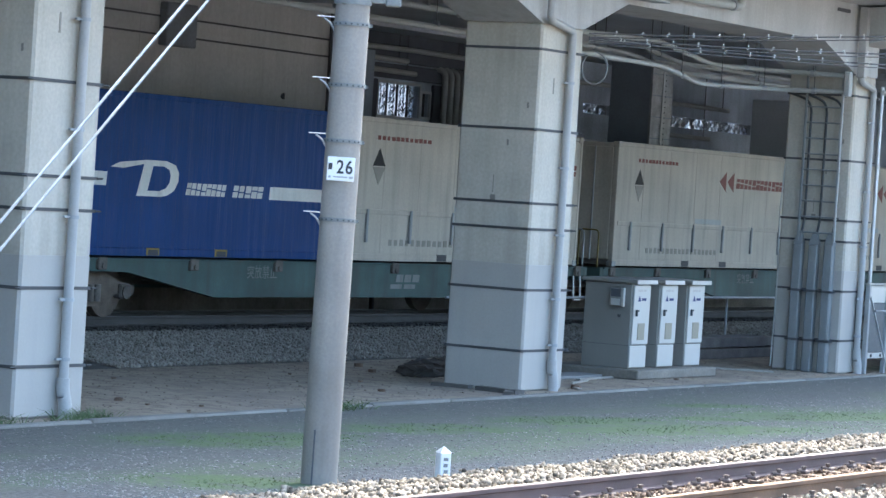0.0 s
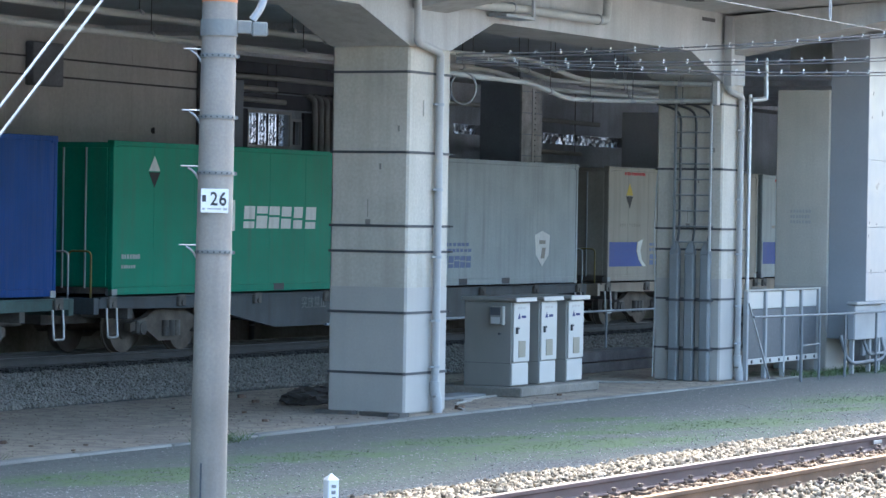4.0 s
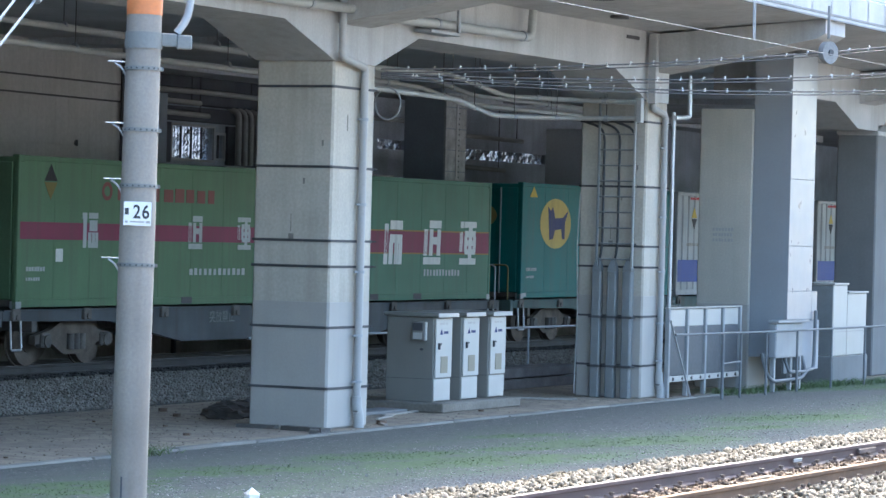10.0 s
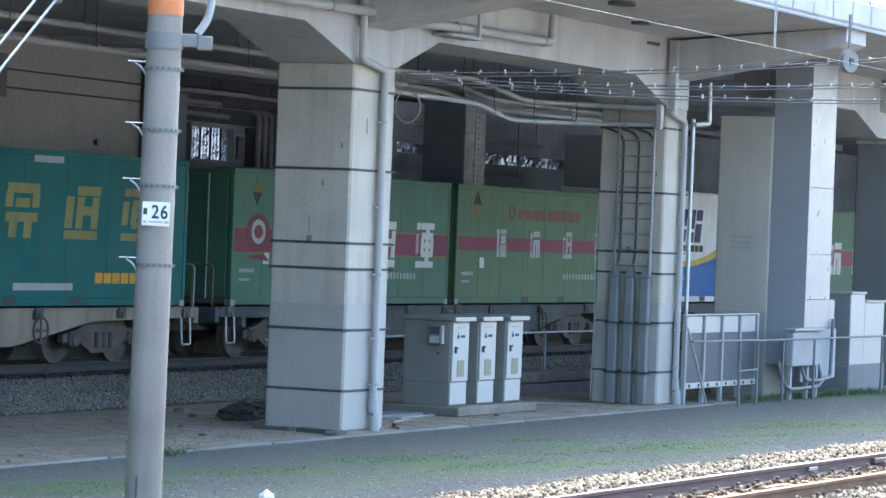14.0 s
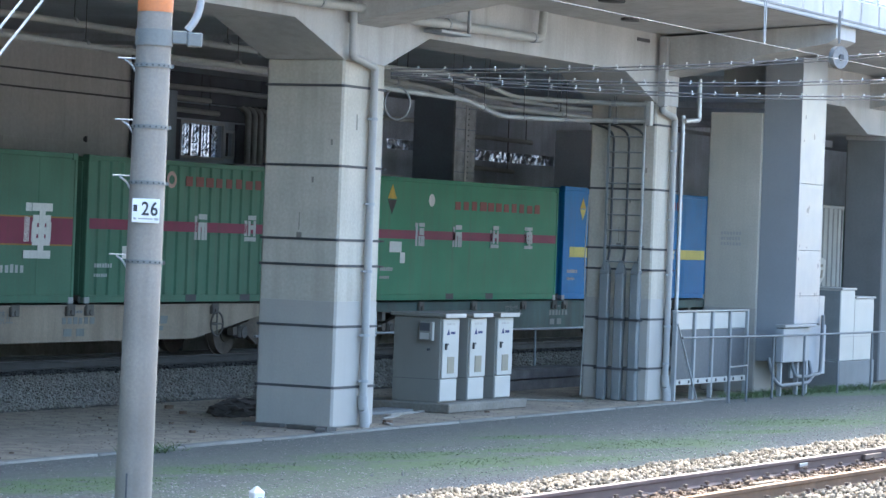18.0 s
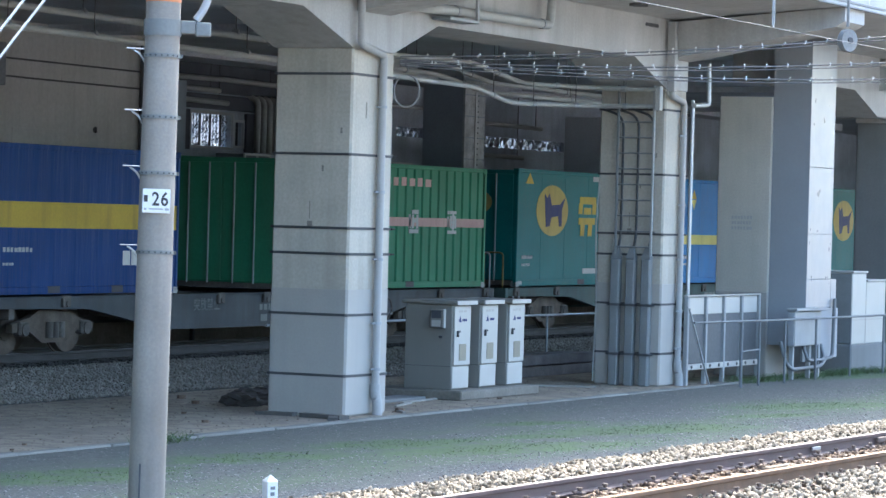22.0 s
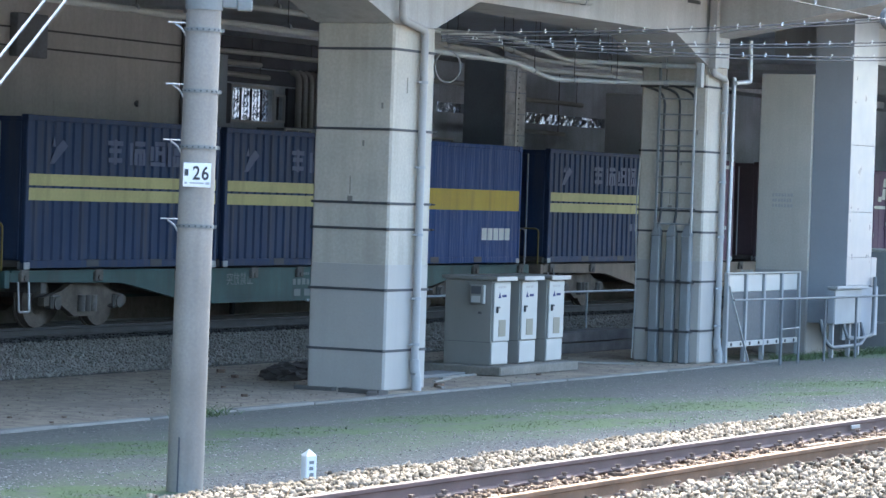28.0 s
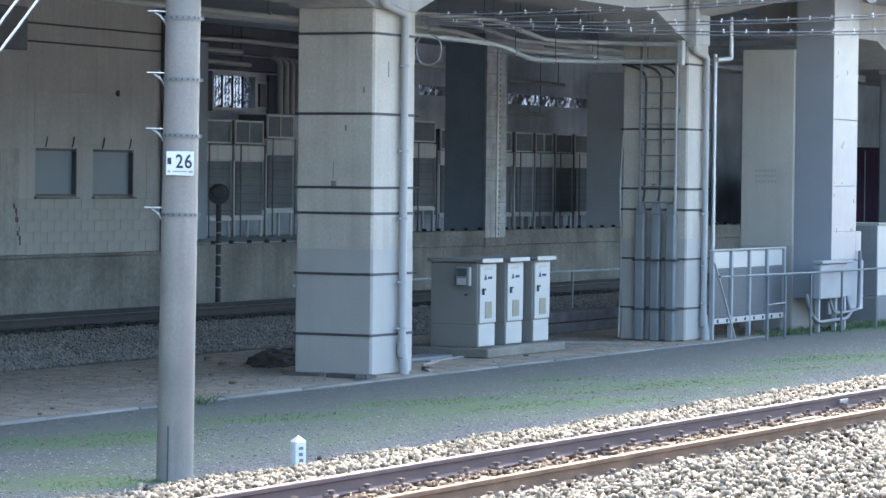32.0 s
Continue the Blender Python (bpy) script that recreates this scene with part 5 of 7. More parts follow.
def white_box():
    lv = [("name_bar", slabs(M(), 4.9, 5.6, 1.92, 2.05, 6, 0.1), D_NAVY, "dark blue company name as plain bars"), ("small_writing", marks(M(), 4.0, 4.8, 1.93, 2.02, 4, 2), D_BLACK), ("small_writing", marks(M(), 0.9, 2.2, 0.3, 0.4, 5, 3), P_TAUPE), ("blue_skirt", rect(M(), 0.05, L20 - 0.05, 0.03, 0.13, off=0.02), D_NAVY)]
    return container("white_container", "plain white dry box with a small company name", L20, 2.46, P_WHITE, livery=lv, pockets=False)


def jr12(style):
    """The short state-railway pattern containers."""
    mat = {"square": P_MAROON, "poster": P_MAROON, "bright": P_VIOLET, "ribbed": P_MAROON, "plain": P_MAGENTA, "diamond": P_MAGENTA}[style]
    lv = []
    if style in ("square", "poster", "bright", "ribbed"):
        m = M()
        for i in range(3):
            x = 2.06 + 0.43 * i
            rect(m, x, x + (0.37 if i < 2 else 0.17), 1.68, 1.99, 0.25)
            rect(m, x + 0.085, x + 0.47, 2.03, 2.27, 0.25)
        rect(m, 1.74, 2.02, 1.62, 1.76, 0.25)
        lv.append(("company_mark", m, D_WHITE, "white company mark as plain slanted slabs"))
        lv.append(("white_spear", flat(M(), [(0.14, 1.475), (2.0, 1.505), (3.5, 1.455), (2.0, 1.41)]), D_WHITE))
        if style == "square":
            lv.append(("white_panel", rect(M(), 0.35, 1.4, 1.82, 2.24), D_WHITE))
        if style == "poster":
            m = M()
            for r in range(2):
                marks(m, 0.35, 1.4, 1.86 + 0.2 * r, 2.02 + 0.2 * r, 4, r + 1, 0.85)
            lv.append(("poster", m, D_DIM))
        lv += [("data_plate", rect(M(), 0.55, 0.9, 0.35, 0.85), D_DIM), ("small_writing", marks(M(), 0.25, 0.95, 0.92, 1.06, 4, 2), D_DIM), ("small_writing", marks(M(), 2.45, 3.25, 0.95, 1.06, 6, 4), D_DIM),
               ("white_tag", rect(rect(M(), 1.3, 1.45, 0.62, 0.75), 3.0, 3.15, 1.12, 1.22), D_DIM)]
    else:
        lv += [("company_mark", rect(rect(rect(M(), 2.6, 2.7, 1.75, 2.1), 2.75, 2.86, 1.75, 2.2), 2.9, 3.1, 1.95, 2.2), D_WHITE, "white company mark as plain bars"), ("small_writing", marks(M(), 2.65, 3.05, 1.6, 1.68, 4, 2), D_DIM),
               ("small_writing", marks(M(), 2.55, 3.3, 0.78, 0.88, 6, 3), D_DIM), ("data_plate", rect(M(), 0.35, 0.68, 0.35, 0.85), D_DIM), ("white_tag", rect(rect(M(), 1.1, 1.22, 0.48, 0.6), 2.25, 2.37, 0.35, 0.52), D_DIM)]
        if style == "diamond":
            lv += [("white_line", rect(rect(rect(M(), 0.12, 1.5, 2.28, 2.37), 1.62, 2.1, 2.28, 2.37), 2.22, 3.6, 2.28, 2.37), D_WHITE), *hazard(0.6, 2.0, D_GOLD, D_BLACK, 0.17)]
    lab = {"square": "maroon short railway container with a white square panel", "poster": "maroon short railway container with a white poster", "bright": "violet short railway container with white mark",
           "ribbed": "maroon short railway container with ribbed sides", "plain": "magenta short railway container with small white mark", "diamond": "magenta short container with a white top line"}[style]
    return container("railway_container", lab, L12, 2.49, mat, ribs=0.23 if style == "ribbed" else 0, seams=0, livery=lv, doors=style in ("square", "poster", "bright", "plain"))


def brown_box():
    m = M()
    for i in range(3):
        rect(m, 4.2 + 0.42 * i, 4.55 + 0.42 * i, 1.72, 2.2, 0.2)
    lv = [("company_mark", m, D_DIM, "dull white company mark as plain slanted slabs"), ("white_spear", flat(M(), [(0.8, 1.4), (3.2, 1.48), (5.6, 1.4), (3.2, 1.33)]), D_DIM), ("white_panel", rect(M(), 0.8, 1.6, 1.85, 2.25), D_FAINT),
          ("small_writing", marks(M(), 0.8, 1.6, 0.55, 0.7, 4, 2), D_DIM), ("small_writing", marks(M(), 4.3, 5.2, 0.9, 1.0, 6, 3), D_DIM)]
    return container("brown_container", "dull brown ribbed twenty-foot railway container", L20, 2.5, P_BROWN, ribs=0.3, livery=lv, doors=False)


def pale_box():
    lv = [("name_bar", wordmark(M(), 0.35, 1.25, 1.76, 2.06, 3, 0.15, 1), D_WORNTEAL, "teal company name as plain slabs"), *hazard(0.65, 1.3, D_HAZARD, D_HAZARD, 0.22), ("slate_strip", rect(M(), 2.5, 2.85, 0.25, 1.5), D_SLATEGREY), ("grey_patch", rect(M(), 2.6, 2.95, 2.17, 2.4), D_STONEGREY),
          ("emblem_ring", ring(M(), 2.76, 1.95, 0.15, 0.18, 0.05), D_STONEGREY), ("small_writing", marks(M(), 0.3, 1.2, 0.74, 0.80, 8, 3), D_DIM), ("small_writing", marks(M(), 0.4, 0.9, 0.35, 0.42, 5, 3), D_DIM), ("small_writing", marks(M(), 0.95, 1.35, 1.27, 1.31, 6, 5), D_DIM)]
    return container("insulated_container", "cream-white insulated short container with a slate strip", L12, 2.5, P_PALEBOX, livery=lv, doors=True, pockets=False, frame=P_PALEBOX)


def flat_wagon(mat, name_label):
    """A container flat wagon about its centre, rail top at z 0. Length over couplers 20.4 m."""
    w = thing("flat_wagon", name_label, "wagon", group="wagons of the freight train")
    hw = 1.25
    belly = [(-9.75, 0.98), (9.75, 0.98), (9.75, 0.80), (6.4, 0.76), (3.9, 0.36), (-3.9, 0.36), (-6.4, 0.76), (-9.75, 0.80)]
    for y in (-hw, hw - 0.12):
        part("side_sill", M().prism(belly, 1, y, y + 0.12), mat, w)
        part("sill_flange", M().box(-9.75, 9.75, y - 0.03, y + 0.15, 0.955, 0.985, 0.006), mat, w)
    part("deck_plate", M().box(-9.7, 9.7, -hw + 0.12, hw - 0.12, 0.86, 0.93), GRIME, w)
    part("centre_sill", M().box(-9.9, 9.9, -0.2, 0.2, 0.5, 0.86, 0.01), GRIME, w)
    for x in (-8.6, -5.2, -1.9, 1.9, 5.2, 8.6):
        part("cross_bearer", M().box(x - 0.08, x + 0.08, -hw + 0.12, hw - 0.12, 0.6, 0.86, 0.01), GRIME, w)
    for x in (-9.4, -7.2, -4.6, -2.0, -0.3, 0.3, 2.0, 4.6, 7.2, 9.4):
        part("twist_lock", M().box(x - 0.12, x + 0.12, -hw - 0.06, -hw + 0.03, 0.80, 1.0, 0.015).cyl((x, -hw - 0.08, 0.86), (x, -hw - 0.03, 0.86), 0.05, n=8), GRIME, w)
    for x in (-10.2, 10.2):
        s = 1 if x > 0 else -1
        part("coupler", M().box(min(x, x - 0.45 * s), max(x, x - 0.45 * s), -0.12, 0.12, 0.72, 0.98, 0.03), GRIME, w)
        part("end_beam", M().box(min(9.75 * s, 9.9 * s), max(9.75 * s, 9.9 * s), -hw, hw, 0.7, 0.98, 0.01), mat, w)
        part("step", M().bent([(9.55 * s, -hw - 0.02, 0.8), (9.55 * s, -hw - 0.05, 0.32), (9.25 * s, -hw - 0.05, 0.32), (9.25 * s, -hw - 0.02, 0.8)], 0.02, 0.04, 6), GALV, w, "pale steel foot step")
        part("grab_rail", M().bent([(9.86 * s, -hw + 0.1, 0.95), (9.86 * s, -hw + 0.1, 1.75), (9.86 * s, -hw + 0.55, 1.75), (9.86 * s, -hw + 0.55, 0.95)], 0.018, 0.1, 6), DULL_OCHRE if s < 0 else GALV_DULL, w)
    for bx in (-7.1, 7.1):
        bog = part("bogie", M().box(bx - 0.25, bx + 0.25, -0.95, 0.95, 0.42, 0.72, 0.03), GRIME, w)
        for y in (-0.98, 0.86):
            fr = [(bx - 1.25, 0.52), (bx - 0.75, 0.62), (bx - 0.45, 0.75), (bx + 0.45, 0.75), (bx + 0.75, 0.62), (bx + 1.25, 0.52), (bx + 1.25, 0.38), (bx + 0.75, 0.40), (bx + 0.35, 0.2), (bx - 0.35, 0.2), (bx - 0.75, 0.40), (bx - 1.25, 0.38)]
            part("side_frame", M().prism(fr, 1, y, y + 0.12), BOGIE_DUST, bog)
            for k in (-0.18, 0.0, 0.18):
                part("spring", M().cyl((bx + k, y - 0.03, 0.28), (bx + k, y - 0.03, 0.55), 0.07, n=10), GRIME, bog)
        for x in (bx - 0.95, bx + 0.95):
            part("axle", M().cyl((x, -0.62, 0.43), (x, 0.62, 0.43), 0.07, n=10), RUST, bog)
            for y in (-0.566, 0.566):
                m = M()
                m.cyl((x, y - 0.065, 0.43), (x, y + 0.065, 0.43), 0.43, n=28)
                s = -1 if y < 0 else 1
                m.cyl((x, y - s * 0.10, 0.43), (x, y - s * 0.066, 0.43), 0.455, n=28)
                m.cyl((x, y + s * 0.066, 0.43), (x, y + s * 0.10, 0.43), 0.2, n=16)
                part("wheel", m, BOGIE_DUST, bog)
            for y in (-1.04, 0.9):
                part("axle_box", M().box(x - 0.15, x + 0.15, y, y + 0.16, 0.32, 0.56, 0.03).cyl((x, y - 0.02, 0.43), (x, y, 0.43), 0.11, n=12), GRIME, bog)
    part("brake_cylinder", M().cyl((-2.6, -0.5, 0.52), (-1.8, -0.5, 0.52), 0.17, n=14), GRIME, w)
    part("air_tank", M().cyl((0.6, -0.55, 0.5), (2.2, -0.55, 0.5), 0.2, n=14), GRIME, w)
    part("hand_wheel", M().tube([(4.6 + 0.22 * math.cos(a), -hw - 0.09, 0.62 + 0.22 * math.sin(a)) for a in np.linspace(0, 2 * math.pi, 17)], 0.018, 6).cyl((4.6, -hw - 0.09, 0.62), (4.6, -hw, 0.62), 0.03, n=6).box(4.38, 4.82, -hw - 0.1, -hw - 0.08, 0.605, 0.635).box(4.585, 4.615, -hw - 0.1, -hw - 0.08, 0.4, 0.84), GRIME, w)
    pm = marks(M(), -0.5, 0.55, 0.66, 0.78, 6, 3)
    pm = marks(pm, -0.12, 0.15, 0.84, 0.89, 3, 4)
    part("number_bar", pm, D_FAINT, w, at=(0, -hw, 0), kind="stuff")
    part("number_bar", rect(rect(M(), -0.35, -0.1, 0.45, 0.58), 0.05, 0.3, 0.45, 0.58), D_FAINT, w, at=(-0.1, -hw, 0), kind="stuff")
    part("company_mark", slabs(slabs(M(), 2.1, 3.0, 0.64, 0.78, 3, 0.2), 1.9, 2.9, 0.52, 0.6, 2, 0.2), D_FAINT, w, at=(0, -hw, 0), kind="stuff")
    lettering("warning_writing", "\u7a81\u653e\u7981\u6b62", 0.24, D_FAINT, w, pose(-2.95, -hw - 0.008, 0.7, 90, 0, 0), "white warning characters on the sill")
    return w


# wagons from the front: paint, then (container, how far its front end lies behind the wagon's front)
MAKERS = {
    "beige": beige_truck, "dai": lambda: navy_truck(P_NAVY, 1), "dai2": lambda: navy_truck(P_NAVY2, 2),
    "taupe": lambda: shield_truck("taupe_container", "taupe ribbed container with blue swoosh and white shield", P_TAUPE, 0, 8, 1),
    "pale": lambda: shield_truck("pale_grey_container", "smooth pale grey container with blue swoosh and shield", P_PALE, 0, 0, 2),
    "light": lambda: shield_truck("light_grey_container", "light grey ribbed container with blue swoosh and shield", P_LIGHT, 0.42, 0, 3),
    "liner": lambda: liner_truck(P_BLUE, L31, False), "liner20": lambda: liner_truck(P_BLUE_OLD, L20, True),
    "parcel": lambda: parcel_truck(False), "parcel2": lambda: parcel_truck(True), "chill": chilled_truck,
    "g_big": lambda: green_truck("big"), "g_thin": lambda: green_truck("thin"), "g_rib": lambda: green_truck("ribbed"), "g_bright": lambda: green_truck("bright"), "g_ribb": lambda: green_truck("ribbed_bright"),
    "emerald": emerald_truck, "navy20": lambda: small_navy(False), "navyrib": lambda: small_navy(True), "white": white_box, "brown": brown_box, "cream": pale_box,
    "jsq": lambda: jr12("square"), "jpo": lambda: jr12("poster"), "jbr": lambda: jr12("bright"), "jrib": lambda: jr12("ribbed"), "jpl": lambda: jr12("plain"), "jdi": lambda: jr12("diamond"),
}
LEN = {"liner20": L20, "navy20": L20, "navyrib": L20, "white": L20, "brown": L20, "cream": L12, "jsq": L12, "jpo": L12, "jbr": L12, "jrib": L12, "jpl": L12, "jdi": L12}
D2 = 9.66


def pair(a, b):
    return [(a, 0.12), (b, D2)]


def five(*names):
    return [(n, 3.84 * i) for i, n in enumerate(names)]


TRAIN = [
    (-1, "teal", pair("beige", "beige")), (0, "teal", pair("beige", "dai")), (1, "teal", pair("taupe", "liner")), (2, "tan", pair("pale", "taupe")),
    (3, "grey", pair("pale", "emerald")), (4, "teal", pair("dai2", "parcel")), (5, "tan", pair("light", "chill")), (6, "teal", pair("parcel", "light")),
    (7, "teal", pair("light", "parcel")), (8, "grey", pair("g_big", "g_thin")), (9, "teal", pair("chill", "parcel")), (10, "grey", pair("g_big", "chill")),
    (11, "grey", pair("g_thin", "g_big")), (12, "tan", pair("parcel", "chill")), (13, "grey", pair("g_rib", "light")), (14, "teal", pair("liner", "g_bright")),
    (15, "tan", pair("g_rib", "g_big")), (16, "grey", pair("g_big", "parcel2")), (17, "teal", pair("liner", "parcel2")), (18, "grey", [("g_ribb", 0.1), ("navy20", 13.0)]),
    (19, "grey", [("liner20", 0.2), ("white", 6.75), ("liner20", 13.2)]), (20, "dove", five("jpo", "jpo", "jdi", "jsq", "jsq")), (21, "dove", five("jrib", "jsq", "jpl", "jpo", "jbr")),
    (22, "brown", [("brown", 0.3), ("jdi", 8.0), ("navyrib", 13.0)]), (23, "teal", [("navy20", 0.1), ("navyrib", 6.5), ("navyrib", 12.8)]), (24, "dove", five("cream", "cream", "jpl", "jsq", "jpo")),
]
WAGON_PAINT = {"teal": (W_TEAL, "teal container flat wagon with fish-bellied sills"), "dove": (W_DOVE, "dove-grey container flat wagon with fish-bellied sills"), "grey": (W_GREY, "blue-grey container flat wagon with grimy bogies"), "brown": (W_BROWN, "tan-brown container flat wagon"), "tan": (W_TAN, "taupe container flat wagon with grimy sills")}
made = {}
MOVING = []  # thing, distance of its origin behind the train's datum, y, z


def take(key, build):
    """The first of a kind is built, the others are copies."""
    if key not in made:
        made[key] = build()
        return made[key]
    return copy_thing(made[key], Matrix())


for k, paint_key, load in TRAIN:
    mat, lab = WAGON_PAINT[paint_key]
    wg = take("wagon_" + paint_key, lambda: flat_wagon(mat, lab))
    MOVING.append((wg, 20.4 * k + 9.5, TY, 0.0))
    for n, d in load:
        MOVING.append((take(n, MAKERS[n]), 20.4 * k + d + LEN.get(n, L31), 28.7, 1.0))
# the last wagon carries a red tail lamp
TAIL_RED = paint("dark_red_lamp", (0.28, 0.02, 0.03))
tail = thing("tail_lamp", "round red tail disc on the last wagon", "lamp", m=M().cyl((-0.04, 0, 0), (0.04, 0, 0), 0.15, n=20).cyl((-0.06, 0, 0), (-0.03, 0, 0), 0.1, n=16), mat=TAIL_RED)
MOVING.append((tail, 20.4 * 24 + 19.5, 28.95, 1.29))
tail2 = copy_thing(tail, Matrix())
MOVING.append((tail2, 20.4 * 24 + 19.5, 30.9, 1.29))

# ---------------------------------------------------------------- plant space behind the parapet
ledge = thing("plant_floor", "raised concrete floor behind the parapet", "floor", kind="structure", m=M().box(54.5, 110, 33.31, 37.0, GZ, 1.02), mat=CONCRETE_DARK)
facade = thing("wall_plant", "dark rear wall with daylit openings", "wall", kind="structure")
OPEN = [(63.08, 65.0, 4.0, 4.75), (65.12, 65.5, 4.05, 4.6), (73.7, 75.3, 4.58, 4.84), (79.0, 84.6, 4.48, 4.77)]
x = 54.4
m = M()
for a, b, c, d in OPEN:
    m.box(x, a, 37.0, 37.3, GZ, 5.94)
    m.box(a, b, 37.0, 37.3, GZ, c)
    m.box(a, b, 37.0, 37.3, d, 5.94)
    x = b
m.box(x, 132, 37.0, 37.3, GZ, 5.94)
m.box(54.32, 54.42, 33.5, 37.3, GZ, 5.94)
part("wall_face", m, FACADE_DARK, facade)
# Dark strips stand for deep shade and pipework on the upper wall.
WALL_SHADE = surf("wall_shade_strip", (0.085, 0.095, 0.115), 0.85, var=0.2, big=1.5, fine=15, bump=0.1)
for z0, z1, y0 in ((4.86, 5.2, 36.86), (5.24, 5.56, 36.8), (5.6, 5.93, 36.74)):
    part("duct", M().box(54.5, 69.5, y0, 36.98, z0, z1, 0.02), WALL_SHADE, facade, "dark strip for shade and pipework along the wall")
part("side_lining", M().box(54.5, 62.95, 36.9, 36.985, 3.9, 4.82, 0.01), WALL_SHADE, facade, "dark strip for shade beside the opening")
part("side_lining", M().box(65.6, 69.5, 36.9, 36.985, 3.9, 4.82, 0.01), WALL_SHADE, facade, "dark strip for shade beside the opening")
rng = random.Random(4)


def pick(large):
    """Which sheeting a patch of the opening has: mostly dull, here and there clear."""
    k = rng.random()
    if large:
        return GLASS_CLEAR if k < 0.14 else GLASS_BLOCK if k < 0.78 else GLASS_DARK
    return GLASS_CLEAR if k < 0.04 else GLASS_BLOCK if k < 0.2 else GLASS_DARK


for a, b, c, d in OPEN:
    win = thing("window_3", "crumpled clear sheeting over a daylit opening", "window", kind="structure")
    n, r = max(4, int((b - a) / 0.075)), 12 if d - c > 0.7 else 8 if d - c > 0.4 else 3
    for i in range(n):
        for j in range(r):
            w, h = (b - a) / n * (0.85 if r > 3 else 1.4), (d - c) / r * (1.55 if r > 3 else 1.4)
            s = M().add([(-w * 0.5, 0.0, -h * 0.5), (w * 0.5, 0.02, -h * 0.45), (w * 0.48, 0, h * 0.5), (-w * 0.5, -0.02, h * 0.46), (-w * 0.5, 0.006, -h * 0.5), (w * 0.5, 0.026, -h * 0.45), (w * 0.48, 0.006, h * 0.5), (-w * 0.5, -0.014, h * 0.46)],
                        [(0, 1, 2, 3), (7, 6, 5, 4), (0, 4, 5, 1), (1, 5, 6, 2), (2, 6, 7, 3), (3, 7, 4, 0)])
            part("sheet", s, pick(r > 6), win, at=pose(a + (i + 0.5) * (b - a) / n, 37.1 + (0.03 * (i % 2) + 0.015 * (j % 2) if r > 3 else 0.0), c + (j + 0.5) * (d - c) / r, rng.uniform(-20, 20), rng.uniform(-75, 75) if r > 3 else rng.uniform(-35, 35), rng.uniform(-20, 20)))
    if r == 3:
        continue
    for k in range(1, 4 if r == 12 else 2):
        # the folds between the sheets' strips
        u = a + (b - a) * k / (4 if r == 12 else 2)
        part("strip_fold", M().box(u - 0.012, u + 0.012, 36.98, 37.04, c, d, 0.006), BAND_DARK, win)
    part("window_frame", M().box(a - 0.06, b + 0.06, 36.94, 36.99, c - 0.06, c).box(a - 0.06, b + 0.06, 36.94, 36.99, d, d + 0.06).box(a - 0.06, a, 36.94, 36.99, c, d).box(b, b + 0.06, 36.94, 36.99, c, d), FRAME_GREY, win)


PAINT_PLANT = surf("pale_plant_enamel", (0.62, 0.63, 0.62), 0.55, var=0.08, streak=0.25)


def condenser(x, w, lift, hood_panes):
    u = thing("condenser_unit", "grey outdoor condenser unit with a square discharge hood", "condenser", at=(x, 35.95, 1.02), group="condensers behind the parapet")
    part("casing", M().box(0.02, w - 0.02, 0.04, 0.85, 0.45 + lift, 2.1 + lift, 0.02), PAINT_PLANT, u)
    part("grille", M().box(0.1, w - 0.1, 0.0, 0.035, 0.5 + lift, 1.72 + lift, 0.01), DARK_VOID, u, "dark coil grille")
    for k in range(6):
        part("grille_bar", M().box(0.1, w - 0.1, -0.012, -0.002, 0.6 + lift + 0.19 * k, 0.612 + lift + 0.19 * k), GRIME, u)
    part("fascia", M().box(0.02, w - 0.02, -0.012, 0.03, 1.74 + lift, 2.08 + lift, 0.01), PAINT_PLANT, u, "pale upper fascia")
    part("base_rail", M().box(0.03, w - 0.03, 0.0, 0.06, 0.38 + lift, 0.47 + lift, 0.008), PAINT_PLANT, u)
    for k in range(3):
        xx = 0.06 + k * (w - 0.18) / 2
        part("leg", M().box(xx, xx + 0.06, 0.02, 0.08, 0.0, 0.4 + lift, 0.006), PAINT_PLANT, u)
    for xx in (0.14, w - 0.16):
        part("conduit", M().cyl((xx, -0.1, -0.1), (xx, -0.1, 2.1 + lift), 0.018, n=6), DARK_VOID, u)
    z0, z1 = 2.12 + lift, 2.66 + lift
    h = M().box(0.05, w - 0.05, 0.0, 0.04, z0, z0 + 0.04).box(0.05, w - 0.05, 0.0, 0.04, z1 - 0.04, z1).box(0.05, 0.09, 0.0, 0.04, z0 + 0.04, z1 - 0.04).box(w - 0.09, w - 0.05, 0.0, 0.04, z0 + 0.04, z1 - 0.04)
    if hood_panes == 2:
        h.box(w / 2 - 0.02, w / 2 + 0.02, 0.0, 0.04, z0 + 0.04, z1 - 0.04)
    part("hood_frame", h, PAINT_PLANT, u)
    part("hood_mesh", M().box(0.09, w - 0.09, 0.045, 0.8, z0, z1), DARK_VOID, u, "dark wire mesh hood")


for x, w, lift, p in ((60.9, 1.35, 0.0, 1), (62.32, 1.4, 0.0, 2), (63.8, 1.35, 0.16, 2), (71.3, 1.35, 0.18, 1), (72.85, 1.4, 0.0, 2), (76.1, 1.2, 0.0, 1), (77.45, 1.2, 0.0, 1), (78.75, 1.25, 0.0, 2), (80.1, 1.2, 0.0, 1), (81.4, 1.2, 0.0, 1)):
    condenser(x, w, lift, p)
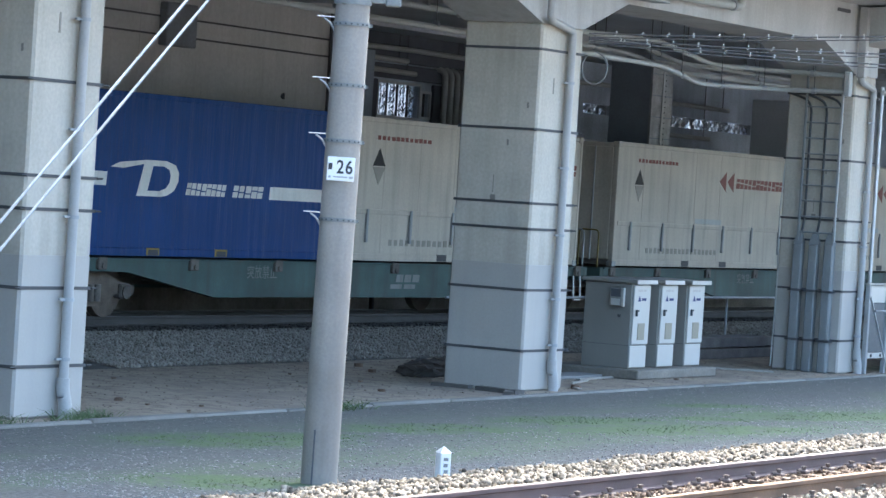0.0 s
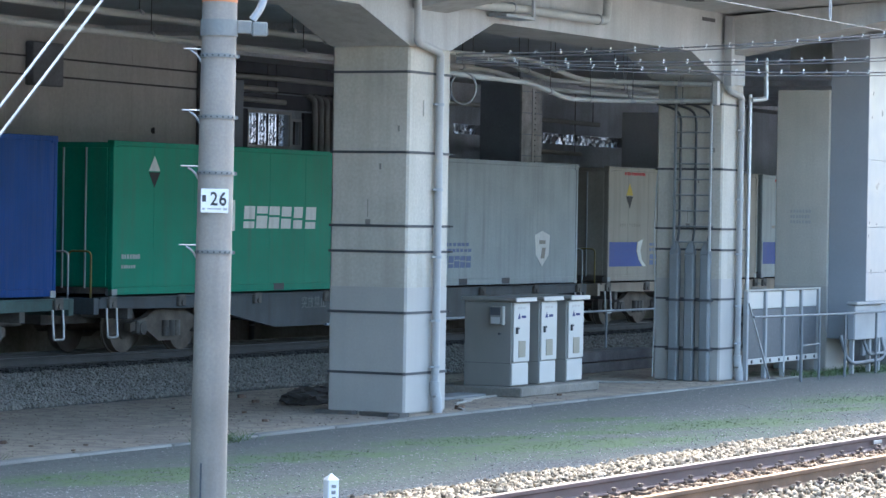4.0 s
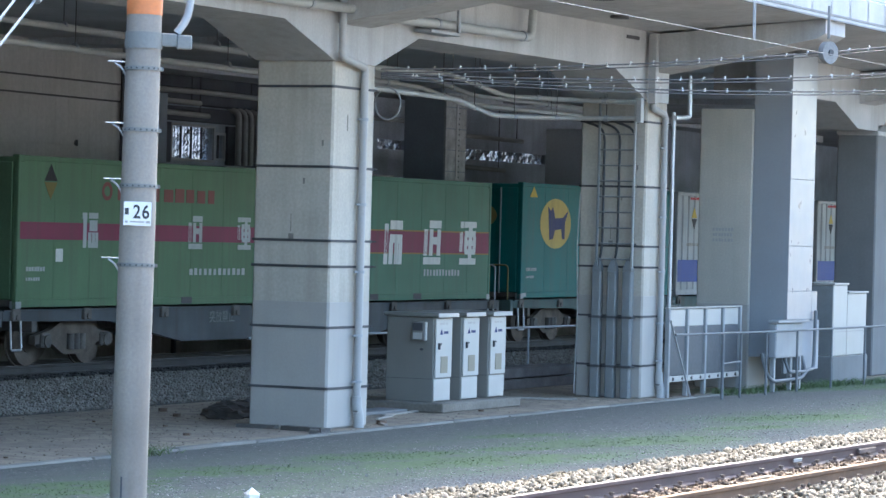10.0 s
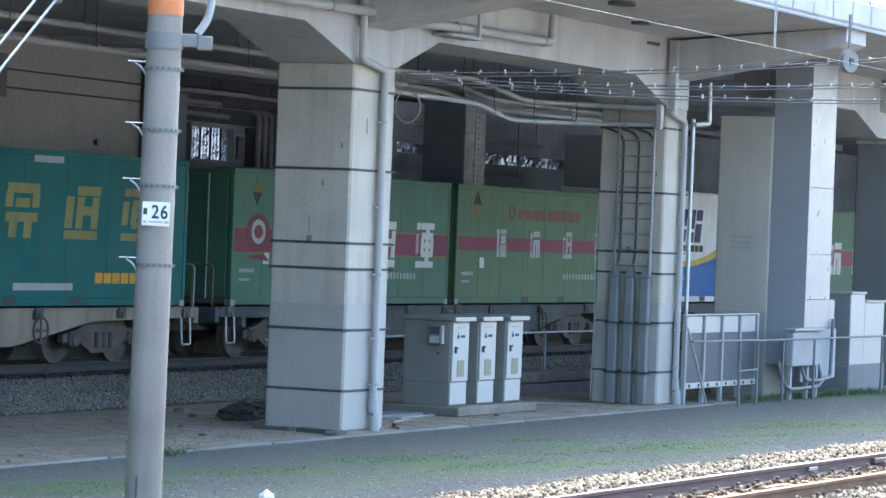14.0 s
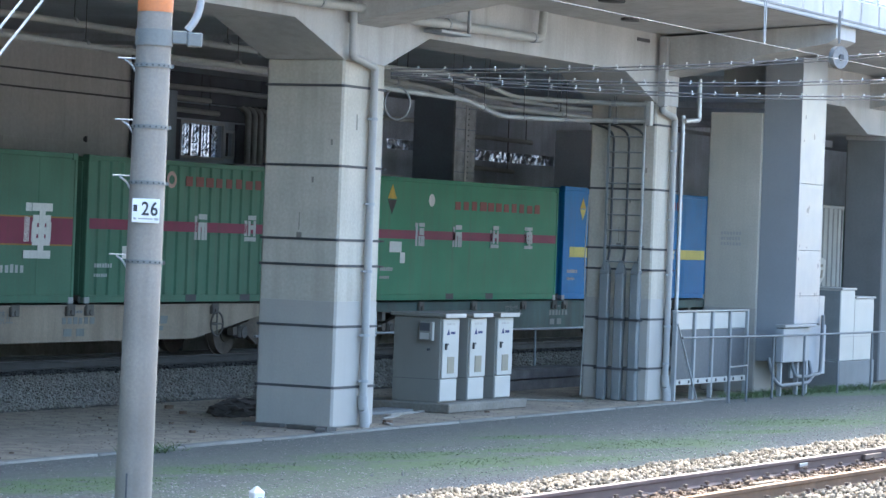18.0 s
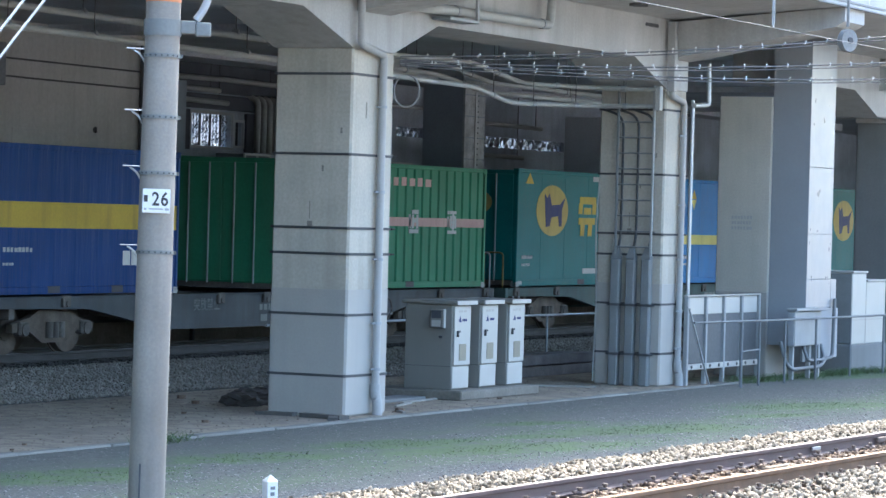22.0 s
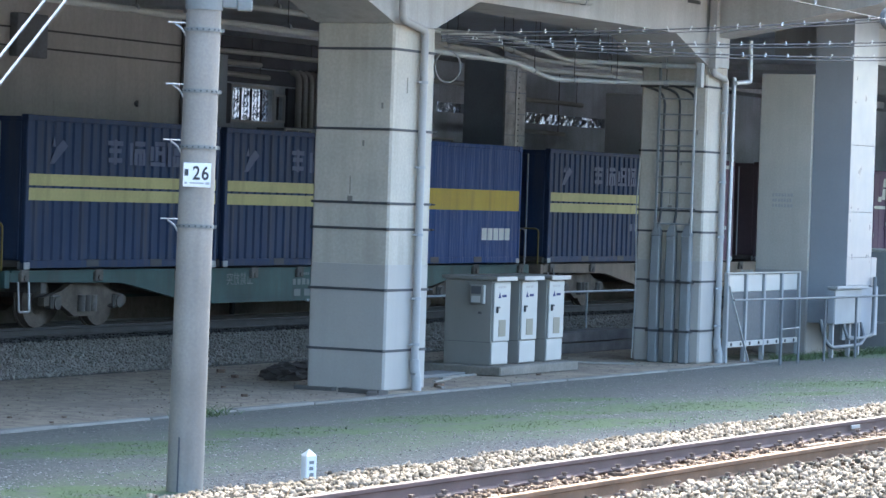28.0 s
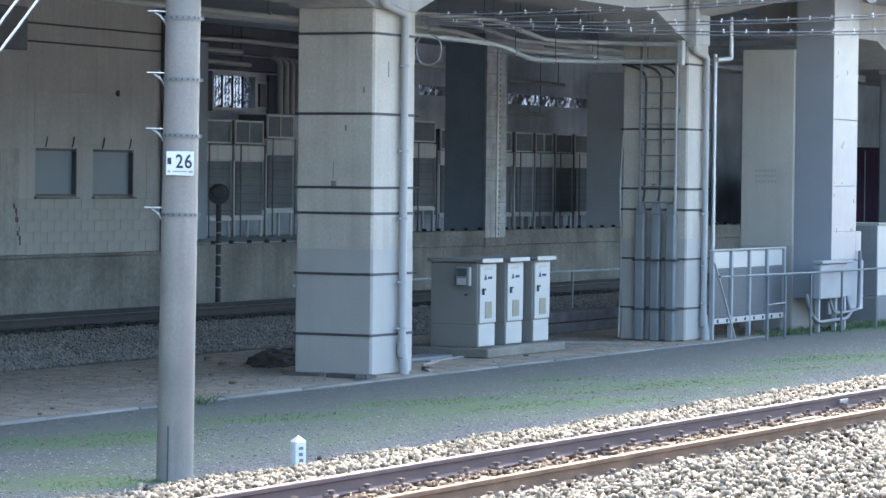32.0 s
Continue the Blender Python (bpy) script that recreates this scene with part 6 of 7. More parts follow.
for k in range(4):
    px = 65.75 + 0.3 * k
    thing("riser_pipe", "pale vertical pipe riser bending into the wall", "pipe", at=(px, 36.7, 3.9), group="risers", m=M().bent([(0, 0, 0), (0, 0, 1.25), (-0.15, 0.25, 1.35)], 0.075, 0.15, 10), mat=PIPE_PALE)

for px, z, w in ((58.6, 5.25, 4.6), (60.2, 4.98, 3.4), (61.0, 5.5, 5.0), (66.2, 5.2, 2.6), (71.6, 5.3, 3.2), (75.4, 5.05, 6.0), (74.0, 4.2, 6.2)):
    p = thing("service_pipe", "pale service pipe high in the plant space", "pipe", at=(px, 36.3, z), group="plant pipes")
    part("run", M().tube([(0, 0, 0), (w / 2, 0.02, 0.02), (w, 0, 0)], 0.06, 8), PIPE_PALE, p)
    part("hanger", M().cyl((0.4, 0, 0), (0.4, 0, 5.94 - z), 0.012, n=5), BAND_DARK, p)
    part("hanger", M().cyl((w - 0.4, 0, 0), (w - 0.4, 0, 5.94 - z), 0.012, n=5), BAND_DARK, p)

# Upright panel added where a dark strip stands beside the condensers.
part_wall = thing("partition", "upright dark panel for the dark strip beside the condensers", "partition", at=(59.3, 35.2, 1.02))
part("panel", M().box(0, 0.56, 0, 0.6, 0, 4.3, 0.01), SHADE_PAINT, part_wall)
part("edge_angle", M().box(-0.02, 0.04, -0.02, 0.0, 0, 4.3, 0.004), DARK_VOID, part_wall)
post = thing("steel_column", "riveted galvanised box column on the parapet", "column", at=(69.3, 33.0, 0.86))
part("flange", M().box(0, 1.16, -0.06, 0.0, 0, 4.9, 0.008), STEEL_PALE, post)
part("cover_strip", M().box(0.56, 0.66, -0.085, -0.062, 0.02, 4.88, 0.006), GALV, post, "bright cover strip down the middle")
for k in range(9):
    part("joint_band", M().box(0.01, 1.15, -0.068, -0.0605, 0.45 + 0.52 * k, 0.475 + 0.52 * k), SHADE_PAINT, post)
# The flank is coloured darker than the flange to give its shade.
part("web", M().box(0.02, 1.14, 0.0, 1.08, 0.0, 5.08, 0.008), SHADE_PAINT, post, "flank, its shade put into a darker colour")
part("cap_plate", M().box(-0.08, 1.24, -0.1, -0.001, 4.9, 4.96, 0.01), STEEL_PALE, post)
part("base_plate", M().box(-0.06, 1.22, -0.09, 0.36, -0.1, 0.12, 0.01), CONCRETE_OLD, post)
rv = M().cyl((0, -0.075, 0), (0, -0.058, 0), 0.018, n=6).mesh("rivet", BAND_DARK)
for k in range(36):
    part("rivet", rv, BAND_DARK, post, at=(0.74, 0, 0.2 + 0.13 * k))

sig = thing("shunt_signal", "black round shunting signal on a short post", "signal", at=(55.22, 32.2, GZ))
part("post", M().cyl((0, 0, 0), (0, 0, 2.25), 0.055, n=12), BLACK, sig)
part("head", M().cyl((-0.07, -0.05, 2.4), (0.06, 0.05, 2.4), 0.21, n=22), BLACK, sig, "black round signal head")
part("hood", M().cyl((-0.16, -0.09, 2.44), (-0.05, -0.03, 2.44), 0.12, 0.14, n=16), BLACK, sig)
for k in range(7):
    part("ring", M().cyl((0, 0, 0.5 + 0.22 * k), (0, 0, 0.53 + 0.22 * k), 0.062, n=12), GALV_DULL, sig)

# services on the cream wall and under the deck
for z in (4.88, 5.22):
    thing("wall_cable", "thin dark cable along the cream wall", "cable", at=(30, 32.97, z), group="wall cables", m=M().tube([(0, 0, 0.02), (8, 0, -0.01), (16, 0, 0.02), (24.2, 0, 0)], 0.018, 6), mat=WIRE_DARK)
thing("junction_box", "dark square junction box high on the wall", "box", at=(48.2, 32.8, 4.7), m=M().box(0, 1.0, 0, 0.19, 0, 0.8, 0.02), mat=DARK_VOID)
down = thing("drain_pipe", "dark drain pipe at the end of the cream wall", "pipe", at=(54.22, 32.93, 0.9), m=M().cyl((0, 0, 0), (0, 0, 4.9), 0.04, n=10), mat=BAND_DARK)
thing("wall_hook", "small dark wall fixing on the cream wall", "fixing", at=(52.6, 32.97, 4.0), m=M().cyl((0, 0, 0), (0, 0.04, 0), 0.05, n=10).box(-0.02, 0.02, -0.03, 0.0, -0.06, 0.06), mat=BAND_DARK)
for z, y, r, w in ((4.93, 24.0, 0.05, 0.0), (5.24, 24.2, 0.055, 0.02)):
    p = thing("service_pipe", "pale lagged service pipe hung under the deck", "pipe", at=(24, y, z), group="service pipes")
    part("run", M().tube([(0, 0, w), (6, 0, 0.01), (12, 0, -0.02), (19.9, 0, -0.06)], r, 10), PIPE_PALE, p)
    for k in range(9):
        part("hanger", M().cyl((1 + 2.2 * k, 0, 0.0), (1 + 2.2 * k, 0, 5.94 - z), 0.008, n=5), BAND_DARK, p)
        part("clamp", M().cyl((0.97 + 2.2 * k, 0, 0), (1.03 + 2.2 * k, 0, 0), r + 0.006, n=10), GALV_DULL, p)
for pts, r in (([(40.6, 22.3, 4.70), (47.3, 22.3, 4.64), (48.7, 22.3, 4.44), (49.9, 22.0, 4.46), (50.45, 21.48, 4.47), (50.45, 20.37, 4.475)], 0.04), ([(40.6, 22.5, 4.96), (47.5, 22.5, 5.06), (49.5, 22.4, 4.8), (50.42, 21.6, 4.79), (50.42, 20.3, 4.75)], 0.042),
               ([(46.0, 23.6, 4.95), (48.6, 23.6, 4.9), (50.4, 23.6, 4.7), (58, 23.6, 4.75)], 0.045), ([(47.0, 23.9, 5.2), (49.6, 23.9, 5.1), (51.4, 23.9, 4.9), (58, 23.9, 4.9)], 0.042)):
    o = Vector(pts[0])
    p = thing("service_pipe", "pale conduit cranked under the deck between columns", "pipe", at=o, group="service pipes")
    loc = [Vector(q) - o for q in pts]
    part("run", M().bent(loc, r, 0.25, 10), PIPE_PALE, p)
    for a, b in zip(loc, loc[1:]):
        c = (a + b) / 2
        part("collar", M().cyl(c - (b - a).normalized() * 0.04, c + (b - a).normalized() * 0.04, r + 0.014, n=10), GALV_DULL, p)
        part("hanger", M().cyl(c, (c.x, c.y, 5.94 - o.z), 0.008, n=5), BAND_DARK, p)
tray = thing("cable_tray", "galvanised box tray crossing under the deck", "tray", at=(46.2, 24.6, 4.85), m=M().box(0, 3.6, 0, 0.5, 0, 0.42, 0.01), mat=PIPE_PALE)
loop = thing("cable_loop", "coiled spare cable loop hanging from a conduit", "cable", at=(44.75, 22.3, 4.45), m=M().tube([(-0.09 * math.cos(a), 0.18 * math.cos(a), 0.25 * math.sin(a)) for a in np.linspace(0, 2 * math.pi, 25)], 0.016, 6), mat=GALV_DULL)

# rainwater run along the front beam
for pts, r in (([(34.5, 20.12, 5.46), (38.2, 20.1, 5.5), (39.6, 20.08, 5.52), (40.7, 20.08, 5.47), (42.2, 20.1, 5.5), (45.3, 20.1, 5.52), (45.36, 20.1, 5.95)], 0.07), ([(40.9, 20.0, 5.56), (41.1, 20.0, 5.66), (41.12, 20.0, 6.0)], 0.085)):
    o = Vector(pts[0])
    p = thing("rain_pipe", "pale rain pipe clipped along the front beam", "pipe", at=o, group="rain pipes")
    part("run", M().bent([Vector(q) - o for q in pts], r, 0.12, 12), PIPE_PALE, p)
    for q in pts[1:-1]:
        part("collar", M().cyl(Vector(q) - o + Vector((-0.35, 0, 0)), Vector(q) - o + Vector((-0.28, 0, 0)), r + 0.014, n=12), GALV_DULL, p)
thing("pipe_bracket", "flat grey steel pipe bracket under the beam pipe", "bracket", at=(41.4, 19.95, 5.34), m=M().box(0, 1.0, 0, 0.3, 0, 0.05, 0.01).box(0.94, 1.0, 0, 0.05, 0.05, 0.4, 0.01), mat=GALV_DULL)
thing("drop_pipe", "short grey duct dropping from the soffit at the column", "pipe", at=(50.68, 20.18, 4.74), m=M().box(-0.06, 0.07, -0.08, 0.06, 0, 1.2, 0.01), mat=PVC_GREY)
stub = thing("stub_pipe", "cranked grey stub pipe beside the column", "pipe", at=(51.95, 20.25, 4.55), m=M().bent([(0, 0, 0), (0.72, 0, 0.05), (0.68, 0, 0.78)], 0.045, 0.08, 10), mat=GALV)
thin = thing("rain_pipe", "slim white pipe standing beside the column", "pipe", at=(51.98, 20.28, GZ), group="rain pipes", m=M().cyl((0, 0, 0), (0, 0, 5.0), 0.035, n=10), mat=GALV)

# conduits and ladder on the side of the third column
cx = 50.77
RISER_GREY = surf("dark_grey_cable_sheath", (0.05, 0.053, 0.057), 0.6)
for y in (21.11, 20.825, 20.54):
    c = thing("conduit_riser", "grey cable conduit tapering to a thin riser", "conduit", at=(cx, y, GZ), group="conduits")
    part("guard", M().box(-0.17, -0.015, -0.085, 0.085, 0, 2.2, 0.02), GUARD_GREY, c, "grey pressed cable guard")
    part("taper", M().add([(-0.17, -0.085, 2.2), (-0.015, -0.085, 2.2), (-0.015, 0.085, 2.2), (-0.17, 0.085, 2.2), (-0.1, -0.03, 2.42), (-0.04, -0.03, 2.42), (-0.04, 0.03, 2.42), (-0.1, 0.03, 2.42)], [(0, 1, 5, 4), (1, 2, 6, 5), (2, 3, 7, 6), (3, 0, 4, 7), (4, 5, 6, 7), (3, 2, 1, 0)]), GUARD_GREY, c)
    part("riser", M().bent([(-0.07, -0.02, 2.38), (-0.07, -0.06, 2.6), (-0.07, -0.06, 4.66), (-0.07, 0.34, 4.78)], 0.022, 0.2, 8), RISER_GREY, c)
    for z in (0.55, 1.4):
        part("strap", M().box(-0.19, -0.012, -0.12, 0.12, z - 0.02, z + 0.02), BAND_DARK, c)
thing("pipe_end_box", "small pale box where conduits end at the column", "box", at=(50.36, 20.3, 4.4), m=M().box(0, 0.14, -0.05, 0.05, 0, 0.42, 0.01), mat=PIPE_PALE)
lad = thing("cage_ladder", "grey steel rung ladder fixed to the column side", "ladder", at=(cx - 0.14, 20.46, 1.9))
for y in (0.0, 0.66):
    part("stile", M().box(-0.02, 0.02, y - 0.02, y + 0.02, 0, 3.0, 0.004), GUARD_GREY if y else PIPE_PALE, lad)
for k in range(11):
    part("rung", M().cyl((0, 0, 0.15 + 0.27 * k), (0, 0.66, 0.15 + 0.27 * k), 0.014, n=6), GUARD_GREY, lad)
for z in (0.4, 1.4, 2.5):
    part("standoff", M().box(0.02, 0.14, -0.01, 0.01, z, z + 0.03).box(0.02, 0.14, 0.61, 0.63, z, z + 0.03), BAND_DARK, lad)
guard = thing("loose_cable", "thin pale cable hanging loose beside the column", "cable", at=(cx - 0.1, 21.5, 0.3), m=M().bent([(0, 0, -0.6), (0.03, -0.02, 0.8), (-0.02, 0.0, 2.0), (0.04, -0.02, 2.9)], 0.012, 0.3, 8), mat=PIPE_PALE)

# ---------------------------------------------------------------- beside the third column: screen, shaft, cabinets, rail
pillar = thing("concrete_pillar", "pale concrete pillar with a faded notice", "column", at=(56.0, 20.25, GZ))
part("shaft", M().box(0, 1.2, 0, 1.05, 0, 5.25, 0.02), CONCRETE_PALE, pillar)
part("paint_coat", M().box(-0.003, 1.203, -0.003, 1.053, 0.0, 1.6, 0.02), MID_GREY, pillar)
part("notice", marks(marks(marks(M(), 0, 0.42, 0.2, 0.26, 7, 1), 0, 0.4, 0.1, 0.16, 7, 2), 0, 0.42, 0, 0.06, 7, 3), PVC_GREY, pillar, "faded notice, illegible", at=pose(-0.004, 0.75, 2.75, 0, 0, -90))
shaft = thing("duct_shaft", "sheet-metal duct shaft standing against the pillar", "duct", at=(56.05, 19.5, 0))
part("side_panel", M().box(-0.02, 0.0, 0.0, 0.74, 0.27, 5.95), SHEET_MATT, shaft, "matt grey side panel")
part("lower_side_panel", M().box(-0.025, -0.021, 0.0, 0.74, 0.26, 1.5), SHEET_MATT, shaft)
for z0, z1 in ((0.97, 1.5), (1.5, 2.35), (2.35, 3.6), (3.6, 5.95)):
    part("front_panel", M().box(0, 1.38, 0.0, 0.02, z0 + 0.004, z1 - 0.004, 0.004), SHEET, shaft, "bright sheet-steel front panel")
part("core", M().box(0.0, 1.38, 0.021, 0.74, 0.26, 5.9), SHEET_MATT, shaft)
part("skirt", M().box(1.38, 1.7, 0.0, 0.3, 0.95, 1.5, 0.01), SHEET, shaft)
part("skirt", M().box(1.15, 2.0, 0.05, 0.35, 0.0, 0.94, 0.01), SHEET_MATT, shaft)
lowbox = thing("meter_cabinet", "pale small cabinet on legs under the duct shaft", "cabinet", at=(55.04, 19.35, 0.28))
part("body", M().box(0, 1.1, 0, 0.14, 0, 0.64, 0.015), RAILING_PALE, lowbox)
part("lid", M().box(-0.04, 1.68, -0.05, 0.148, 0.645, 0.70, 0.01), RAILING_PALE, lowbox)
part("side_panel", M().box(-0.012, -0.002, 0.02, 0.13, 0.02, 0.62), SHEET_MATT, lowbox)
part("second_body", M().box(1.14, 1.62, 0.05, 0.14, 0.0, 0.64, 0.015), RAILING_PALE, lowbox)
part("rear_panel", M().box(1.66, 2.7, 0.42, 0.47, -0.35, 0.68, 0.01), SHEET_MATT, lowbox)
for x in (0.06, 0.98, 1.5):
    part("leg", M().box(x, x + 0.08, 0.05, 0.13, -0.62, 0.0, 0.008), RAILING_PALE, lowbox)
part("cable_loop", M().bent([(-0.5, 0.1, 0.1), (-0.45, 0.0, -0.30), (-0.1, 0.0, -0.42), (1.5, 0.0, -0.40), (1.75, 0.0, -0.26), (2.45, 0.1, -0.26), (2.5, 0.1, 0.85)], 0.035, 0.15, 8), RAILING_GREY, lowbox)
part("cable_loop", M().bent([(0.75, 0.1, 0.0), (0.75, 0.0, -0.28), (1.7, 0.0, -0.28), (1.75, 0.1, 0.0)], 0.03, 0.12, 8), RAILING_GREY, lowbox)
steps = thing("stepped_cabinet", "white stepped control cabinet on a concrete base", "cabinet", at=(59.35, 19.7, GZ))
part("tall_body", M().box(0, 0.86, 0, 1.15, 0.55, 1.95, 0.015), CAB_FACE, steps)
part("low_body", M().box(0.865, 2.1, 0, 1.15, 0.55, 1.78, 0.015), CAB_FACE, steps)
# A grey plate puts shade on the white cabinet's side.
part("side_panel", M().box(-0.012, -0.002, 0.02, 1.13, 0.57, 1.93), GUARD_GREY, steps, "side panel, greyed to give its shade")
part("lid", M().box(-0.03, 0.88, -0.03, 1.18, 1.95, 1.99, 0.008), CAB_FACE, steps)
part("lid", M().box(0.885, 2.13, -0.03, 1.18, 1.78, 1.82, 0.008), CAB_FACE, steps)
part("seam", M().box(0.02, 2.08, -0.006, -0.001, 1.02, 1.035), MID_GREY, steps)
part("plinth", M().box(-0.05, 2.15, -0.03, 1.2, 0, 0.55, 0.02), CONCRETE_SHADE, steps)

screen = thing("panel_screen", "low screen of pale over dark grey panels", "screen", at=(51.55, 20.1, 0))
for i in range(4):
    a, b = 0.9 * i + 0.06, 0.9 * i + 0.84
    part("upper_panel", M().box(a, b, 0.02, 0.05, 0.89, 1.19, 0.006), CAB_FACE, screen, "pale upper panel")
    part("lower_panel", M().box(a, b, 0.02, 0.05, 0.02, 0.885, 0.006), PANEL_DARK, screen, "dark grey lower panel")
for i in range(5):
    part("post", M().box(0.9 * i - 0.04, 0.9 * i + 0.04, -0.02, 0.06, GZ, 1.2, 0.008), RAILING_PALE, screen)
part("cap", M().box(-0.05, 3.65, -0.02, 0.07, 1.2, 1.23, 0.006), MID_GREY, screen)
part("foot_rail", M().box(0.05, 3.55, -0.015, 0.015, -0.08, 0.02, 0.006), CAB_FACE, screen)
for i in range(8):
    part("bolt", M().cyl((0.2 + 0.45 * i, -0.03, -0.03), (0.2 + 0.45 * i, -0.014, -0.03), 0.03, n=8), BAND_DARK, screen)
railing = thing("pipe_railing", "galvanised pipe railing along the kerb", "railing", at=(49.6, 19.22, GZ))
part("top_rail", M().tube([(0, 0, 1.17), (5, 0, 1.14), (13, 0, 1.14)], 0.02, 8), RAILING_GREY, railing)
part("mid_rail", M().tube([(2.3, 0, 0.62), (3.2, 0, 0.64)], 0.018, 8), RAILING_GREY, railing)
for x in (2.3, 3.2, 4.55, 6.25, 8.25, 10.3, 12.5):
    part("post", M().cyl((x, 0, 0), (x, 0, 1.14), 0.03 if x < 2.5 else 0.024, n=8), RAILING_GREY, railing)
brace = thing("brace_pole", "slanting galvanised brace pole by the column foot", "pole", at=(50.98, 19.85, GZ), m=M().cyl((0, 0, 1.36), (1.05, 0, 0), 0.02, n=8), mat=GALV)
inner = thing("pipe_railing", "thin grey railing in front of the freight track", "railing", at=(53.0, 24.3, GZ))
part("top_rail", M().tube([(-9, 0, 1.03), (0, 0, 1.03), (7, 0, 1.02)], 0.022, 8), GALV_DULL, inner)
for x in (-6, -3, 0, 2.0, 4.5, 7.0):
    part("post", M().cyl((x, 0, 0), (x, 0, 1.03), 0.022, n=8), GALV_DULL, inner)
stack = thing("sleeper_stack", "low stack of dark timbers beside the freight track", "timber", at=(50.5, 23.2, GZ))
for i in range(5):
    part("timber", M().box(0, 4.2, 0.3 * (i % 3), 0.3 * (i % 3) + 0.26, 0.2 * (i // 3), 0.2 * (i // 3) + 0.18, 0.012), GRIME, stack)

# ---------------------------------------------------------------- three relay cabinets on their slab
SLAB_DUSTY = surf("earth_dusted_concrete", (0.17, 0.155, 0.13), 0.95, var=0.28, big=1.6, fine=22, bump=0.25)
VENT_MESH = surf("beige_vent_mesh", (0.25, 0.225, 0.17), 0.7, var=0.1)
base = thing("cabinet_base", "low earth-dusted concrete slab under the cabinets", "slab", at=(44.0, 20.85, GZ), m=M().box(0, 2.95, 0, 1.6, 0, 0.15, 0.02), mat=SLAB_DUSTY)
thing("cover_slab", "flat concrete trench cover on the earth", "slab", at=(41.8, 21.4, GZ), m=M().box(0, 2.1, 0, 0.5, 0, 0.05, 0.01), mat=CONCRETE_SHADE)


def relay_cabinet(i, x):
    c = thing("relay_cabinet", "beige steel relay cabinet with a pale vented door" if i else "beige steel relay cabinet with a grey meter box", "cabinet", at=(x, 21.1, GZ + 0.15), group="cabinets on the slab")
    w, d = 0.62, 0.82
    # Body colour carries the shade of the sides; the door keeps the lit tone.
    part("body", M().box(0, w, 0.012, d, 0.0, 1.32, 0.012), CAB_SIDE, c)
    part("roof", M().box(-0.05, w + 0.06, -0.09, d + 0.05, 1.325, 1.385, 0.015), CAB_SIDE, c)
    part("roof_edge", M().box(-0.05, w + 0.06, -0.1, -0.091, 1.32, 1.385, 0.003), CAB_FACE, c)
    part("side_seam", M().box(-0.004, -0.001, 0.02, d - 0.01, 0.36, 0.366), BAND_DARK, c)
    door = part("door", M().box(0.03, w - 0.01, -0.02, 0.008, 0.38, 1.3, 0.008), CAB_FACE, c, "pale enamelled door")
    part("skirt_panel", M().box(0.0, w - 0.03, -0.012, 0.008, 0.02, 0.36, 0.008), CAB_FACE, c, "pale lower panel")
    part("vent", M().box(0.2, 0.45, -0.026, -0.021, 0.45, 0.71, 0.002), VENT_MESH, door)
    for k in range(6):
        part("louvre", M().box(0.21, 0.44, -0.032, -0.027, 0.47 + 0.04 * k, 0.485 + 0.04 * k), VENT_MESH, door)
    part("handle", M().box(0.10, 0.14, -0.05, -0.02, 0.82, 0.92, 0.006).box(0.1, 0.2, -0.045, -0.025, 0.89, 0.92, 0.006), BAND_DARK, door, "dark swing handle")
    part("label_bar", marks(M(), 0.16, 0.46, 1.2, 1.24, 3, 2).mesh("label_bar", MID_GREY), MID_GREY, door, at=(0, -0.016, 0), kind="stuff")
    part("maker_mark", flat(rect(M(), 0.3, 0.46, 1.06, 1.1), [(0.16, 1.05), (0.27, 1.05), (0.22, 1.14)]).mesh("maker_mark", D_NAVY), D_NAVY, door, "small blue maker's mark", at=(0, -0.016, 0))
    part("hinge_knob", M().cyl((w + 0.0, 0.1, 0.8), (w + 0.05, 0.1, 0.8), 0.02, n=8), BAND_DARK, c)
    if i == 0:
        box = part("meter_box", M().box(-0.11, -0.002, 0.13, 0.34, 0.96, 1.25, 0.012), CAB_SIDE, c, "grey electric meter box")
        part("meter_plate", M().box(-0.116, -0.111, 0.16, 0.31, 0.98, 1.08), CAB_FACE, box)
        part("meter_window", M().box(-0.116, -0.111, 0.15, 0.32, 1.11, 1.23), BLACK, box)
        part("meter_cover", M().box(-0.11, -0.04, 0.10, 0.125, 0.96, 1.25, 0.006), CAB_FACE, box)
        part("side_latch", M().cyl((-0.05, 0.2, 0.82), (0, 0.2, 0.82), 0.02, n=8), BAND_DARK, c)


for i, x in enumerate((44.16, 45.17, 46.2)):
    relay_cabinet(i, x)

# heap of black sheeting and stones by the second column
heap = thing("sheeting_heap", "crumpled black weed sheeting heaped on the earth", "sheeting", at=(40.2, 22.55, GZ))
rng = random.Random(9)
for k in range(4):
    bm = bmesh.new()
    bmesh.ops.create_icosphere(bm, subdivisions=3, radius=1.0)
    for v in bm.verts:
        d = 1 + 0.35 * noise.noise(v.co * 2.1 + Vector((k * 7, 0, 0))) + 0.12 * noise.noise(v.co * 6)
        v.co = Vector((v.co.x * 0.3 * d + 0.36 * k, v.co.y * 0.24 * d + rng.uniform(-0.1, 0.1), max(v.co.z * 0.17 * d, -0.09) + 0.09))
    me = bpy.data.meshes.new("fold")
    bm.to_mesh(me)
    bm.free()
    me.materials.append(SACK)
    part("fold", me, SACK, heap)
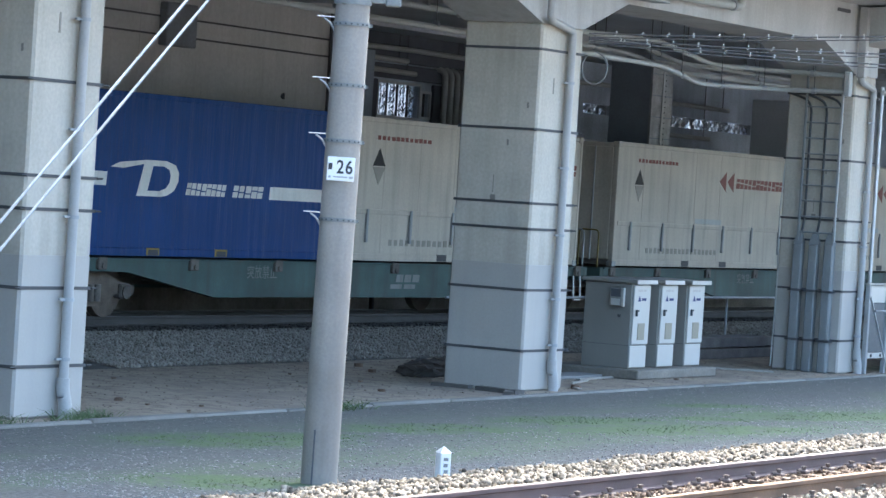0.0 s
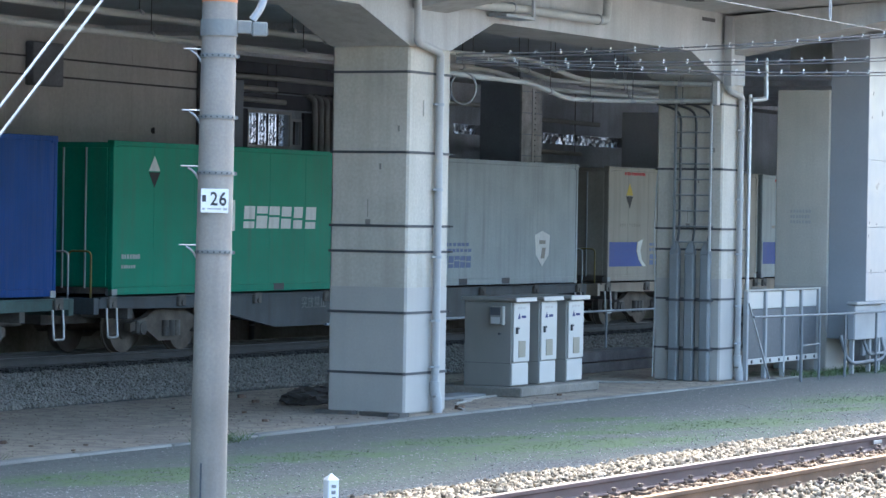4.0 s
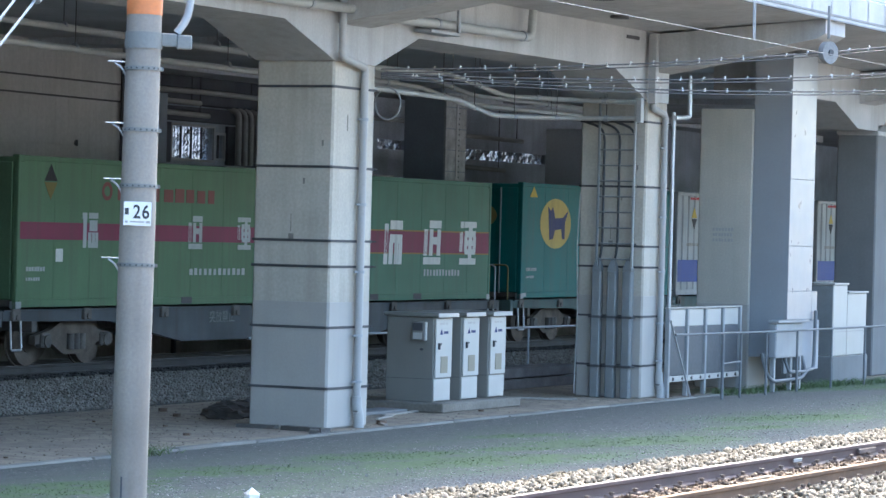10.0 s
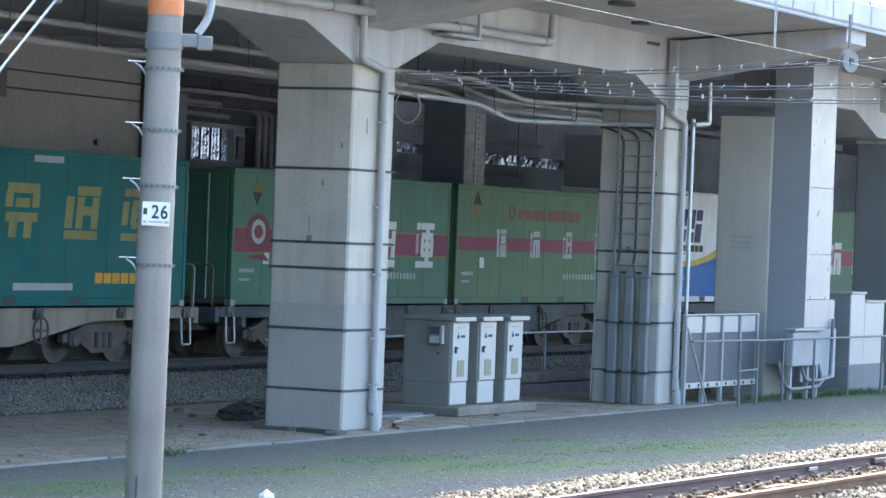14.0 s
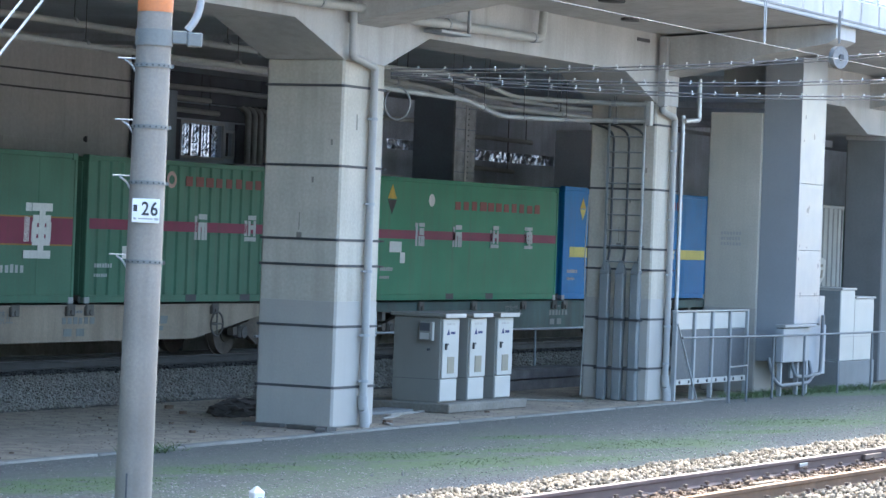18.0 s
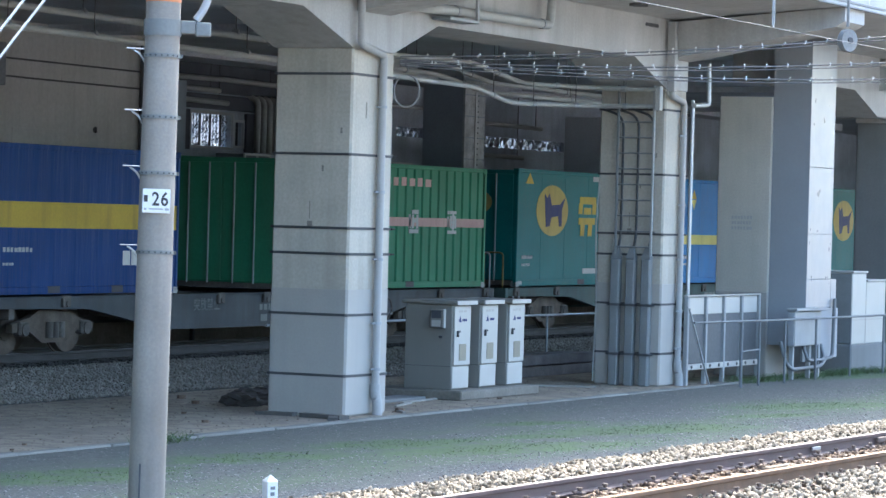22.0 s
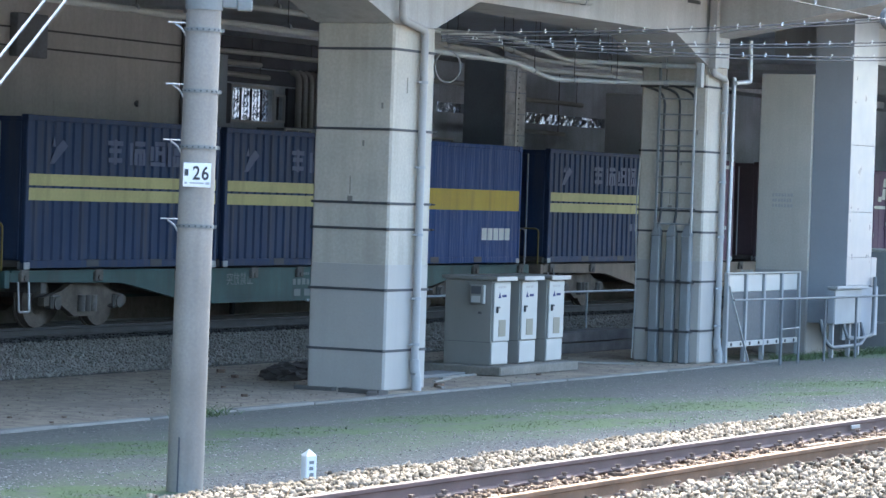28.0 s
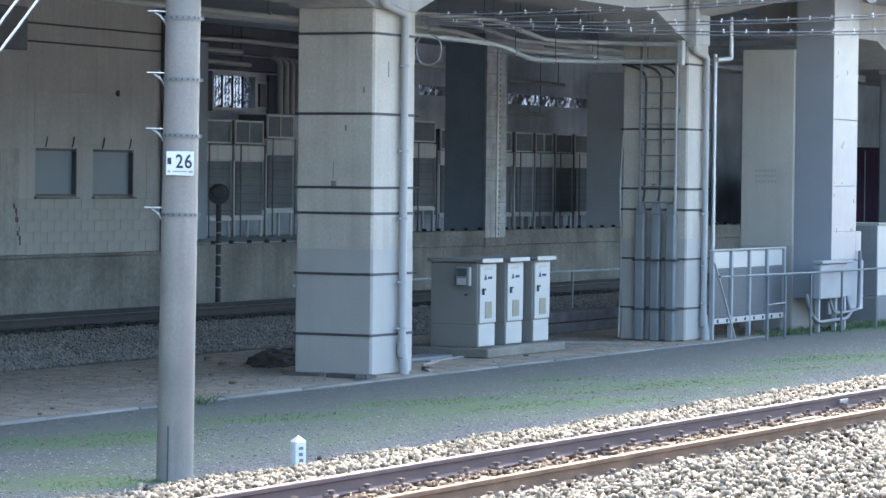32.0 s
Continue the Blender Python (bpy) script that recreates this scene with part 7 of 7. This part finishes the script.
for k in range(26):
    x, y = rng.uniform(29, 49), rng.uniform(20.0, 24.5)
    s = rng.uniform(0.03, 0.1)
    st = M()
    pts = [(rng.uniform(-1, 1), rng.uniform(-0.8, 0.8)) for _ in range(1)]
    st.prism([(s * math.cos(a) * rng.uniform(0.7, 1.2), s * math.sin(a) * rng.uniform(0.5, 1)) for a in np.linspace(0, 5.4, 6)], 2, 0, s * 0.6)
    thing("loose_stone", "loose dusty stone on the bare earth", "stone", at=(x, y, GZ), group="loose stones", m=st, mat=SLEEPER)

# ---------------------------------------------------------------- the pole and its wires
TO_EYE = Vector((-0.858, -0.515, 0)).normalized()
SIDE = Vector((-0.515, 0.858, 0))  # to the pole's left as seen from the platform
face = Matrix((( -SIDE.x, -TO_EYE.x, 0, 0), (-SIDE.y, -TO_EYE.y, 0, 0), (0, 0, 1, 0), (0, 0, 0, 1)))
pole = thing("concrete_pole", "grey spun-concrete overhead line pole with number plate", "pole", at=Matrix.Translation((24.80, 14.9, GZ)) @ Matrix.Rotation(radians(1.0), 4, "Y") @ face)
part("shaft", M().cyl((0, 0, -0.1), (0, 0, 9.5), 0.168, 0.148, n=40), POLE_CONC, pole)
R0 = 0.165
for z in (2.42, 3.14, 3.65, 4.21):
    part("clamp_band", M().cyl((0, 0, z - 0.018), (0, 0, z + 0.018), R0 + 0.008, n=40).box(R0 - 0.01, R0 + 0.028, -0.025, 0.025, z - 0.015, z + 0.015), FITTING, pole)
    for k in range(8):
        a = math.pi * (1.1 + 0.1 * k)
        part("band_stud", M().cyl((math.cos(a) * (R0 + 0.006), math.sin(a) * (R0 + 0.006), z), (math.cos(a) * (R0 + 0.014), math.sin(a) * (R0 + 0.014), z), 0.009, n=6), BAND_DARK, pole)
    za = z + 0.06
    part("step_iron", M().box(-R0 - 0.155, -R0 + 0.03, -0.02, 0.02, za - 0.0055, za + 0.0055, 0.003), GALV, pole, "pale steel step iron")
    part("step_brace", M().bent([(-R0 - 0.09, 0, za - 0.012), (-R0 - 0.03, 0, za - 0.05), (-R0 + 0.012, 0, za - 0.12)], 0.010, 0.03, 6), GALV, pole)
part("orange_band", M().cyl((0, 0, 4.70), (0, 0, 4.84), 0.163, n=40), ORANGE, pole, "orange warning band")
part("collar", M().cyl((0, 0, 4.39), (0, 0, 4.54), 0.172, n=40), FITTING, pole)
arm = part("bracket_arm", M().box(0.16, 0.30, -0.05, 0.05, 4.42, 4.54, 0.01).box(0.30, 0.44, -0.06, 0.06, 4.40, 4.53, 0.012), FITTING, pole, "bolted steel bracket arm")
part("strut", M().bent([(0.30, 0, 4.55), (0.39, 0, 4.68), (0.47, 0, 5.25)], 0.036, 0.1, 10), GALV_DULL, pole)
plate = part("number_plate", M().prism([(0.178 * math.sin(a), -0.178 * math.cos(a)) for a in np.linspace(-0.80, 0.72, 14)] + [(0.172 * math.sin(a), -0.172 * math.cos(a)) for a in np.linspace(0.72, -0.80, 14)], 2, 2.775, 2.995), WHITE, pole, "white enamel number plate")
fl = M().prism([(-0.128, -0.176), (0.122, -0.176), (0.122, -0.182), (-0.128, -0.182)], 2, 2.78, 2.99)
part("plate_face", fl, WHITE, plate)
for digit, dx in (("2", -0.045), ("6", 0.035)):
    lettering("digit", digit, 0.172, INK, plate, pose(dx, -0.1845, 2.845, 90, 0, 0) @ Matrix.Diagonal((0.82, 1, 1, 1)), "black numeral on the plate", 0.003)
part("small_character", M().box(-0.118, -0.082, -0.186, -0.1825, 2.875, 2.935), INK, plate)
part("small_writing", M().box(-0.115, -0.09, -0.186, -0.1825, 2.80, 2.82).box(-0.07, 0.06, -0.186, -0.1825, 2.805, 2.818).box(0.075, 0.112, -0.186, -0.1825, 2.80, 2.822), PVC_GREY, plate)
part("slot", M().box(-0.075, -0.06, -0.165, -0.15, 0.0, 0.5), BLACK, pole, "dark slit at the pole foot")

for k, dz in ((0, 0.0), (1, -0.19)):
    g = thing("guy_wire", "thick bright steel guy wire slanting from the pole", "wire", at=(22.16 + 0.1 * k, 14.9, 3.86 + dz * 0.8), group="guy wires")
    part("rope", M().tube([(-5.2, 0, -4.17), (0, 0, 0), (2.6, 0, 2.09)], 0.012, 8), GALV_DULL, g)
    if k:
        part("strain_insulator", M().cyl((0.8, 0, 0.643), (0.95, 0, 0.763), 0.05, n=12), GALV_DULL, g)

cat_wire = thing("catenary_wire", "thin bright overhead wires with hangers above the near track", "wire", at=(0, 12.0, 4.66))
part("contact_wire", M().tube([(8, 0, 0.05), (22, 0, 0.0), (40, 0, 0.0), (70, 0, 0.0)], 0.0038, 6), RAILING_GREY, cat_wire)
part("upper_wire", M().tube([(8, 0, 0.86), (22, 0, 0.79), (36, 0, 0.76), (70, 0, 0.81)], 0.004, 6), RAILING_GREY, cat_wire)
for hx in (25.5, 33.1, 41.0):
    part("dropper", M().bent([(hx, 0, 0.76), (hx + 0.005, 0, 0.03), (hx + 0.03, 0, -0.01), (hx + 0.055, 0, 0.03), (hx + 0.06, 0, 0.76)], 0.0065, 0.03, 6), GALV_DULL, cat_wire)
mast = thing("concrete_pole", "plain grey overhead line pole farther along", "pole", at=(70.0, 14.6, GZ))
part("shaft", M().cyl((0, 0, -0.1), (0, 0, 9.5), 0.168, 0.148, n=24), POLE_CONC, mast)
part("bracket_arm", M().cyl((0, 0.1, 5.82), (0, -2.75, 5.82), 0.035, n=10).cyl((0, -2.6, 5.82), (0, -2.6, 5.0), 0.02, n=8), GALV_DULL, mast)
CLIP = M().box(-0.012, 0.012, -0.012, 0.012, -0.05, 0.05, 0.004).box(-0.02, 0.035, -0.012, 0.012, 0.03, 0.055, 0.004).box(-0.035, 0.01, -0.012, 0.012, -0.06, -0.035, 0.004).mesh("wire_clip", PORCELAIN)
rng = random.Random(5)
for z0, z1, s in ((4.74, 5.69, 0.0), (4.68, 5.26, 0.2), (4.66, 4.99, 0.3)):
    a, b = Vector((40.3, 20.2, z0)), Vector((51.6, 15.24, z1 + (z1 - z0) * 0.19))
    w = thing("span_wire", "dark span wire strung with pale plastic clips", "wire", at=a, group="span wires")
    sag = [a.lerp(b, t) - a + Vector((0, 0, -0.12 * 4 * t * (1 - t))) for t in np.linspace(0, 1, 13)]
    part("strand", M().tube(sag, 0.011, 6), WIRE_DARK, w)
    part("strand", M().tube([p + Vector((0, 0, -0.05)) for p in sag], 0.008, 6), WIRE_DARK, w)
    n = 25
    for i in range(1, n):
        t = (i + s) / n
        p = (b - a) * t + Vector((0, 0, -0.12 * 4 * t * (1 - t)))
        part("wire_clip", CLIP, PORCELAIN, w, at=pose(p.x, p.y, p.z + 0.01, rng.uniform(-25, 25), rng.uniform(-25, 25), -30) @ Matrix.Scale(0.64, 4))
PULLEY_GREY = surf("weathered_pulley_iron", (0.21, 0.21, 0.207), 0.85, var=0.2, spec=0.2)
pul = thing("tension_pulley", "grey round tension pulley hung at the deck edge", "pulley", at=(48.5, 16.3, 5.48))
part("disc", M().cyl((-0.02, -0.046, 0), (0.02, 0.046, 0), 0.18, n=30), PULLEY_GREY, pul)
part("hub", M().cyl((-0.03, -0.07, 0), (0.03, 0.07, 0), 0.05, n=16), BAND_DARK, pul)
part("strap", M().box(-0.015, 0.015, -0.02, 0.02, 0.22, 0.75), PULLEY_GREY, pul)

stake = thing("marker_post", "short white marker post with pointed top and black marks", "marker", at=Matrix.Translation((26.5, 14.55, GZ)) @ Matrix.Rotation(radians(-30), 4, "Z"))
part("post", M().box(-0.06, 0.06, -0.05, 0.05, -0.05, 0.25, 0.008), WHITE, stake)
part("cap", M().add([(-0.062, -0.052, 0.25), (0.062, -0.052, 0.25), (0.062, 0.052, 0.25), (-0.062, 0.052, 0.25), (0, 0, 0.31)], [(0, 1, 4), (1, 2, 4), (2, 3, 4), (3, 0, 4), (3, 2, 1, 0)]), WHITE, stake)
part("mark", M().box(-0.025, 0.025, -0.054, -0.0515, 0.17, 0.2).box(-0.025, 0.02, -0.054, -0.0515, 0.11, 0.145).box(-0.02, 0.025, -0.054, -0.0515, 0.05, 0.085), GUARD_GREY, stake)


# ---------------------------------------------------------------- grass
def tufts(name, label, count, place, height, seed, wide=0.006, flat_lie=1.0, sink=-0.005):
    rng = np.random.default_rng(seed)
    xy = place(rng, count)
    count = len(xy)
    a = rng.uniform(0, 2 * np.pi, count)
    h = height * rng.uniform(0.5, 1.3, count)
    w = wide * rng.uniform(0.7, 1.4, count)
    lean = rng.uniform(0.8, 2.4, count) * h * flat_lie
    la = rng.uniform(0, 2 * np.pi, count)
    base = np.stack([xy[:, 0], xy[:, 1], np.full(count, GZ + sink)], 1)
    d = np.stack([np.cos(a) * w, np.sin(a) * w, 0 * a], 1)
    mid = base + np.stack([np.cos(la) * lean * 0.35, np.sin(la) * lean * 0.35, h * 0.6], 1)
    tip = base + np.stack([np.cos(la) * lean, np.sin(la) * lean, h], 1)
    v = np.stack([base - d, base + d, mid + d * 0.7, mid - d * 0.7, tip], 1).reshape(-1, 3)
    k = (np.arange(count) * 5)[:, None]
    faces = [tuple(q) for q in (k + np.array([0, 1, 2, 3])).tolist()] + [tuple(q) for q in (k + np.array([3, 2, 4])).tolist()]
    me = bpy.data.meshes.new(name)
    me.from_pydata(v.tolist(), [], faces)
    me.materials.append(GRASS)
    return tagged(new(name, me), label, "grass", kind="stuff")


def lawn(rng, n):
    x = 22 + 42 * rng.uniform(0, 1, n) ** 1.3
    y = rng.uniform(15.0, 19.3, n)
    keep = []
    for a, b in zip(x, y):
        f = noise.noise(Vector((a * 0.22, b * 2.0, 2.0))) + 0.35 * noise.noise(Vector((a * 2.0, b * 3.6, 0)))
        inside = min(((a - u) / p) ** 2 + ((b - v + 0.3 * (a - u)) / q) ** 2 for u, v, p, q in PATCHES)
        keep.append(0.7 * f + rng.normal(0, 0.16) > -0.30 + 0.42 * inside)
    return np.stack([x, y], 1)[np.array(keep)]


tufts("grass_patches", "short trackside grass in broken patches on the gravel", 40000, lawn, 0.017, 7, 0.005, 0.8, -0.002)


def kerb_weeds(rng, n):
    spots = [(28.3, 20.0), (33.0, 19.6), (53.5, 19.75), (55.5, 19.7), (57.5, 19.6), (59.0, 19.5), (26.4, 20.0), (30.5, 22.5), (61, 19.2), (54.4, 19.65), (56.5, 19.55), (58.2, 19.5), (60.0, 19.3), (62.3, 19.1), (63.5, 19.0)]
    c = np.array(spots)[rng.integers(0, len(spots), n)]
    return c + rng.normal(0, 0.17, (n, 2)) * np.array([1.6, 0.6])


def bare(xy):
    """Keeps the places off the turf."""
    x, y = xy[:, 0], xy[:, 1]
    near = np.min([((x - u) / p) ** 2 + ((y - v + 0.3 * (x - u)) / q) ** 2 for u, v, p, q in PATCHES], axis=0)
    return xy[near > 1.1]


def yard(rng, n):
    return bare(np.stack([22 + 40 * rng.uniform(0, 1, n) ** 1.4, rng.uniform(14.6, 19.6, n)], 1))


def floor_dirt(rng, n):
    return np.stack([26 + 34 * rng.uniform(0, 1, n) ** 1.2, rng.uniform(19.95, 25.2, n)], 1)


stones("yard_gravel", "fine grey gravel strewn over the yard", 10000, yard, 0.011, YARD_GRIT, lambda x, y: 0 * x + GZ, 11, 0.45)


def spill_strip(rng, n):
    return bare(np.stack([22 + 40 * rng.uniform(0, 1, n) ** 1.4, 14.5 + 3.2 * rng.uniform(0, 1, n) ** 1.1], 1))


stones("spilt_ballast", "dull blue-grey stones spilt beside the ballast", 9000, spill_strip, 0.017, SPILT_STONE, lambda x, y: 0 * x + GZ, 13, 0.45)
stones("earth_clods", "small stones and clods on the bare earth", 4500, floor_dirt, 0.016, CLOD, lambda x, y: 0 * x + GZ, 12, 0.5)

tufts("kerb_weeds", "weeds sprouting along the kerb and fence", 2800, kerb_weeds, 0.13, 8)

GRIME_EARTH = surf("earthy_dark_concrete", (0.10, 0.092, 0.082), 0.95, var=0.25, fine=25, bump=0.2)
LATH = surf("grey_weathered_lath", (0.27, 0.25, 0.22), 0.9, var=0.2, fine=30, bump=0.1)
# boards, broken kerb pieces and twigs left on the earth about the second column
for x, y, ln, w, h, turn, mat, lab in (
        (38.62, 20.4, 0.75, 0.2, 0.06, 80, GRIME_EARTH, "dark grimy broken kerb piece by the column foot"),
        (38.7, 21.2, 0.6, 0.16, 0.05, 96, GRIME_EARTH, "dark grimy broken kerb piece by the column foot"),
        (38.35, 20.1, 0.4, 0.14, 0.05, 25, GRIME_EARTH, "chipped concrete lump beside the kerb")):
    ch = M().prism([(-ln / 2, -w / 2), (ln / 2, -w * 0.4), (ln * 0.46, w / 2), (-ln * 0.1, w * 0.42), (-ln * 0.48, w * 0.5)], 2, 0, h)
    thing("concrete_lump", lab, "rubble", at=pose(x, y, GZ, 0, 0, turn), group="rubble", m=ch, mat=mat)
for x, y, ln, w, turn in ((43.4, 21.25, 1.5, 0.07, 4), (42.2, 20.95, 0.9, 0.05, 12), (40.7, 20.25, 0.5, 0.06, 40), (49.2, 21.4, 1.1, 0.1, -60)):
    thing("loose_lath", "pale weathered lath lying on the bare earth", "lath", at=pose(x, y, GZ, 0, 0, turn), group="laths", m=M().box(-ln / 2, ln / 2, -w / 2, w / 2, 0, 0.03, 0.006), mat=LATH)


def datum(t):
    """Where the front of the first whole wagon's load stands at t seconds: the train rolls on at 17 m/s."""
    ts, off = (0, 1, 2, 5, 14, 19, 25, 32), (1.22, 1.08, 1.08, 0.5, 0.5, 0.05, 0.03, 0.14)
    return 56.18 + 16.94 * t + float(np.interp(t, ts, off))


def motions():
    for ob, back, y, z in MOVING:
        walk(ob, [(t, pose(datum(t) - back, y, z)) for t in (0, 1, 2, 3.5, 5, 8, 11, 14, 16.5, 19, 25, 32)])


motions()
